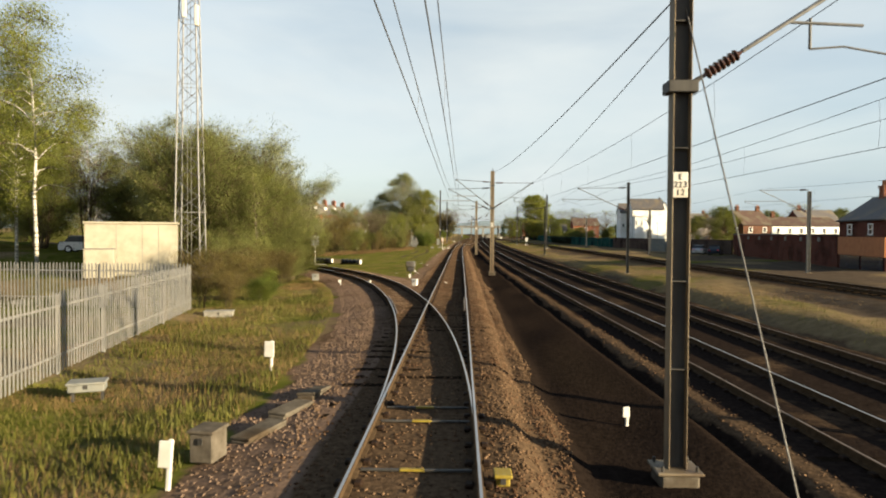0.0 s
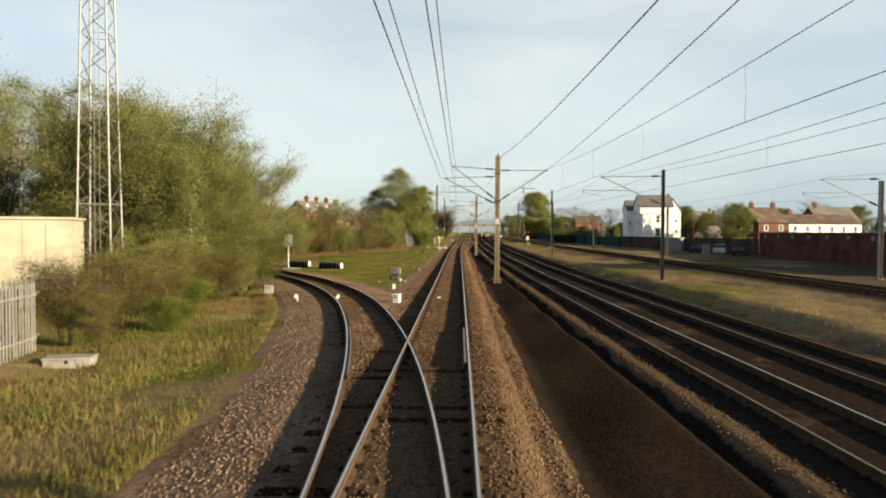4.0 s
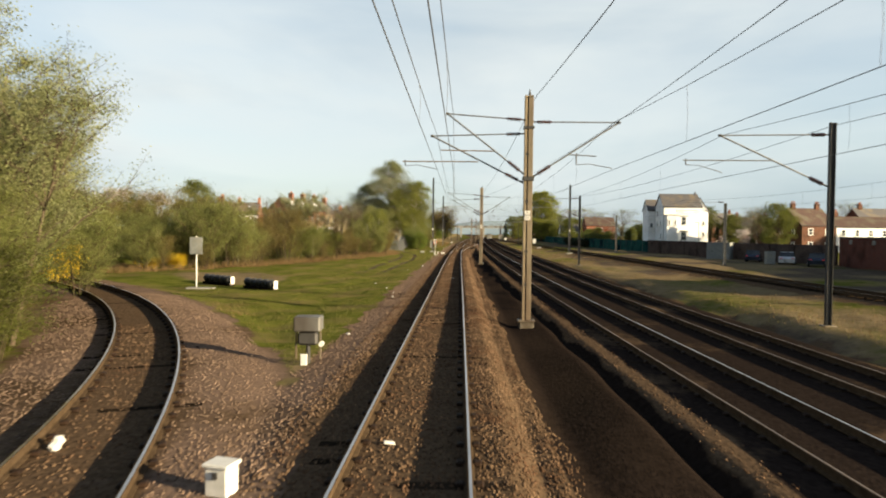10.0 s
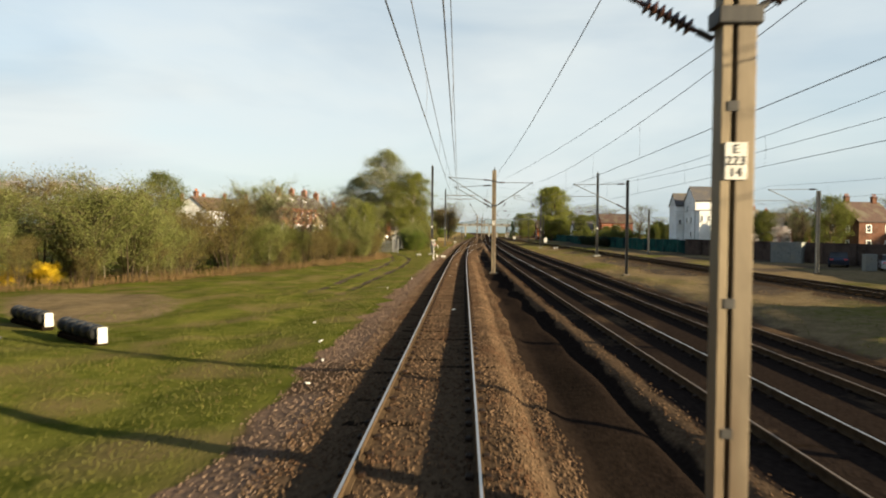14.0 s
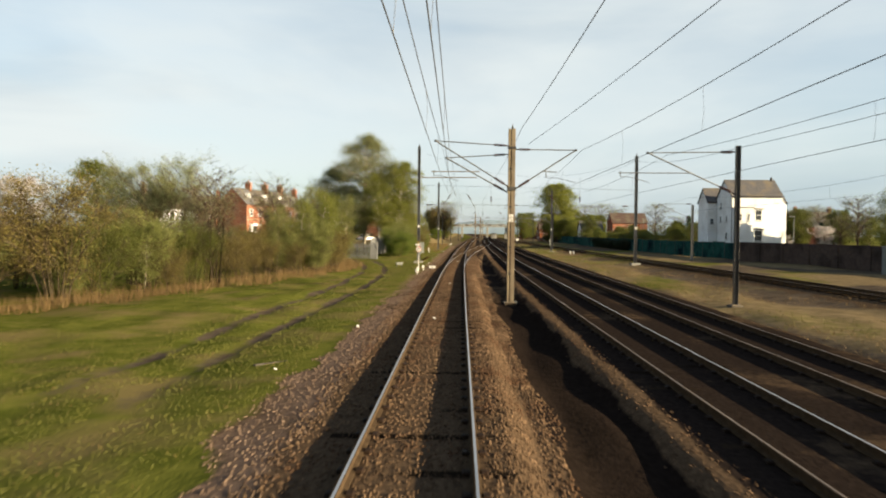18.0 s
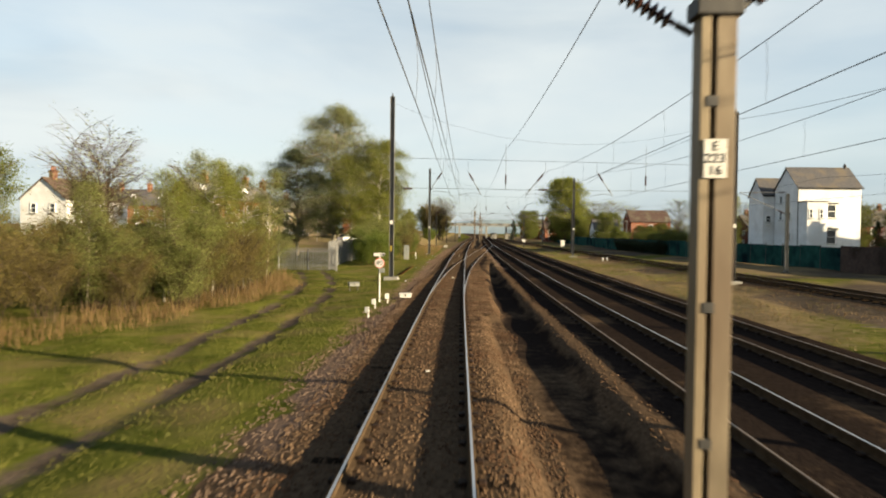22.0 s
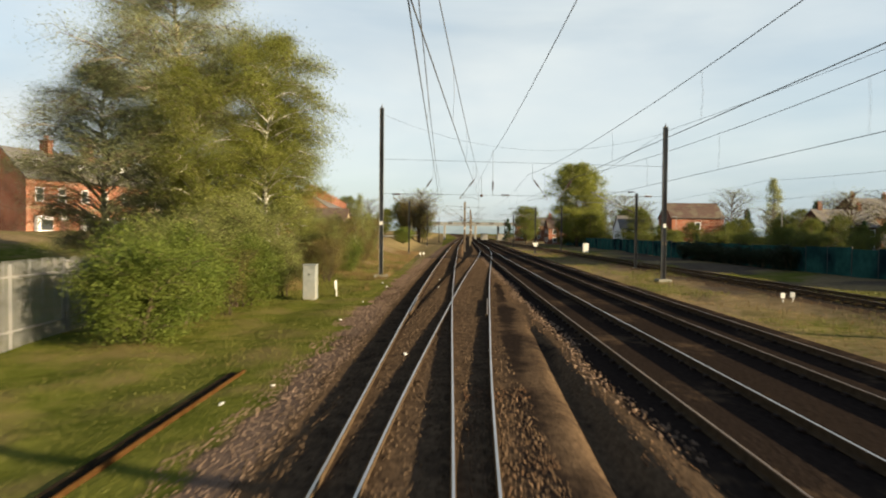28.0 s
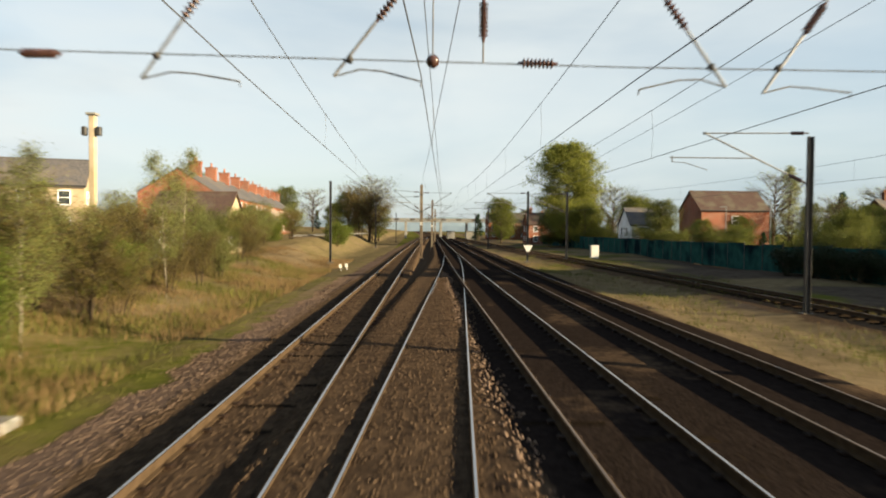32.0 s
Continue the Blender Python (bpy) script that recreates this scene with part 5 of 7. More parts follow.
PLACES = [
    # by the fence and behind the cabin
    (-27.3, 44.5, 2.15, "birch"), (-32.0, 49.5, 2.0, "birch"), (-38.5, 59.0, 1.9, "birch"), (-36.0, 66.0, 1.8, "birch"), (-41, 66, 1.2, "willow"), (-33, 70, 1.1, "willow"), (-46, 64, 1.2, "willow"), (-24, 60, 1.05, "sallow"), (-30, 55, 1.1, "bare"), (-27, 66, 1.2, "sallow"), (-52, 72, 1.1, "round"), (-47, 75, 1.0, "round"), (-36, 72, 1.0, "willow"),
    # the clump inside the branch curve
    (-14.9, 44.6, 1.0, "willow"), (-12.9, 46.2, 0.72, "willow"), (-17.4, 44.4, 1.05, "willow"), (-12.2, 48.8, 0.8, "sallow"), (-11.3, 46.4, 0.5, "willow"), (-10.9, 44.4, 0.5, "scrub_yellow"), (-10.6, 46.6, 0.55, "scrub"), (-12.6, 38.8, 0.65, "bush"), (-9.2, 32.6, 0.42, "bush"), (-11.0, 30.4, 0.5, "scrub_brown"), (-10.2, 35.4, 0.42, "scrub_brown"), (-11.2, 33.6, 0.5, "scrub_brown"), (-9.7, 29.8, 0.32, "scrub_brown"), (-11.9, 36.2, 0.55, "scrub_yellow"), (-13.0, 42.6, 0.6, "scrub_yellow"), (-11.9, 41.6, 0.45, "scrub_brown"), (-15.4, 44.0, 0.7, "scrub_yellow"), (-12.2, 44.4, 0.5, "scrub_yellow"), (-13.2, 45.6, 0.6, "bush"), (-14.2, 43.4, 0.6, "bush"), (-16.8, 46.0, 0.7, "scrub"), (-16.2, 48.6, 1.1, "sallow"), (-15.4, 52.0, 1.0, "sallow"), (-20.5, 53.0, 1.2, "sallow"), (-18.6, 47.6, 0.95, "sallow"), (-13.0, 47.0, 0.9, "birch"), (-17.8, 58.0, 0.8, "willow"), (-12.6, 43.2, 1.0, "birch_thin"), (-12.3, 38.6, 0.55, "scrub_brown"), (-12.9, 40.4, 0.6, "scrub_yellow"), (-11.7, 37.2, 0.4, "scrub_brown"), (-11.6, 40.0, 0.5, "bush"), (-11.0, 42.8, 0.45, "scrub_brown"), (-21, 62, 0.8, "scrub"), (-16.6, 60.5, 0.7, "scrub_yellow"),
    (-22.4, 68.2, 1.2, "gorse"), (-24.2, 66.6, 1.2, "gorse"), (-24.8, 84.5, 0.7, "gorse"), (-23.2, 86.0, 0.65, "gorse"),
    # gate corner
    (-15.6, 177.0, 1.12, "big_birch"), (-9.7, 175.4, 1.05, "tall_birch"), (-9.6, 177.6, 0.82, "tall_birch"), (-20.4, 178.5, 0.82, "big_birch"), (-12.8, 173.6, 0.9, "tall_birch"),
    (-8.3, 156.5, 1.05, "bush"), (-9.2, 158.6, 0.6, "scrub_yellow"), (-8.4, 160.2, 1.25, "bush"), (-9.2, 163.0, 0.75, "scrub_yellow"), (-7.8, 165.2, 1.15, "bush"), (-7.6, 162.4, 0.5, "scrub_brown"), (-9.4, 167.0, 0.85, "scrub_yellow"), (-8.6, 170.5, 0.95, "scrub_yellow"), (-7.3, 169.9, 0.55, "scrub_yellow"), (-8.3, 172.6, 0.5, "scrub_yellow"), (-7.2, 181.0, 0.7, "scrub_yellow"), (-9.6, 173.5, 0.6, "scrub_yellow"), (-9.4, 178.5, 0.55, "birch_thin"), (-8.8, 184.0, 0.72, "scrub_yellow"), (-8.2, 188.5, 0.75, "scrub_yellow"), (-9.0, 193, 0.75, "scrub_yellow"), (-9.8, 198, 0.6, "scrub_brown"), (-11.0, 203, 0.65, "scrub_brown"), (-9.4, 208, 0.7, "scrub_yellow"), (-13.5, 201, 0.65, "scrub_yellow"), (-9.8, 214, 0.7, "scrub"), (-13.6, 211, 0.8, "scrub_yellow"), (-8.6, 219, 0.55, "scrub_brown"), (-7.2, 182.0, 0.75, "scrub_brown"), (-7.0, 185.8, 1.0, "bush"), (-7.8, 189.0, 0.8, "scrub_brown"), (-7.2, 193.0, 0.62, "scrub_brown"), (-8.4, 197.0, 0.9, "bush"), (-8.6, 201.5, 0.7, "scrub_brown"), (-6.3, 188, 0.7, "birch_thin"), (-7.0, 199, 0.8, "birch_thin"), (-8.6, 205.5, 0.9, "birch_thin"),
    (-7.6, 262, 1.1, "bush"), (-13, 246, 1.0, "bush"), (-12.2, 234, 0.85, "scrub_yellow"), (-10.6, 227, 0.75, "scrub_yellow"), (-12.8, 242, 0.8, "scrub_yellow"), (-10.0, 222, 0.7, "scrub_brown"), (-14.2, 238, 0.9, "scrub"), (-11.6, 252, 0.7, "scrub_brown"), (-12.6, 260, 0.8, "scrub_yellow"), (-16, 232, 0.7, "scrub"),
    # blossom and houses' gardens to the west
    (-57.9, 156.7, 0.95, "blossom"), (-54.6, 169.2, 0.85, "round"), (-62, 150, 1.0, "blossom"), (-70, 150, 1.0, "blossom"), (-66, 120, 0.9, "blossom"), (-72, 110, 0.9, "willow"), (-60, 104, 0.9, "willow"),
    (-14.0, 108, 0.86, "bare"), (-15.2, 110, 0.8, "bare"), (-14.2, 120.5, 0.92, "bare"), (-15.3, 122.5, 0.85, "bare"), (-18.6, 112, 0.82, "sallow"), (-21.5, 114, 0.66, "sallow"), (-15.5, 131, 0.85, "bare"), (-12.3, 130, 1.0, "birch_thin"), (-10.9, 132, 0.95, "birch_thin"), (-13.2, 127, 1.0, "birch_thin"), (-11.5, 125.4, 0.8, "birch"), (-12.7, 123.0, 0.72, "birch"), (-11.2, 129.0, 0.82, "birch"), (-14.2, 133, 0.9, "bare"), (-27, 142, 0.9, "bare"), (-30, 134, 0.95, "bare"), (-22, 150, 0.8, "birch"), (-25.5, 214, 0.8, "birch"), (-29, 219, 0.85, "bare"), (-31.5, 224, 0.8, "birch"), (-23.5, 221, 0.7, "birch"),
    # east side
    (32.7, 300, 1.0, "lime"), (34.5, 294, 0.62, "round"), (37.5, 299, 0.6, "round"), (30.2, 305, 0.5, "round"), (33.2, 308, 0.6, "round"), (41, 296, 0.5, "winter"), (42, 288, 0.7, "round"), (44, 330, 0.9, "round"), (47, 300, 0.7, "round"), (24, 330, 0.8, "round"), (60, 360, 1.3, "winter"), (72, 380, 1.2, "winter"), (50, 345, 1.2, "winter"), (95, 300, 1.0, "winter"), (110, 280, 1.0, "winter"), (120, 240, 1.1, "winter"), (88, 330, 0.95, "conifer"), (108, 330, 1.2, "conifer"), (130, 300, 1.1, "conifer"), (140, 270, 1.0, "conifer"), (100, 340, 1.35, "poplar"), (80, 230, 0.7, "round"), (92, 235, 0.7, "round"), (75, 210, 0.6, "blossom"), (110, 200, 0.8, "round"), (70, 190, 0.8, "winter"), (95, 165, 0.75, "conifer"), (85, 222, 0.6, "winter"), (89, 218, 0.55, "round"), (93, 226, 0.75, "winter"), (105, 160, 0.8, "round"), (66, 172, 0.75, "round"), (120, 180, 0.9, "conifer"), (36.5, 262, 0.55, "round"), (64, 250, 0.5, "conifer"), (60, 246, 0.4, "round"), (70, 252, 0.55, "blossom"), (76, 248, 0.55, "round"), (84, 244, 0.6, "round"), (90, 240, 0.6, "conifer"), (98, 248, 0.7, "conifer"), (68, 238, 0.4, "round"), (104, 236, 0.6, "round"), (80, 236, 0.4, "blossom"), (36, 248, 0.35, "round"), (34.5, 236, 0.3, "round"), (36, 222, 0.35, "round"), (35, 206, 0.3, "round"), (40, 228, 0.4, "round"), (56, 232, 0.45, "round"), (62, 236, 0.5, "conifer"), (50, 228, 0.4, "round"), (66, 230, 0.5, "round"), (60, 226, 0.42, "blossom"), (74, 238, 0.55, "conifer"), (58, 250, 0.5, "round"),
    (52, 238, 0.35, "round"), (46, 240, 0.32, "round"), (43, 252, 0.38, "round"), (55, 262, 0.5, "winter"), (61, 258, 0.45, "round"), (67, 262, 0.55, "winter"), (72, 244, 0.4, "round"), (40, 215, 0.3, "round"), (44, 208, 0.32, "round"), (82, 256, 0.6, "winter"), (88, 262, 0.7, "conifer"), (39, 240, 0.3, "conifer"),
    # far ahead
    (-6.6, 320, 1.15, "winter"), (-8.6, 317, 2.3, "scrub_brown"), (-6.4, 324, 2.2, "scrub_brown"), (-11.5, 322, 0.7, "round"), (-7.5, 335, 0.95, "winter"), (-6, 350, 0.7, "round"), (-12, 345, 0.8, "winter"), (-30, 330, 0.8, "conifer"), (-38, 300, 0.7, "round"), (34, 400, 0.7, "round"), (46, 420, 0.8, "round"), (-24, 400, 0.7, "round"), (-14, 390, 0.6, "round"),
]
q = random.Random(5)
# the belt of scrub beyond the grass
front = through_points([(76, -29), (82, -24.5), (88, -20.5), (103, -16.2), (116, -12.6), (126, -11.0), (133, -11.8), (140, -14.3), (147, -17.5)])
for row, depth in ((0, 0.0), (1, 3.2), (2, 7.0), (3, 12.0)):
    y = 76 + row
    while y < 146:
        x = float(front(y)) - depth - q.uniform(0, 1.5)
        kind = q.choice(("scrub", "scrub_yellow", "scrub_brown", "scrub", "scrub_yellow") if y < 95 else ("scrub_brown", "scrub_brown", "scrub_yellow", "scrub_brown", "scrub"))
        s = (q.uniform(0.6, 0.95) + 0.07 * row) * (1.22 if y < 99 else (0.85, 0.85, 0.8, 0.75)[row] if y < 108 else (0.66, 0.62, 0.56, 0.5)[row] if y < 118 else (0.74, 0.72, 0.66, 0.6)[row])
        PLACES.append((x, y, s * (0.75 if kind == "willow" else 1), kind))
        if row == 0 and q.random() < 0.4:
            PLACES.append((x + q.uniform(0.6, 1.4), y + q.uniform(-1.5, 1.5), q.uniform(0.4, 0.6), "scrub_brown"))
            PLACES.append((x + q.uniform(0.3, 1.2), y + q.uniform(-1.5, 1.5), q.uniform(0.5, 0.75), "birch_thin"))
        if row == 0:
            PLACES.append((x - q.uniform(0.0, 1.6), y + 1.6, q.uniform(0.5, 0.72), q.choice(("scrub_brown", "scrub_brown", "scrub_yellow"))))
        y += q.uniform(2.6, 3.8) + row
# hedge behind the green fence
y = 196.0
while y < 325:
    PLACES.append((34.6 + q.uniform(0, 2.6) + (y > 255) * 1.5, y, q.uniform(0.5, 0.85), "scrub"))
    y += q.uniform(3.5, 6.0)
# close stand of thin young birches at the end of the belt
y = 118.0
while y < 136:
    PLACES.append((float(front(y)) + q.uniform(-2.6, 0.5), y, q.uniform(0.5, 0.7), "birch_thin"))
    PLACES.append((float(front(y)) + q.uniform(-1.6, 0.6), y + 0.4, q.uniform(0.5, 0.75), q.choice(("scrub_brown", "scrub_yellow", "scrub_brown"))))
    y += q.uniform(0.9, 1.5)
# low brown growth on the west bank
for y in (178.5, 181.0, 184.2, 187.0, 190.5, 194.0, 197.5, 200.5, 204.0, 208.0, 212.0, 217.0):
    PLACES.append((-6.6 - q.uniform(0, 2.6) - (y > 205), y, q.uniform(0.3, 0.62), q.choice(("scrub_brown", "scrub_brown", "scrub_yellow"))))
# old garden trees behind the eastern houses
x = 58.0
while x < 175:
    PLACES.append((x, 262 - 0.35 * (x - 58) + q.uniform(-14, 14), q.uniform(0.62, 1.0), q.choice(("winter", "winter", "conifer", "round", "winter"))))
    x += q.uniform(3.5, 7.0)
# hedge against the fence, its leaves coloured dark for the white house's shade
y = 198.0
while y < 222:
    PLACES.append((33.4 - 0.045 * (y - 158) + q.uniform(-0.4, 0.3), y, q.uniform(0.65, 0.95), "shade_hedge"))
    y += q.uniform(1.6, 2.6)
# woods and gardens that close the view far ahead
for x0, x1, y0, step in ((-150, -24, 350, 7.0), (-95, -12, 400, 6.0), (24, 62, 400, 6.5), (60, 190, 380, 8.0)):
    x = float(x0)
    while x < x1:
        PLACES.append((x, y0 + q.uniform(-18, 22), q.uniform(0.55, 0.95), q.choice(("winter", "round", "winter", "conifer", "round"))))
        x += step * q.uniform(0.6, 1.3)
plant_all(KINDS, PLACES, 3)


def grass_blades(name, n, box, keep, hgt, mat, label, seed, width=0.012):
    q = np.random.default_rng(seed)
    x, y = q.uniform(box[0], box[1], n), q.uniform(box[2], box[3], n)
    ok = keep(x, y, q)
    x, y = x[ok], y[ok]
    k = len(x)
    z = ground_height(x, y) - 0.02
    a = q.uniform(0, 6.28, k)
    h = hgt * q.uniform(0.4, 1.3, k)
    bend = h * q.uniform(0.1, 0.7, k)
    dx, dy = np.cos(a), np.sin(a)
    w = width * q.uniform(0.7, 1.6, k)
    p = np.stack([x, y, z], 1)
    side = np.stack([-dy * w, dx * w, 0 * w], 1)
    tip = p + np.stack([dx * bend, dy * bend, h], 1)
    v = np.stack([p - side, p + side, tip], 1).reshape(-1, 3)
    f3 = np.arange(k * 3).reshape(k, 3)
    return tagged(new(name, raw_mesh(name, v, f3, mat)), label, "grass", kind="stuff")


def off_ballast(x, y, q):
    r1, r2 = rut_centres(y)
    rut = ((np.abs(x - r1 + 0.2 * waves(x, y, 2.1, 45)) < 0.3) | (np.abs(x - r2 + 0.2 * waves(x, y, 2.1, 46)) < 0.3)) & (y > 80) & (y < 150)
    d = np.minimum(main_1(y) - x - 3.05 + 0.4 * ramp01(y, 92, 104) * (1 - ramp01(y, 150, 165)), bed_distance(x, y, ("branch",)) - 3.0)
    return (d > 0) & ~rut & (q.uniform(0, 1, len(x)) < np.where(d < 5, 1.0, 0.45))


grass_blades("grass", 520000, (-14, -2.5, 5, 215), off_ballast, 0.065, GRASS, "uneven green grass beside the railway", 1, 0.008)
grass_blades("dry_grass", 42000, (-14, -3.2, 6, 60), lambda x, y, q: off_ballast(x, y, q) & (waves(x, y, 0.35, 6) + 0.5 * waves(x, y, 1.3, 61) + q.normal(0, 0.25, len(x)) > 0.3), 0.15, STRAW, "tufts of tall dry straw-coloured grass", 2, 0.005)
grass_blades("dry_grass", 80000, (-30, -9, 76, 150), lambda x, y, q: (np.abs(x - front(y) - 0.8) < 1.5 + 0.8 * waves(x, y, 0.7, 2)), 0.62, STRAW, "tall dry grass at the foot of the scrub", 3, 0.008)
grass_blades("dry_grass", 80000, (-12, -3.2, 172, 240), lambda x, y, q: (main_1(y) - x > 3.6) & (waves(x, y, 0.4, 7) + 0.4 * waves(x, y, 1.2, 71) + q.normal(0, 0.25, len(x)) > -0.1), 0.3, STRAW, "dry grass on the bank beside the line", 4, 0.007)
grass_blades("dry_grass", 42000, (-13, -3.0, 58, 176), lambda x, y, q: off_ballast(x, y, q) & (waves(x, y, 0.5, 33) + 0.6 * waves(x, y, 1.6, 34) + q.normal(0, 0.2, len(x)) > 0.35), 0.075, STRAW, "short dry grass mixed into the green", 8, 0.006)
grass_blades("rough_grass", 60000, (-12.5, -3.2, 6, 46), lambda x, y, q: off_ballast(x, y, q) & (waves(x, y, 0.9, 55) + 0.6 * waves(x, y, 2.4, 56) + q.normal(0, 0.2, len(x)) > 0.45), 0.22, GRASS, "tall clumps of rough green grass and nettles", 11, 0.010)
grass_blades("rough_grass", 80000, (-12.5, -3.0, 6, 46), lambda x, y, q: off_ballast(x, y, q) & (waves(x, y, 0.6, 51) + 0.5 * waves(x, y, 1.7, 52) + q.normal(0, 0.25, len(x)) > -0.1), 0.12, GRASS, "long rough tufts of green grass", 9, 0.007)
grass_blades("dry_grass", 110000, (-12.5, -3.0, 6, 46), lambda x, y, q: off_ballast(x, y, q) & (waves(x, y, 0.6, 53) + 0.5 * waves(x, y, 1.7, 54) + q.normal(0, 0.25, len(x)) > 0.1), 0.14, STRAW, "long dry grass tufts among the green", 10, 0.005)
grass_blades("rough_grass", 50000, (-11, -3.4, 170, 225), lambda x, y, q: (main_1(y) - x > 3.4) & (waves(x, y, 0.6, 91) + 0.5 * waves(x, y, 1.9, 92) + q.normal(0, 0.25, len(x)) > 0.1), 0.28, GRASS, "rough green grass on the bank beside the line", 15, 0.009)
grass_blades("rough_grass", 46000, (11, 24, 138, 250), lambda x, y, q: (x - main_2(y) > 5.8) & (waves(x, y, 0.5, 81) + 0.6 * waves(x, y, 1.5, 82) + q.normal(0, 0.2, len(x)) > 0.15), 0.2, GRASS, "rough olive grass clumps between the lines", 12, 0.011)
grass_blades("weeds", 16000, (10.2, 17.5, 20, 240), lambda x, y, q: (x - main_2(y) > 6.2) & (waves(x, y, 0.45, 12) + 1.2 * (x - main_2(y) < 9.5) > 0.35), 0.14, GRASS, "patchy weeds between railway lines", 5, 0.009)
grass_blades("dry_grass", 40000, (10.2, 18.5, 25, 240), lambda x, y, q: (x - main_2(y) > 5.6) & (waves(x, y, 0.3, 13) > -0.2), 0.14, STRAW, "thin dry grass between railway lines", 6, 0.009)


# ---- west side: fence, cabin, tower ----
def palisade(name, x0, y0, x1, y1, label, top=1.4, pitch=0.155, z=None, count=300, group="palisade fences"):
    """A steel palisade fence: posts, two rails, pointed pales."""
    ln = math.hypot(x1 - x0, y1 - y0)
    a = math.degrees(math.atan2(y1 - y0, x1 - x0))
    zb = height((x0 + x1) / 2, (y0 + y1) / 2) if z is None else z
    f = thing(name, label, "fence", pose(x0, y0, 0, 0, 0, a), group=group)
    h = top - zb
    for k in range(int(ln / 2.75) + 1):
        part("post", Shape().box(k * 2.75, 0.06, zb + h * 0.47, 0.10, 0.055, h * 0.98, bevel=0.008), PALISADE, f, "darker steel post")
    for zz in (0.22, 0.82):
        part("rail", Shape().box(ln / 2, 0.028, zb + h * zz, ln, 0.02, 0.05), PALISADE, f)
    pale = Shape()
    pale.prism([(-0.029, 0.04), (0.029, 0.04), (0.029, h - 0.10), (0.010, h), (-0.010, h), (-0.029, h - 0.10)], 0.012, lambda p, r, c: (p, -c + 0.014, r)).box(0, 0.018, h * 0.45, 0.022, 0.012, h * 0.8)
    me = pale.mesh("pale", PALISADE)
    n = int(ln / pitch)
    for k in range(min(n, count)):
        ob = new("pale", me)
        ob.parent = f
        ob.matrix_basis = pose((k + 0.5) * pitch, 0, zb + random.uniform(-0.015, 0.015), 0, random.uniform(-0.6, 0.6), random.uniform(-4, 4))
    return f


palisade("palisade_fence", -6.4, -0.6, -8.45, 14.2, "galvanised palisade fence along the railway grass")
palisade("palisade_fence", -8.45, 14.2, -10.8, 28.8, "galvanised palisade fence along the railway grass")
palisade("palisade_fence", -34.0, 30.4, -10.85, 28.9, "galvanised palisade fence across the yard", top=1.45)
palisade("palisade_fence", -9.72, 147.9, -10.75, 149.9, "short palisade fence beside the lane gates", top=1.45)
palisade("palisade_fence", -10.8, 150.0, -11.25, 158.5, "palisade fence beyond the lane gates", top=1.88)
palisade("palisade_fence", -11.25, 158.5, -11.6, 192, "palisade fence behind the shrubs", top=1.88)
palisade("palisade_fence", -16.0, 221.6, -11.6, 222.1, "pale palisade fence by the house gardens", top=1.9, z=0.1)
palisade("palisade_fence", -11.8, 255.0, -6.6, 318.0, "long pale garden fence on the bank", top=2.0, z=1.75, pitch=0.27)


def lane_gate(x0, y0, x1, y1):
    """Double palisade gates, shut."""
    dx, dy = (x1 - x0) / 2, (y1 - y0) / 2
    for k in range(2):
        g = palisade("palisade_gate", x0 + dx * k, y0 + dy * k, x0 + dx * (k + 1) - 0.05 * dx / abs(dx), y0 + dy * (k + 1), "closed steel palisade gate leaf across the lane", top=1.35, group="lane gates")
        part("gate_latch", Shape().box(0.15 if k else math.hypot(dx, dy) - 0.15, -0.03, 0.4, 0.12, 0.03, 0.16, bevel=0.006), MAST_DARK, g)
    for x, y in ((x0, y0), (x1, y1)):
        part("gate_post", Shape().box(0, 0, 0, 0.14, 0.14, 2.2, bevel=0.01), PALISADE, thing("gate_post_set", "square steel gate post", "gate post", pose(x, y, height(x, y) + 1.0)))


lane_gate(-14.6, 148.3, -9.8, 147.8)


def cabin():
    """Flat-roofed cream equipment cabin with a smaller unit at its front."""
    c = thing("equipment_cabin", "cream flat-roofed equipment cabin with stained walls", "cabin", pose(-18.2, 39.0, 0.36, 0, 0, 22) @ Matrix.Diagonal((0.7, 0.8, 0.8, 1)))
    for k, (x, y, w, d) in {"front": (0, -2.0, 6.4, 0.12), "back": (0, 2.0, 6.4, 0.12), "west": (-3.14, 0, 0.12, 3.88), "east": (3.14, 0, 0.12, 3.88)}.items():
        part("wall", Shape().box(x, y, 1.72, w, d, 3.44), HUT_WALL, c)
    part("roof", Shape().box(0, 0, 3.52, 6.62, 4.34, 0.14, bevel=0.02), HUT_WALL, c, "flat roof with a pale edge")
    part("plinth", Shape().box(0, 0, 0.06, 6.5, 4.2, 0.14, bevel=0.01), CONCRETE, c)
    for x in (-1.05, 0.75, 1.9):
        part("panel_joint", Shape().box(x, -2.068, 1.8, 0.035, 0.014, 3.2), CONCRETE, c)
    door = part("door", Shape().box(-2.1, -2.075, 1.15, 0.95, 0.03, 2.1, bevel=0.008), HUT_WALL, c)
    part("handle", Shape().box(-1.75, -2.1, 1.15, 0.14, 0.03, 0.03), MAST_DARK, door)
    u = thing("plant_unit", "cream boxed plant unit beside the cabin", "plant unit", pose(-18.6, 36.2, 0.34, 0, 0, 22) @ Matrix.Scale(0.66, 4))
    part("body", Shape().box(0, 0, 1.1, 2.1, 1.7, 2.2, bevel=0.02), HUT_WALL, u)
    part("side_panel", Shape().box(-0.2, -0.86, 1.15, 1.5, 0.02, 1.9, bevel=0.005), HUT_WALL, u)
    part("lid", Shape().box(0, 0, 2.23, 2.2, 1.8, 0.07, bevel=0.015), CONCRETE, u)


cabin()


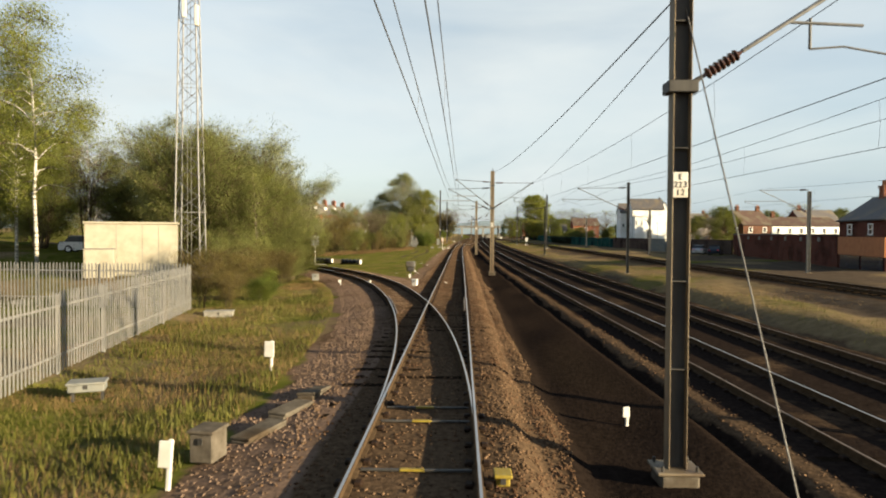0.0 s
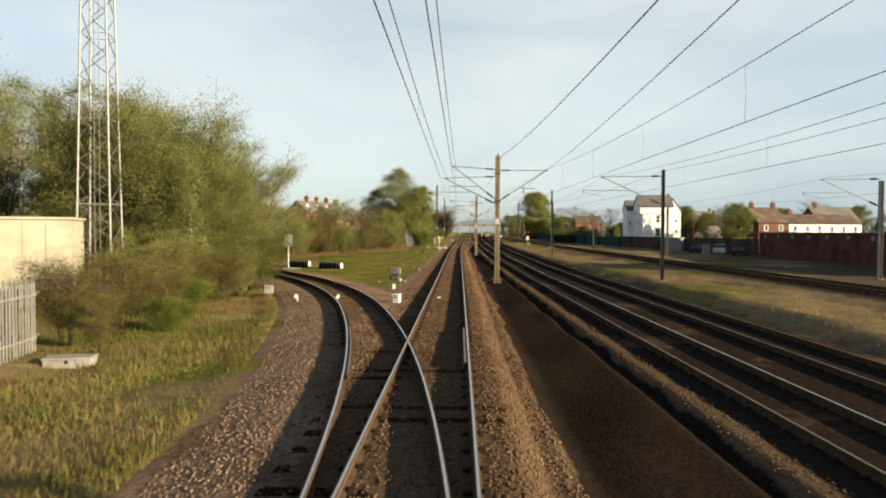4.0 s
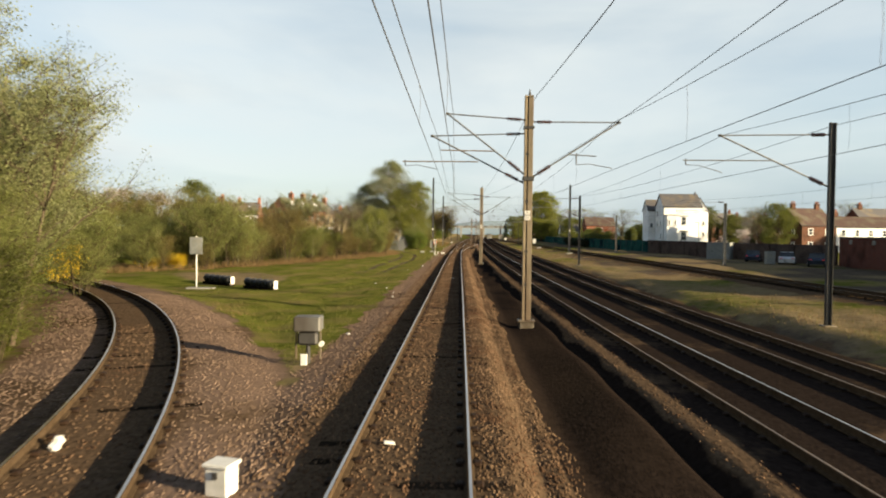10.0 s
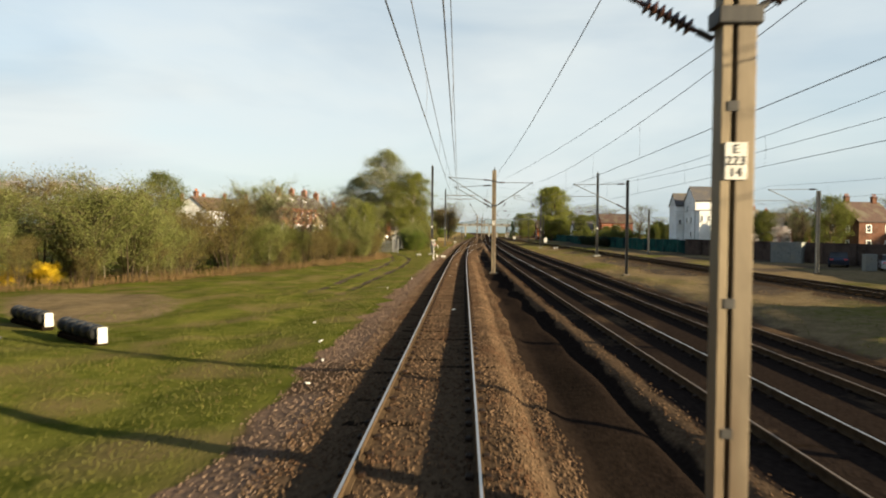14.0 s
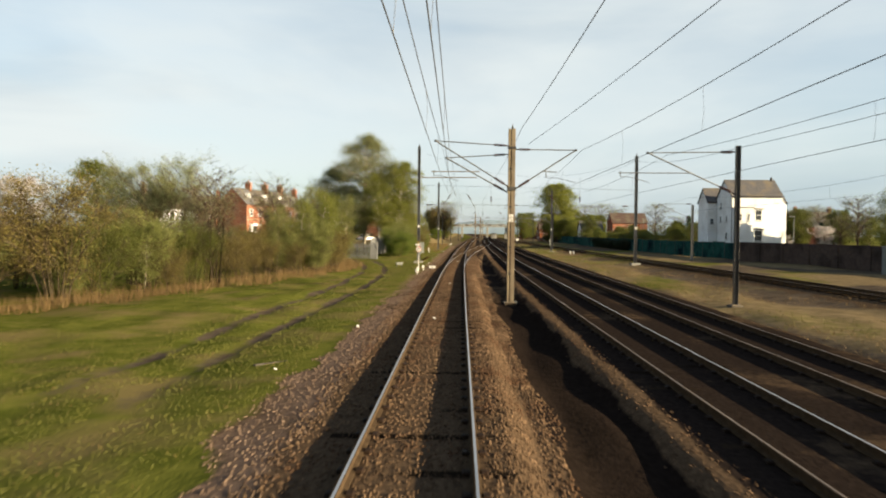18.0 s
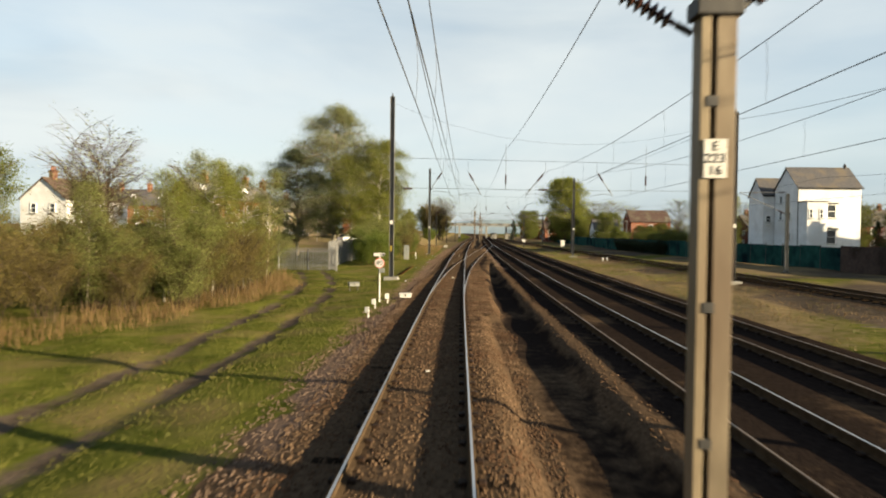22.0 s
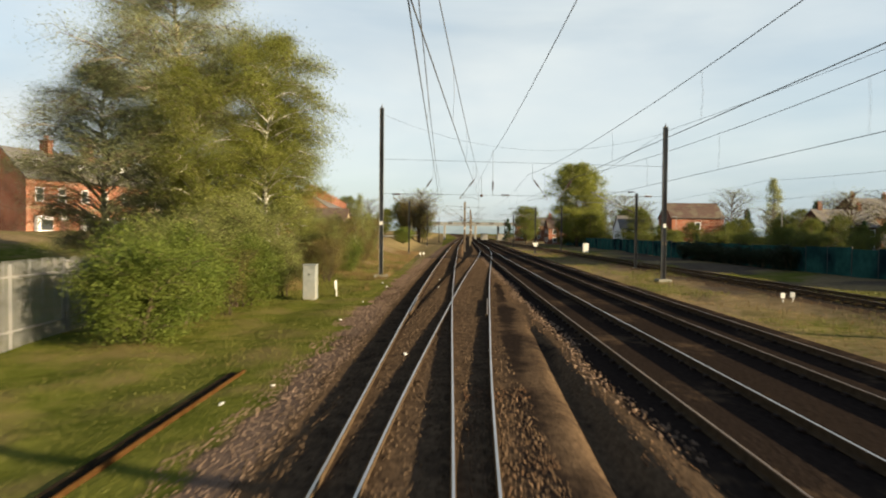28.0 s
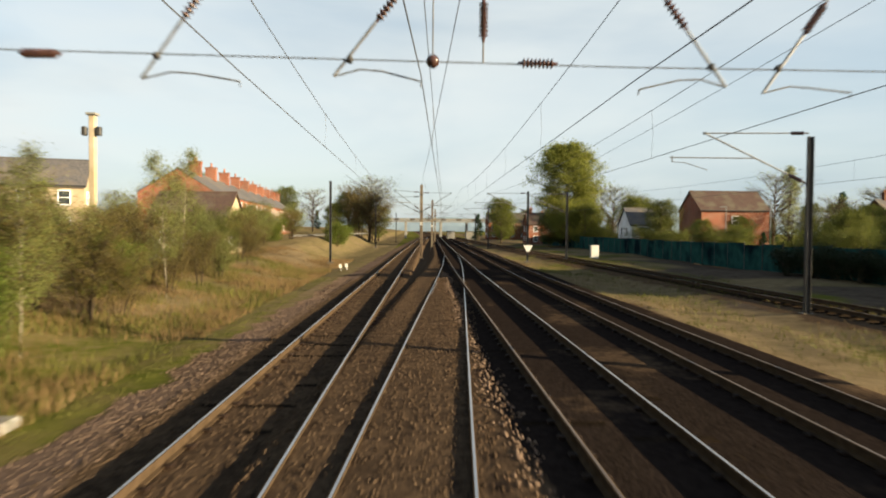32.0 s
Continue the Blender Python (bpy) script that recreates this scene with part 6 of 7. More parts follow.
def lattice_tower(x, y, h=25.0):
    """A tapering square lattice mast with aerials."""
    z = height(x, y)
    t = thing("lattice_tower", "tall grey steel lattice radio tower", "radio tower", pose(x, y, z, 0, 0, 8) @ Matrix.Scale(0.74, 4))

    def half(zz):
        return 1.0 - 0.45 * zz / h
    corners = [(-1, -1), (1, -1), (1, 1), (-1, 1)]
    for a, b in corners:
        part("leg", Shape().rod((a * half(0), b * half(0), -0.2), (a * half(h), b * half(h), h), 0.075, 0.055, n=6), TUBE, t)
    for face in range(4):
        (a, b), (c, d) = corners[face], corners[(face + 1) % 4]
        zz, flip = 0.0, False
        while zz < h - 1.0:
            z2 = zz + 1.25
            p, q = (a * half(zz), b * half(zz), zz), (c * half(z2), d * half(z2), z2)
            if flip:
                p, q = (c * half(zz), d * half(zz), zz), (a * half(z2), b * half(z2), z2)
            part("brace", Shape().rod(p, q, 0.032, n=4), TUBE, t)
            zz, flip = z2, not flip
            if round(zz / 1.25) % 4 == 0:
                part("strut", Shape().rod((a * half(zz), b * half(zz), zz), (c * half(zz), d * half(zz), zz), 0.022, n=4), PALISADE, t)
    part("ladder", Shape().rod((0.25, -0.6, 0.3), (0.2, -0.45, h), 0.02, n=4).rod((-0.05, -0.6, 0.3), (-0.05, -0.45, h), 0.02, n=4), PALISADE, t)
    for dx, zz, hh in ((0.75, 20.3, 1.6), (-0.2, 21.0, 1.8), (0.5, 23.6, 2.0)):
        part("aerial", Shape().box(dx, -0.8, zz, 0.34, 0.2, hh, bevel=0.05), WHITE, t, "white panel aerial")
    part("footing", Shape().box(0, 0, 0.0, 3.0, 3.0, 0.4, bevel=0.05), CONCRETE, t)


lattice_tower(-15.95, 41.2)


def car(x, y, rz, paint, label, estate=False):
    """A parked car: body, cabin, four windows, wheels, lamps."""
    c = thing("car", label, "car", pose(x, y, height(x, y), 0, 0, rz), group="parked cars")
    body = [(-2.1, 0.25), (2.1, 0.25), (2.15, 0.55), (2.05, 0.78), (1.1, 0.92), (-1.95, 0.95), (-2.12, 0.7)]
    part("body", Shape().prism(body, 1.7, lambda a, b, d: (a, d - 0.85, b)), paint, c)
    top = [(-1.75 if estate else -1.5, 0.93), (1.05, 0.91), (0.35, 1.42), (-1.2, 1.46)]
    part("cabin", Shape().prism(top, 1.46, lambda a, b, d: (a, d - 0.73, b)), GLASS, c, "dark glazed upper body")
    part("roof", Shape().box(-0.45, 0, 1.45, 1.7, 1.4, 0.05, bevel=0.015), paint, c)
    for a in (-1.3, 1.3):
        for s in (-0.78, 0.78):
            w = part("wheel", Shape().rod((a, s - 0.1, 0.32), (a, s + 0.1, 0.32), 0.32, n=16), TYRE, c)
            part("rim", Shape().rod((a, s - 0.112, 0.32), (a, s + 0.112, 0.32), 0.2, n=12), CAR_SILVER, w)
    for s in (-0.6, 0.6):
        part("headlight", Shape().box(2.1, s, 0.66, 0.1, 0.34, 0.14, bevel=0.03), WHITE, c)
        part("tail_light", Shape().box(-2.07, s, 0.74, 0.08, 0.3, 0.16, bevel=0.02), RED, c)


car(-33.0, 60.4, 10, CAR_SILVER, "silver estate car parked behind the cabin", True)
car(-35.5, 64.4, 10, CAR_DARK, "dark car parked in the yard")
car(-31.0, 223.0, 60, CAR_WHITE, "white car parked before the brick terrace")
car(-37.0, 213.0, 60, CAR_DARK, "dark car parked before the brick terrace")
car(-22.5, 228.0, 60, CAR_WHITE, "white car parked in the side street")
for x, y, paint in ((37.4, 117.5, CAR_DARK), (38.5, 111.0, CAR_SILVER), (39.0, 105.5, CAR_DARK), (40, 178, CAR_WHITE)):
    car(x, y, 62, paint, "car parked in the shade below the dark wall")


# ---- lineside equipment ----
def marker_post(x, y, h=0.62, w=0.2, label="short white marker post in the grass"):
    m = thing("marker_post", label, "marker post", pose(x, y, height(x, y), random.uniform(-4, 4), random.uniform(-4, 4), random.uniform(-15, 15)), group="marker posts")
    part("stake", Shape().box(0.04, 0.03, h * 0.5, 0.05, 0.05, h, bevel=0.008), WHITE, m)
    part("plate", Shape().box(0, -0.01, h * 0.72, w, 0.03, h * 0.52, bevel=0.008), WHITE, m, "white painted plate")


def trough_lid(x, y, rz, length=0.9):
    t = thing("cable_trough", "weathered concrete cable trough with its lid", "cable trough", pose(x, y, height(x, y) - 0.09, random.uniform(-5, 5), random.uniform(-6, 6), rz), group="cable troughs")
    part("trough", Shape().box(0, 0, 0.06, 0.30, length, 0.16, bevel=0.015), STAINED, t)
    part("lid", Shape().box(0, 0, 0.165, 0.34, length - 0.03, 0.05, bevel=0.012), STAINED, t)


def low_box(x, y, rz, w, d, h, legs, mat, label, name="lineside_box"):
    b = thing(name, label, "equipment box", pose(x, y, height(x, y), 0, 0, rz), group="lineside boxes")
    part("body", Shape().box(0, 0, legs + h / 2, w, d, h, bevel=0.015), mat, b)
    part("lid", Shape().box(0, 0, legs + h + 0.02, w + 0.05, d + 0.05, 0.045, bevel=0.012), mat, b)
    part("latch", Shape().box(0, -d / 2 - 0.012, legs + h * 0.75, 0.06, 0.02, 0.08), MAST_DARK, b)
    if legs:
        for s in (-1, 1):
            part("leg", Shape().box(s * (w / 2 - 0.06), 0, legs / 2, 0.05, 0.05, legs), MAST_DARK, b)


marker_post(-4.2, 16.85, 0.66, 0.22)
marker_post(-3.45, 10.0, 0.6, 0.16)
low_box(-7.02, 14.7, 20, 0.62, 0.4, 0.14, 0.22, GREY_BOX, "low grey metal box on a short leg in grass")
low_box(-3.3, 11.0, -8, 0.32, 0.40, 0.38, 0.04, STAINED, "grey weathered lineside box beside cable troughs")
for x, y, rz in ((-2.8, 13.3, -18), (-2.65, 14.4, -8), (-2.95, 12.1, -22)):
    trough_lid(x, y, rz)
low_box(-9.25, 27.6, 12, 1.05, 0.5, 0.22, 0.0, CONCRETE, "flat concrete chamber cover in rough grass")
marker_post(3.0, 14.5, 0.36, 0.13, "small pale post in dark ballast")
low_box(0.5, 10.1, 0, 0.16, 0.22, 0.1, 0.0, YELLOW, "yellow painted point fitting beside the rail")
for yy in (10.4, 12.5, 13.3):
    st = thing("point_stretcher", "yellow-marked stretcher bar between switch blades", "stretcher bar", pose(-0.53, yy, -0.14), group="stretcher bars")
    part("bar", Shape().box(0, 0, 0, 1.36, 0.05, 0.03, bevel=0.008), MAST_DARK, st)
    part("yellow_mark", Shape().box(-0.05, -0.002, 0.004, 0.3, 0.06, 0.03, bevel=0.006), YELLOW, st)


def ground_signal(x, y):
    """A ground signal with its hood, seen from behind, and its white foot."""
    z = height(x, y)
    g = thing("ground_signal", "grey ground position signal on a short post", "railway signal", pose(x, y, z))
    part("post", Shape().rod((0, 0, 0), (0, 0, 0.5), 0.05), MAST_DARK, g)
    part("head", Shape().box(0, 0, 0.58, 0.46, 0.26, 0.30, bevel=0.05), MAST_DARK, g)
    part("hood", Shape().box(0, 0.02, 0.92, 0.6, 0.46, 0.34, bevel=0.03), MAST_GREY, g, "pale grey box on the signal head")
    part("bracket", Shape().box(-0.28, 0, 0.46, 0.03, 0.05, 0.7).box(0.28, 0, 0.46, 0.03, 0.05, 0.7), MAST, g)
    part("white_foot", Shape().box(-0.05, -0.22, 0.12, 0.15, 0.05, 0.26, bevel=0.01), WHITE, g)
    part("lamp", Shape().rod((0.3, -0.05, 0.45), (0.3, 0.08, 0.45), 0.06), WHITE, g)


ground_signal(-3.37, 47.0)
low_box(-2.55, 39.2, -15, 0.28, 0.24, 0.33, 0.0, WHITE, "white painted box on pale ballast", "white_box")
low_box(-13.45, 47.7, 0, 0.68, 0.45, 1.1, 0.85, GREY_BOX, "grey equipment cabinet on a tall leg among birches", "equipment_cabinet")
low_box(-8.95, 43.1, 10, 0.40, 0.30, 0.36, 0.1, GREY_BOX, "small pale box at the foot of the trees", "white_box")
marker_post(-6.85, 39.9, 0.3, 0.16)
marker_post(-13.1, 48.7, 0.5, 0.2)
marker_post(-14.2, 48.1, 0.5, 0.2)


def speed_board(x, y):
    """A square board on a white post, seen from its back."""
    z = height(x, y)
    b = thing("lineside_sign", "blank rectangular board on a white post beside the branch", "sign", pose(x, y, z))
    part("post", Shape().rod((0, 0, -0.1), (0, 0, 2.95), 0.045), WHITE, b)
    part("board", Shape().box(0, -0.06, 2.4, 0.72, 0.02, 0.95, bevel=0.006), GREY_BOX, b)
    part("rail", Shape().box(0, -0.04, 2.7, 0.7, 0.03, 0.04).box(0, -0.04, 2.1, 0.7, 0.03, 0.04), GREY_BOX, b)
    part("foot_slab", Shape().box(0.3, -0.1, 0.04, 1.5, 0.6, 0.1, bevel=0.02), CONCRETE, b)


speed_board(-14.6, 68.6)


def buffer_beam(x, y, rz, n=5):
    """A low row of black rubber drums on a sleeper with a white end."""
    z = height(x, y)
    b = thing("drum_barrier", "low barrier of black drums with a white end plate", "barrier", pose(x, y, z, 0, 0, rz), group="drum barriers")
    part("beam", Shape().box(0, 0, 0.08, 0.34, 2.9, 0.16, bevel=0.02), TIMBER, b)
    for i in range(n):
        part("drum", Shape().turned((-0.0, -1.35 + i * 0.58, 0.38), (0.0, -0.95 + i * 0.58, 0.38), [(0, 0.06), (0.12, 0.2), (0.3, 0.24), (0.7, 0.24), (0.88, 0.2), (1, 0.06)], n=12), BLACK, b, smooth=True)
    part("end_plate", Shape().box(0.02, -1.46, 0.34, 0.26, 0.05, 0.44, bevel=0.03), WHITE, b, "white painted end plate")


buffer_beam(-14.4, 71.4, 52)
buffer_beam(-11.0, 68.5, 50)


def speed_sign(x, y):
    """The round 40 board with an arrow plate above, on a white post."""
    z = height(x, y)
    s = thing("speed_sign", "round white speed sign 40 with red rim under an arrow plate", "sign", pose(x, y, z))
    part("post", Shape().rod((0, 0, -0.1), (0, 0, 2.12), 0.035), WHITE, s)
    disc = part("red_rim", Shape().turned((0, -0.045, 1.67), (0, -0.065, 1.67), [(0, 0.208), (1, 0.208)], n=28), RED, s)
    part("white_face", Shape().turned((0, -0.066, 1.67), (0, -0.072, 1.67), [(0, 0.19), (1, 0.19)], n=28), WHITE, disc)
    plate = part("arrow_plate", Shape().box(-0.02, -0.05, 2.03, 0.46, 0.02, 0.13, bevel=0.006), WHITE, s, "white plate with a black arrow")
    part("arrow", Shape().prism([(0.02, -0.018), (0.13, -0.018), (0.13, -0.06), (0.24, 0.0), (0.13, 0.06), (0.13, 0.018), (0.02, 0.018)], 0.006, lambda a, b, c: (a, -0.062 - c, 2.03 + b)), BLACK, plate)
    txt = bpy.data.curves.new("numerals", "FONT")
    txt.body, txt.size, txt.align_x, txt.align_y, txt.extrude = "40", 0.29, "CENTER", "CENTER", 0.003
    ob = new("numerals", txt)
    dg = bpy.context.evaluated_depsgraph_get()
    me = bpy.data.meshes.new_from_object(ob.evaluated_get(dg))
    bpy.data.objects.remove(ob)
    me.materials.clear()
    me.materials.append(BLACK)
    num = new("numerals", me)
    num.parent = disc
    num.matrix_basis = pose(0, -0.078, 1.67, 90, 0, 0)
    part("small_plate", Shape().box(0.1, -0.02, 1.36, 0.22, 0.1, 0.2, bevel=0.01), GREY_BOX, s)


speed_sign(-3.35, 122.8)
marker_post(-3.14, 117.4, 0.4, 0.16)
marker_post(-3.25, 120.2, 0.4, 0.16)
marker_post(-2.95, 122.0, 0.42, 0.16)
low_box(-2.3, 123.6, 5, 0.5, 0.36, 0.14, 0.02, WHITE, "low white box beside the rail", "white_box")
low_box(-5.5, 129.5, 20, 0.55, 0.4, 0.16, 0.25, GREY_BOX, "grey box in the grass by the lane", "white_box")
low_box(-5.78, 168.55, 4, 0.56, 1.08, 1.58, 0.0, GREY_BOX, "tall grey lineside cabinet with a sloped lid", "equipment_cabinet")
marker_post(-4.83, 169.9, 0.78, 0.09, "thin pale post in the grass")
scrap = thing("scrap_rail", "rusty length of scrap rail lying in grass", "scrap rail", pose(-3.95, 146.3, -0.32, 0, 0, -0.5), group="scrap")
part("rail_length", Shape().box(0, 0, 0, 0.07, 11.6, 0.14, bevel=0.02), RUST, scrap)
part("timber", Shape().box(-0.2, 0.1, -0.03, 0.2, 11.2, 0.1, bevel=0.02), TIMBER, scrap)
plank = thing("plank", "pale weathered plank lying in the grass", "plank", pose(-4.3, 85.7, -0.33, 0, 0, -50), group="scrap")
part("board", Shape().box(0, 0, 0, 0.12, 1.0, 0.05, bevel=0.01), STAINED, plank)
plank = thing("plank", "pale weathered plank lying on dry ground", "plank", pose(15.3, 117.8, height(15.3, 117.8) + 0.03, 0, 0, 78), group="scrap")
part("board", Shape().box(0, 0, 0, 0.2, 2.6, 0.06, bevel=0.012), STAINED, plank)
low_box(24.3, 250.5, 0, 0.9, 0.6, 1.5, 0.0, WHITE, "white lineside cabinet beside the goods line", "equipment_cabinet")
for x in (16.0, 16.45):
    marker_post(x, 168.5, 0.45, 0.2)
marker_post(-2.2, 222.0, 0.5, 0.2)
marker_post(-2.6, 221.5, 0.5, 0.2)
sw = thing("signal_plate", "white bracket plates on a mast by the goods line", "sign", pose(14.0, 237.2, 1.0))
part("plate", Shape().prism([(-0.45, 0.3), (0.45, 0.3), (0.15, -0.3), (-0.15, -0.3)], 0.03, lambda a, b, c: (a, -c, b)), WHITE, sw)
litter = random.Random(8)
for i in range(26):
    y = litter.uniform(40, 180)
    x = float(main_1(y)) - litter.choice((litter.uniform(2.2, 4.5), litter.uniform(-0.4, 0.4), litter.uniform(2.6, 3.6)))
    ob = thing("litter", "scrap of pale litter lying beside the track", "litter", pose(x, y, height(x, y) + 0.03, litter.uniform(-20, 20), litter.uniform(-20, 20), litter.uniform(0, 360)), group="litter")
    part("scrap", Shape().box(0, 0, 0, litter.uniform(0.06, 0.16), litter.uniform(0.05, 0.1), 0.03, bevel=0.01), WHITE, ob)
bag = thing("litter", "white crumpled bag between the branch rails", "litter", pose(-5.25, 40.5, height(-5.25, 40.5) + 0.08, 10, 20, 40), group="litter")
part("bag", Shape().turned((0, 0, -0.1), (0.05, 0.02, 0.12), [(0, 0.04), (0.2, 0.085), (0.5, 0.07), (0.8, 0.08), (1, 0.02)], n=7), WHITE, bag)


# ---- houses ----
BRICK_VILLA = brickwork("weathered brown-red brick", (0.085, 0.040, 0.027), (0.135, 0.066, 0.042), (0.10, 0.08, 0.065))

def window(parent, x, y, z, w, h, face, bars=1, name="window"):
    """A window on a wall: frame, pane, sill; face: 0 front (-y), 1 east (+x), 2 back, 3 west."""
    wx = {0: (1, 0), 1: (0, 1), 2: (-1, 0), 3: (0, -1)}[face]
    out = {0: (0, -1), 1: (1, 0), 2: (0, 1), 3: (-1, 0)}[face]

    def B(s, a, b, dist, sw, sh, depth):
        s.box(x + wx[0] * a + out[0] * dist, y + wx[1] * a + out[1] * dist, z + b, sw if wx[0] else depth, depth if wx[0] else sw, sh)
    f, t = Shape(), 0.09
    B(f, -w / 2 + t / 2, 0, 0.03, t, h, 0.09)
    B(f, w / 2 - t / 2, 0, 0.03, t, h, 0.09)
    B(f, 0, h / 2 - t / 2, 0.03, w - 2 * t, t, 0.09)
    B(f, 0, -h / 2 + t / 2, 0.03, w - 2 * t, t, 0.09)
    for k in range(bars):
        B(f, 0, -h / 2 + h * (k + 1) / (bars + 1), 0.03, w - 2 * t, 0.06, 0.08)
    fr = part(name, f, FRAME, parent)
    p = Shape()
    B(p, 0, 0, 0.012, w - t, h - t, 0.03)
    part("pane", p, GLASS, fr)
    s = Shape()
    B(s, 0, -h / 2 - 0.05, 0.08, w + 0.16, 0.09, 0.18)
    part("sill", s, CONCRETE, fr)
    return fr


def gabled(m, w, d, eaves, ridge, wall_mat, roof_mat, z0=0.0, y0=0.0, x0=0.0, over=0.22, along="x", parent=None):
    """Walls with gables and a two-sided roof, ridge along x or y; x0, y0: the front-left corner."""
    if along == "x":
        out = [(y0, z0), (y0 + d, z0), (y0 + d, eaves), (y0 + d / 2, ridge), (y0, eaves)]
        part("outer_wall", Shape().prism(out, w, lambda a, b, c: (x0 + c, a, b)), wall_mat, parent)
        for s in (0, 1):
            ya, yb = (y0 - over, y0 + d / 2) if s == 0 else (y0 + d + over, y0 + d / 2)
            drop = (ridge - eaves) / (d / 2) * over
            za, zb = eaves - drop + 0.03, ridge + 0.03
            part("roof_slope", Shape().add([(x0 - over, ya, za), (x0 + w + over, ya, za), (x0 + w + over, yb, zb), (x0 - over, yb, zb), (x0 - over, ya, za + 0.11), (x0 + w + over, ya, za + 0.11), (x0 + w + over, yb, zb + 0.11), (x0 - over, yb, zb + 0.11)], [(3, 2, 1, 0), (4, 5, 6, 7), (0, 1, 5, 4), (1, 2, 6, 5), (2, 3, 7, 6), (3, 0, 4, 7)]), roof_mat, parent)
        part("ridge_tiles", Shape().tube([(x0 - over, y0 + d / 2, ridge + 0.12), (x0 + w + over, y0 + d / 2, ridge + 0.12)], 0.1, n=6), roof_mat, parent)
        part("gutter", Shape().tube([(x0 - over, y0 - over - 0.05, eaves - 0.02), (x0 + w + over, y0 - over - 0.05, eaves - 0.02)], 0.06, n=6), BLACK, parent)
    else:
        out = [(x0, z0), (x0 + w, z0), (x0 + w, eaves), (x0 + w / 2, ridge), (x0, eaves)]
        part("outer_wall", Shape().prism(out, d, lambda a, b, c: (a, y0 + c, b)), wall_mat, parent)
        for s in (0, 1):
            xa, xb = (x0 - over, x0 + w / 2) if s == 0 else (x0 + w + over, x0 + w / 2)
            drop = (ridge - eaves) / (w / 2) * over
            za, zb = eaves - drop + 0.03, ridge + 0.03
            part("roof_slope", Shape().add([(xa, y0 - over, za), (xa, y0 + d + over, za), (xb, y0 + d + over, zb), (xb, y0 - over, zb), (xa, y0 - over, za + 0.11), (xa, y0 + d + over, za + 0.11), (xb, y0 + d + over, zb + 0.11), (xb, y0 - over, zb + 0.11)], [(3, 2, 1, 0), (4, 5, 6, 7), (0, 1, 5, 4), (1, 2, 6, 5), (2, 3, 7, 6), (3, 0, 4, 7)]), roof_mat, parent)
        part("ridge_tiles", Shape().tube([(x0 + w / 2, y0 - over, ridge + 0.12), (x0 + w / 2, y0 + d + over, ridge + 0.12)], 0.1, n=6), roof_mat, parent)


def chimney(parent, x, y, z0, z1, w=0.95, d=0.55, pots=4, mat=None):
    mat = mat or BRICK_RED
    c = part("chimney", Shape().box(x, y, (z0 + z1) / 2, w, d, z1 - z0).box(x, y, z1 - 0.12, w + 0.12, d + 0.12, 0.12).box(x, y, z1 + 0.04, w + 0.2, d + 0.2, 0.08), mat, parent, "brick chimney stack")
    for k in range(pots):
        px = x - w / 2 + (k + 0.5) * w / pots
        part("chimney_pot", Shape().turned((px, y, z1 + 0.08), (px, y, z1 + 0.6), [(0, 0.11), (0.15, 0.1), (0.75, 0.085), (0.85, 0.11), (1, 0.11)], n=8), POT, c)


def white_house():
    h = thing("white_house", "tall white rendered house with grey slate roofs", "house", pose(47.8, 189.5, -0.4, 0, 0, 0))
    gabled(h, 8.7, 7.0, 9.9, 12.9, RENDER_WHITE, SLATE, parent=h)
    gabled(h, 4.4, 5.0, 9.2, 11.8, RENDER_WHITE, SLATE, x0=-1.6, y0=7.2, parent=h)
    gabled(h, 4.2, 8.0, 9.2, 12.3, RENDER_WHITE, SLATE, x0=8.9, y0=7.6, along="y", parent=h)
    part("bay", Shape().box(1.35, -1.2, 3.9, 2.7, 2.5, 7.8), RENDER_WHITE, h, "two-storey white bay")
    part("bay_roof", Shape().box(1.35, -1.2, 7.86, 2.95, 2.75, 0.14, bevel=0.02), SLATE, h)
    for x, z, w, hh in ((4.6, 6.6, 1.25, 1.9), (4.6, 3.0, 1.4, 2.0)):
        window(h, x, 0, z, w, hh, 0)
        part("hood_mould", Shape().box(x, -0.12, z + hh / 2 + 0.16, w + 0.5, 0.24, 0.16), BLACK, h)
    for x, z, w, hh in ((0.5, 6.2, 0.55, 1.3), (1.9, 6.2, 0.5, 1.3)):
        window(h, x, -2.45, z, w, hh, 0)
    for yy, z in ((2.4, 6.0), (5.0, 6.0), (5.0, 8.4), (2.4, 3.0)):
        window(h, 0, yy, z, 0.9, 1.2, 3)
    window(h, -0.85, 7.2, 5.6, 0.8, 1.1, 0)
    for z in (3.6, 6.3):
        for k in range(3):
            window(h, 9.7 + k * 1.1, 7.6, z, 0.6, 1.0, 0, bars=0)
    part("drainpipe", Shape().rod((-0.1, -0.08, 0), (-0.1, -0.08, 10.2), 0.06), GREY_BOX, h)
    part("lamp", Shape().box(-0.9, 7.1, 4.6, 0.6, 0.14, 0.12), WHITE, h)
    part("ridge_vent", Shape().turned((8.3, 3.5, 12.8), (8.3, 3.5, 13.7), [(0, 0.22), (0.5, 0.2), (0.6, 0.26), (1, 0.02)], n=8), SLATE, h, "small grey ridge ventilator")


white_house()


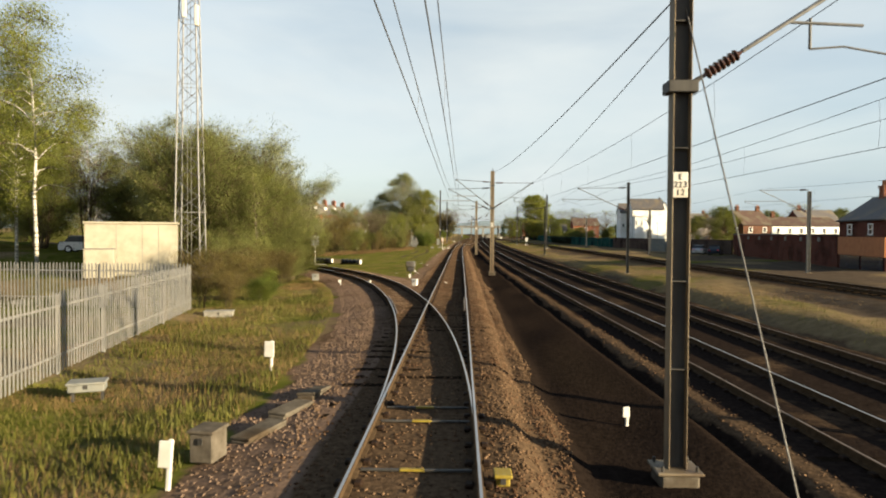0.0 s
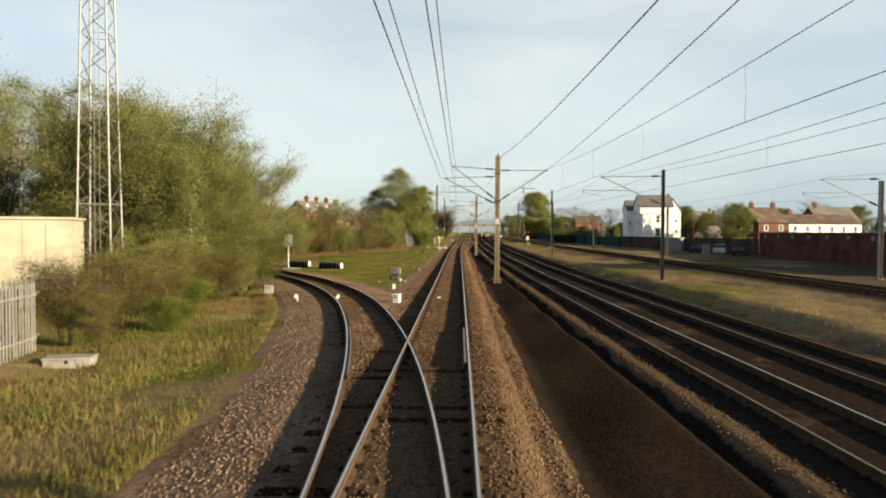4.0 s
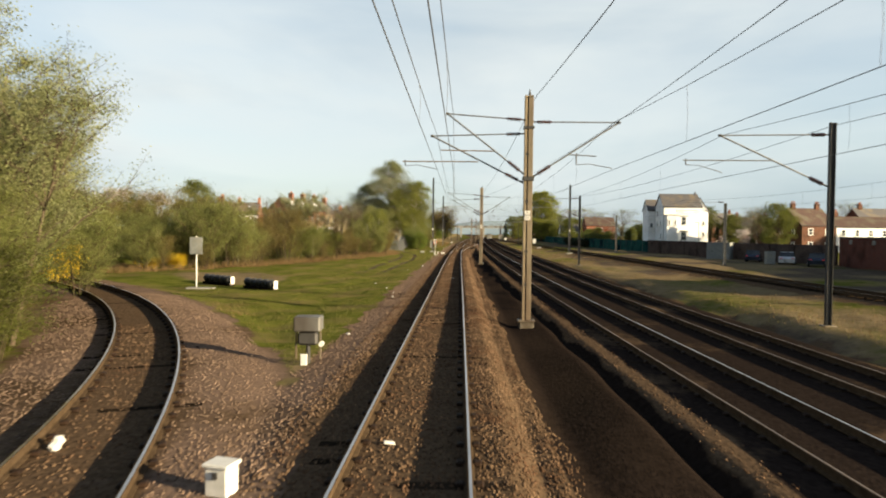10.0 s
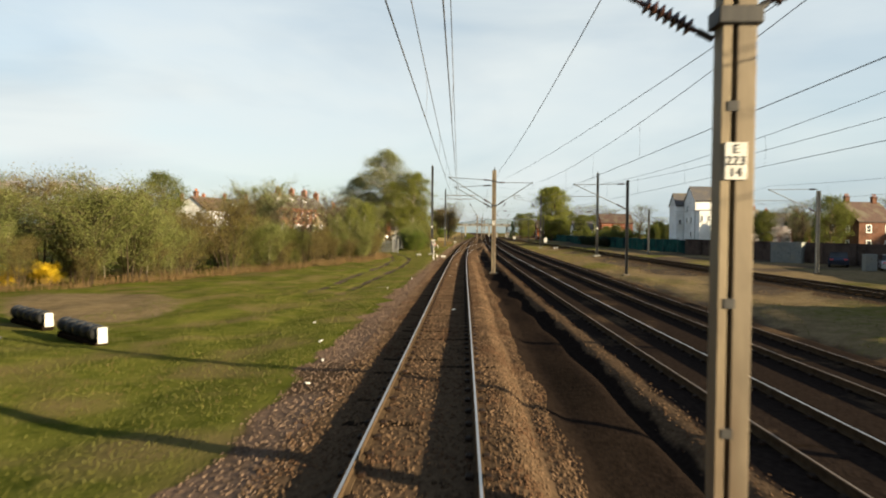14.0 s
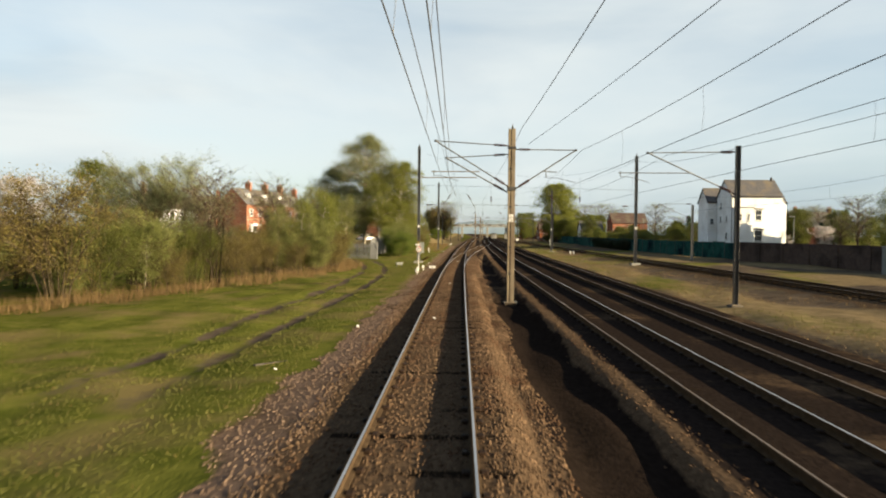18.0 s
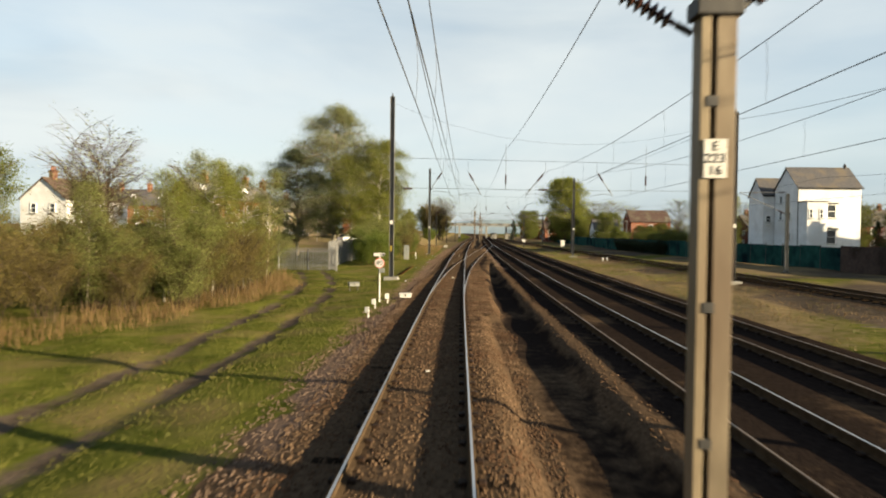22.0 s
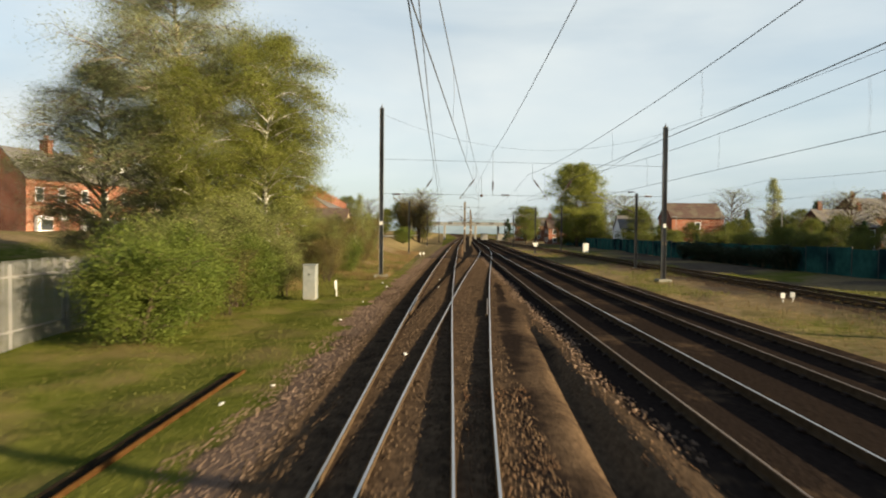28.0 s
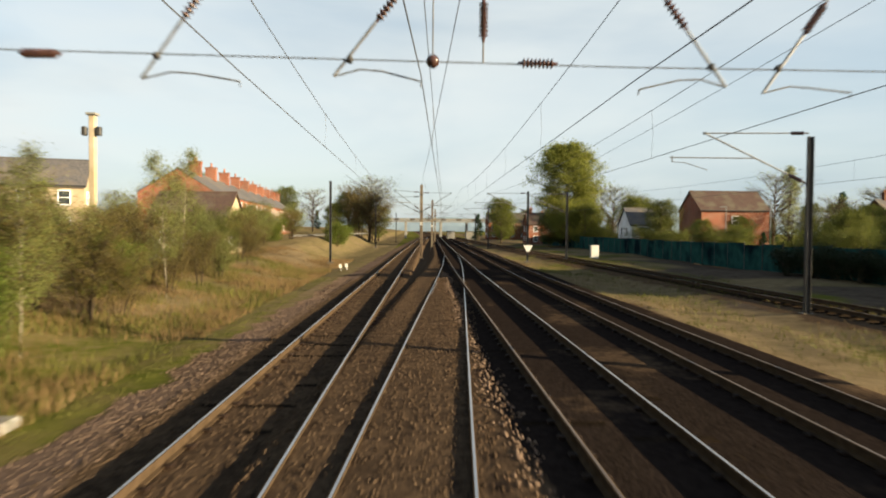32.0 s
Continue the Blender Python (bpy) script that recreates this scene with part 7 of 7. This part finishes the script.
def brick_house(x, y, rz, w, d, eaves, ridge, label, wall=BRICK_RED, roof=SLATE, fronts=2, storeys=2, gable_windows=True, chim=1, z=None, name="brick_house"):
    zz = height(x, y) if z is None else z
    h = thing(name, label, "house", pose(x, y, zz, 0, 0, rz), group="houses")
    gabled(h, w, d, eaves, ridge, wall, roof, parent=h)
    for s in range(storeys):
        zc = eaves * (s + 0.55) / storeys
        for k in range(fronts):
            window(h, w * (k + 0.5) / fronts, 0, zc, 1.1, 1.4, 0)
        if gable_windows:
            for k in range(2):
                window(h, 0, d * (k + 0.7) / 2.4, zc, 0.9, 1.3, 3)
                window(h, w, d * (k + 0.7) / 2.4, zc, 0.9, 1.3, 1)
    dr = part("door", Shape().box(w * 0.5, -0.03, 1.02, 0.9, 0.06, 2.04), DOOR, h)
    part("handle", Shape().box(w * 0.5 + 0.33, -0.08, 1.0, 0.1, 0.05, 0.03), MAST_DARK, dr)
    for k in range(chim):
        chimney(h, w * (0.15 if k == 0 else 0.88), d / 2, ridge - 0.6, ridge + 1.1, pots=3, mat=BRICK_RED if wall in (BRICK_RED, CREAM) else BRICK_VILLA)
    return h


brick_house(44.3, 266.5, 0, 10.0, 8.0, 6.4, 9.3, "orange-lit red brick house with a brown tiled roof", roof=TILE, fronts=1, gable_windows=False, chim=0)
# cream sheet over the east gable stands in for sunlight on the brick
part("gable_render", Shape().box(10.02, 4.0, 3.0, 0.05, 6.5, 5.6), CREAM, bpy.data.objects["brick_house"], "cream panel painting the gable wall pale as sunlit")
brick_house(36.5, 274, 0, 6.5, 6, 4.2, 6.8, "small white cottage behind blossom", wall=RENDER_WHITE, fronts=2, chim=0, name="cottage")
brick_house(30.5, 330, 0, 7, 8, 4.6, 7.4, "brick house beyond the green fence", roof=TILE, fronts=2)
brick_house(97, 291, 15, 13, 11, 7.6, 12.2, "dark brick villa with bay windows and dark roof", wall=BRICK_VILLA, fronts=3, chim=2)
brick_house(71, 172, 12, 8, 9, 5.6, 9.2, "brick house with a hipped dark roof and tall stacks", wall=BRICK_VILLA, fronts=2, roof=TILE, chim=2)
brick_house(79, 173.7, 12, 20, 8, 5.4, 7.6, "long low house with white upper walls and dark roof", wall=RENDER_WHITE, roof=TILE, fronts=6, chim=1)
brick_house(95, 190, 10, 12, 9, 6, 10, "dark brick house among garden trees", wall=BRICK_DARK, fronts=3)
brick_house(75, 268, 8, 12, 9, 5, 8.5, "dark-roofed house beyond hedges", wall=BRICK_DARK, fronts=3, chim=2)
brick_house(92, 255, 8, 14, 9, 5.5, 9.5, "dark-roofed brick house beyond hedges", wall=BRICK_DARK, fronts=3, chim=2)


def terrace(x, y, rz, n, w, d, eaves, ridge, label, dormers=True, wall=BRICK_RED, z=None, plain=False, window_w=1.1):
    """A row of terraced houses, each one a thing of its own."""
    base = pose(x, y, height(x, y) if z is None else z, 0, 0, rz)
    first = None
    for k in range(n):
        m = base @ pose(k * w, 0, 0)
        if first is not None:
            copy_thing(first, m)
            continue
        h = thing("terraced_house", label, "house", m, group="terraced houses")
        gabled(h, w, d, eaves, ridge, wall, SLATE, over=0.02 if n > 1 else 0.2, parent=h)
        window(h, w * 0.27, 0, eaves * 0.75, window_w, 1.6, 0)
        window(h, w * 0.75, 0, eaves * 0.75, window_w, 1.6, 0)
        if plain:
            window(h, w * 0.3, 0, 1.5, 1.1, 1.3, 0)
        bay = None if plain else part("bay_window", Shape().box(w * 0.3, -0.45, 1.35, 2.0, 0.9, 2.5, bevel=0.2), FRAME, h, "white bay window")
        if bay:
            part("pane", Shape().box(w * 0.3, -0.915, 1.55, 1.5, 0.03, 1.2), GLASS, bay)
        dr = part("door", Shape().box(w * 0.78, -0.03, 1.05, 0.95, 0.07, 2.1), DOOR, h)
        part("door_surround", Shape().box(w * 0.78, -0.02, 2.35, 1.25, 0.12, 0.4), FRAME, dr)
        if not plain:
            part("string_course", Shape().box(w / 2, -0.02, eaves * 0.52, w, 0.05, 0.14), CREAM, h)
        if dormers:
            u = 0.42
            yy, zc = d / 2 * u, eaves + (ridge - eaves) * u
            dm = part("dormer", Shape().prism([(-0.65, -0.7), (0.65, -0.7), (0.65, 0.55), (0, 1.15), (-0.65, 0.55)], 1.6, lambda a, b, c: (w * 0.5 + a, yy + c, zc + b)), FRAME, h, "white gabled dormer")
            part("pane", Shape().box(w * 0.5, yy - 0.015, zc + 0.05, 0.7, 0.03, 0.85), GLASS, dm)
        chimney(h, w - 0.3, d / 2, ridge - 0.8, ridge + 1.5, w=0.7, d=1.3, pots=2)
        first = h


# the brick terrace that faces the line across the side street
terrace(-45.8, 211.3, 72, 3, 6.2, 7.6, 6.7, 10.2, "red brick terraced house with white dormers and bays", z=1.6)
terrace(-45.8 + 18.6 * 0.309, 211.3 + 18.6 * 0.951, 72, 1, 6.2, 7.6, 6.3, 9.8, "cream painted terraced house with dark slate roof", dormers=False, wall=CREAM, z=1.6)
terrace(-92.0, 245.0, 4, 4, 6.5, 9.0, 6.4, 10.2, "red brick terraced house with white dormers and bays", z=1.6)
brick_house(-51.0, 180.0, 80, 12, 7, 5.4, 8.1, "white rendered house with a brown roof behind scrub", wall=RENDER_WHITE, roof=TILE, fronts=4, z=1.1, name="rendered_house")
brick_house(-37.9, 234.3, 15, 10, 5, 5.0, 7.5, "cream rendered house with dark slate roof and brick stack", wall=CREAM, roof=SLATE, fronts=3, z=1.6, name="rendered_house")
# gardens' terrace on the west bank, its backs to the line
terrace(-18.0, 244.0, 94, 10, 8.0, 8.0, 4.9, 7.4, "orange-red brick terraced house with tall stacks", dormers=False, z=1.5, plain=True)
brick_house(-20.2, 231.0, 0, 6.6, 7, 3.1, 5.7, "low pale outbuilding with a dark pitched roof", wall=CREAM, roof=TILE, fronts=2, storeys=1, chim=0, z=0.2, name="outbuilding")
pole = thing("chimney_shaft", "pale brick flue stack above the garden houses", "chimney", pose(-17.0, 214.5, 0.4))
part("shaft", Shape().box(0, 0, 4.6, 0.36, 0.36, 9.2, bevel=0.04), CREAM, pole)
part("cap", Shape().box(0, 0, 9.25, 0.6, 0.6, 0.14, bevel=0.02), CONCRETE, pole)
for dx in (-0.45, 0.42):
    part("floodlight", Shape().box(dx, -0.1, 8.2, 0.3, 0.3, 0.55, bevel=0.05), MAST_DARK, pole)


# ---- east boundary ----
def wall_run(name, pts, top, thick, mat, label, pier=0.0):
    """A boundary wall through points, with a coping."""
    w = thing(name, label, "wall", kind="structure")
    for (xa, ya), (xb, yb) in zip(pts, pts[1:]):
        ln, a = math.hypot(xb - xa, yb - ya), math.degrees(math.atan2(yb - ya, xb - xa))
        mx, my = (xa + xb) / 2, (ya + yb) / 2
        part("wall_panel", Shape().box(mx, my, (top - 0.7) / 2, ln, thick, top + 0.7, rz=a), mat, w)
        part("coping", Shape().box(mx, my, top + 0.04, ln + 0.05, thick + 0.1, 0.09, rz=a, bevel=0.02), mat, w)
        if pier:
            for k in range(int(ln / pier)):
                u = (k + 0.5) * pier / ln
                part("pier", Shape().box(xa + (xb - xa) * u, ya + (yb - ya) * u, (top - 0.6) / 2, 0.5, thick + 0.22, top + 0.72, rz=a), mat, w)
    return w


wall_run("wall_east", [(42.5, 108), (38.5, 126), (36.5, 144), (35.0, 156)], 1.75, 0.35, BRICK_BROWN, "dark brown brick boundary wall in shade", pier=4.5)
netting = thing("green_screen_fence", "dark green netted boundary fence on posts", "fence", kind="structure")
fence_pts = [(35.0, 156), (33.0, 178), (31.5, 205), (31.5, 232), (33.0, 262), (34.0, 330)]
for (xa, ya), (xb, yb) in zip(fence_pts, fence_pts[1:]):
    n = max(1, int(math.hypot(xb - xa, yb - ya) / 3))
    for k in range(n):
        u0, u1 = k / n, (k + 1) / n
        px, py, qx, qy = xa + (xb - xa) * u0, ya + (yb - ya) * u0, xa + (xb - xa) * u1, ya + (yb - ya) * u1
        a = math.degrees(math.atan2(qy - py, qx - px))
        zt = 1.75 + random.uniform(-0.08, 0.08)
        part("screen_panel", Shape().box((px + qx) / 2, (py + qy) / 2, (zt - 0.5) / 2, math.hypot(qx - px, qy - py) - 0.06, 0.03, zt + 0.5, rz=a + random.uniform(-1, 1)), GREEN_MESH, netting)
        part("post", Shape().box(px, py, 0.65, 0.08, 0.08, 2.5, bevel=0.01), MAST_DARK, netting)
yard = thing("brick_warehouse", "low flat-roofed dark red brick building with small vents", "building", pose(42.5, 107.5, -0.5, 0, 0, -98))
part("front_wall", Shape().box(19.4, 0.15, 1.6, 38.8, 0.3, 3.2), BRICK_DARK, yard)
part("end_wall", Shape().box(0.15, 6.3, 1.6, 0.3, 12, 3.2), BRICK_DARK, yard)
part("back_wall", Shape().box(19.4, 12.4, 1.6, 38.8, 0.3, 3.2), BRICK_DARK, yard)
part("roof", Shape().box(19.4, 6.3, 3.24, 39.0, 12.8, 0.14, bevel=0.02), SLATE, yard)
for k in range(7):
    vent = part("vent", Shape().box(3 + k * 5.2, -0.03, 2.75, 0.62, 0.1, 0.45, bevel=0.02), CONCRETE, yard, "small pale vent box")
ann = thing("brick_annexe", "dark brick block with an orange fascia over blue doors", "building", pose(37.0, 68.6, -0.5, 0, 0, -98))
part("outer_wall", Shape().box(4.7, 3, 2.2, 9.4, 6, 4.4), BRICK_DARK, ann)
part("fascia", Shape().box(4.7, -0.06, 2.2, 9.4, 0.12, 1.7), ORANGE, ann, "orange painted fascia band")
for k in range(2):
    part("blue_door", Shape().box(2.5 + k * 4.5, -0.04, 0.66, 4.1, 0.08, 1.32), CAR_DARK, ann, "dark blue roller door")
chimney(ann, 2.2, 3.0, 5.8, 7.8, pots=3)
gabled(ann, 9.4, 6, 4.6, 6.7, BRICK_DARK, SLATE, z0=4.4, parent=ann)
for k in range(2):
    window(ann, 2.4 + 4.2 * k, 0, 3.75, 0.9, 1.0, 0)
relay = thing("relay_cabinet", "large pale grey relay cabinet beside the dark wall", "equipment cabinet", pose(36.2, 125.5, -0.5, 0, 0, -42))
part("body", Shape().box(0, 0, 1.15, 3.2, 1.2, 2.3, bevel=0.02), GREY_BOX, relay)
part("lid", Shape().box(0, 0, 2.33, 3.35, 1.35, 0.08, bevel=0.02), GREY_BOX, relay)
for k in range(3):
    dr = part("door", Shape().box(-1.05 + 1.05 * k, -0.61, 1.15, 0.98, 0.03, 2.0, bevel=0.008), GREY_BOX, relay)
    part("handle", Shape().box(-0.75 + 1.05 * k, -0.64, 1.15, 0.04, 0.03, 0.2), MAST_DARK, dr)
low_box(36.0, 110.0, 0, 1.0, 0.6, 1.5, 0.0, GREY_BOX, "grey upright cabinet beside parked cars", "equipment_cabinet")


def street_pole(x, y, h, label, lamp=True):
    p = thing("street_lamp", label, "street lamp", pose(x, y, height(x, y)), group="street lamps")
    part("pole", Shape().rod((0, 0, 0), (0, 0, h), 0.07, 0.045), GREY_BOX, p)
    if lamp:
        part("lamp_head", Shape().box(-0.3, 0, h, 0.8, 0.2, 0.1, bevel=0.03), GREY_BOX, p)


for x, y, h in ((44, 224, 7), (52, 262, 7.5), (38, 246, 6), (60, 200, 6.5), (49, 170, 6)):
    street_pole(x, y, h, "thin grey street lamp beyond the boundary fence")


# ---- the distance ----
bridge = thing("footbridge", "pale lattice-sided footbridge across the lines", "footbridge")
part("deck", Shape().box(16, 430, 5.9, 64, 2.4, 0.4), CONCRETE, bridge)
for y in (428.9, 431.1):
    part("parapet", Shape().box(16, y, 7.1, 64, 0.06, 0.1).box(16, y, 6.3, 64, 0.06, 0.1), STAINED, bridge)
    for k in range(32):
        part("panel", Shape().box(-15 + 2 * k, y, 6.7, 1.8, 0.05, 0.85), CONCRETE if k % 3 else STAINED, bridge)
for x in (-14, 0.5, 14, 24, 34, 46):
    part("pier", Shape().box(x, 430, 2.6, 0.9, 1.8, 6.4, bevel=0.05), CONCRETE, bridge)
brick_house(30, 408, 0, 14, 10, 6, 9.5, "station building of red brick with a slate roof", fronts=4, name="station_building")
brick_house(46, 396, 0, 12, 10, 5, 8.5, "brick building beside the far platform", fronts=3, name="station_building")
for x in (19.5, 13.0):
    pl = thing("lineside_hut", "small pale hut beside the distant lines", "hut", pose(x + 3, 398, -0.4))
    part("outer_wall", Shape().box(0, 0, 1.3, 2.6, 3, 2.6), CONCRETE, pl)
    part("roof", Shape().box(0, 0, 2.7, 3.0, 3.4, 0.2, bevel=0.04), SLATE, pl)
hill = thing("backdrop_hills", "low hazy wooded hills on the horizon", "hills", kind="structure")
hs = Shape()
for k, (yy, amp, s) in enumerate(((1500, 26, 0.004), (2300, 50, 0.0023))):
    xs = np.arange(-2200, 2200, 40.0)
    zs = amp * (0.65 + 0.35 * waves(xs, xs * 0 + 3 * k, s * 3, 30 + k))
    n = len(xs)
    hs.add([(float(x), yy, -5) for x in xs] + [(float(x), yy + 120, max(3.0, float(z))) for x, z in zip(xs, zs)], [(i, i + 1, n + i + 1, n + i) for i in range(n - 1)])
part("ridge", hs, HILL, hill)
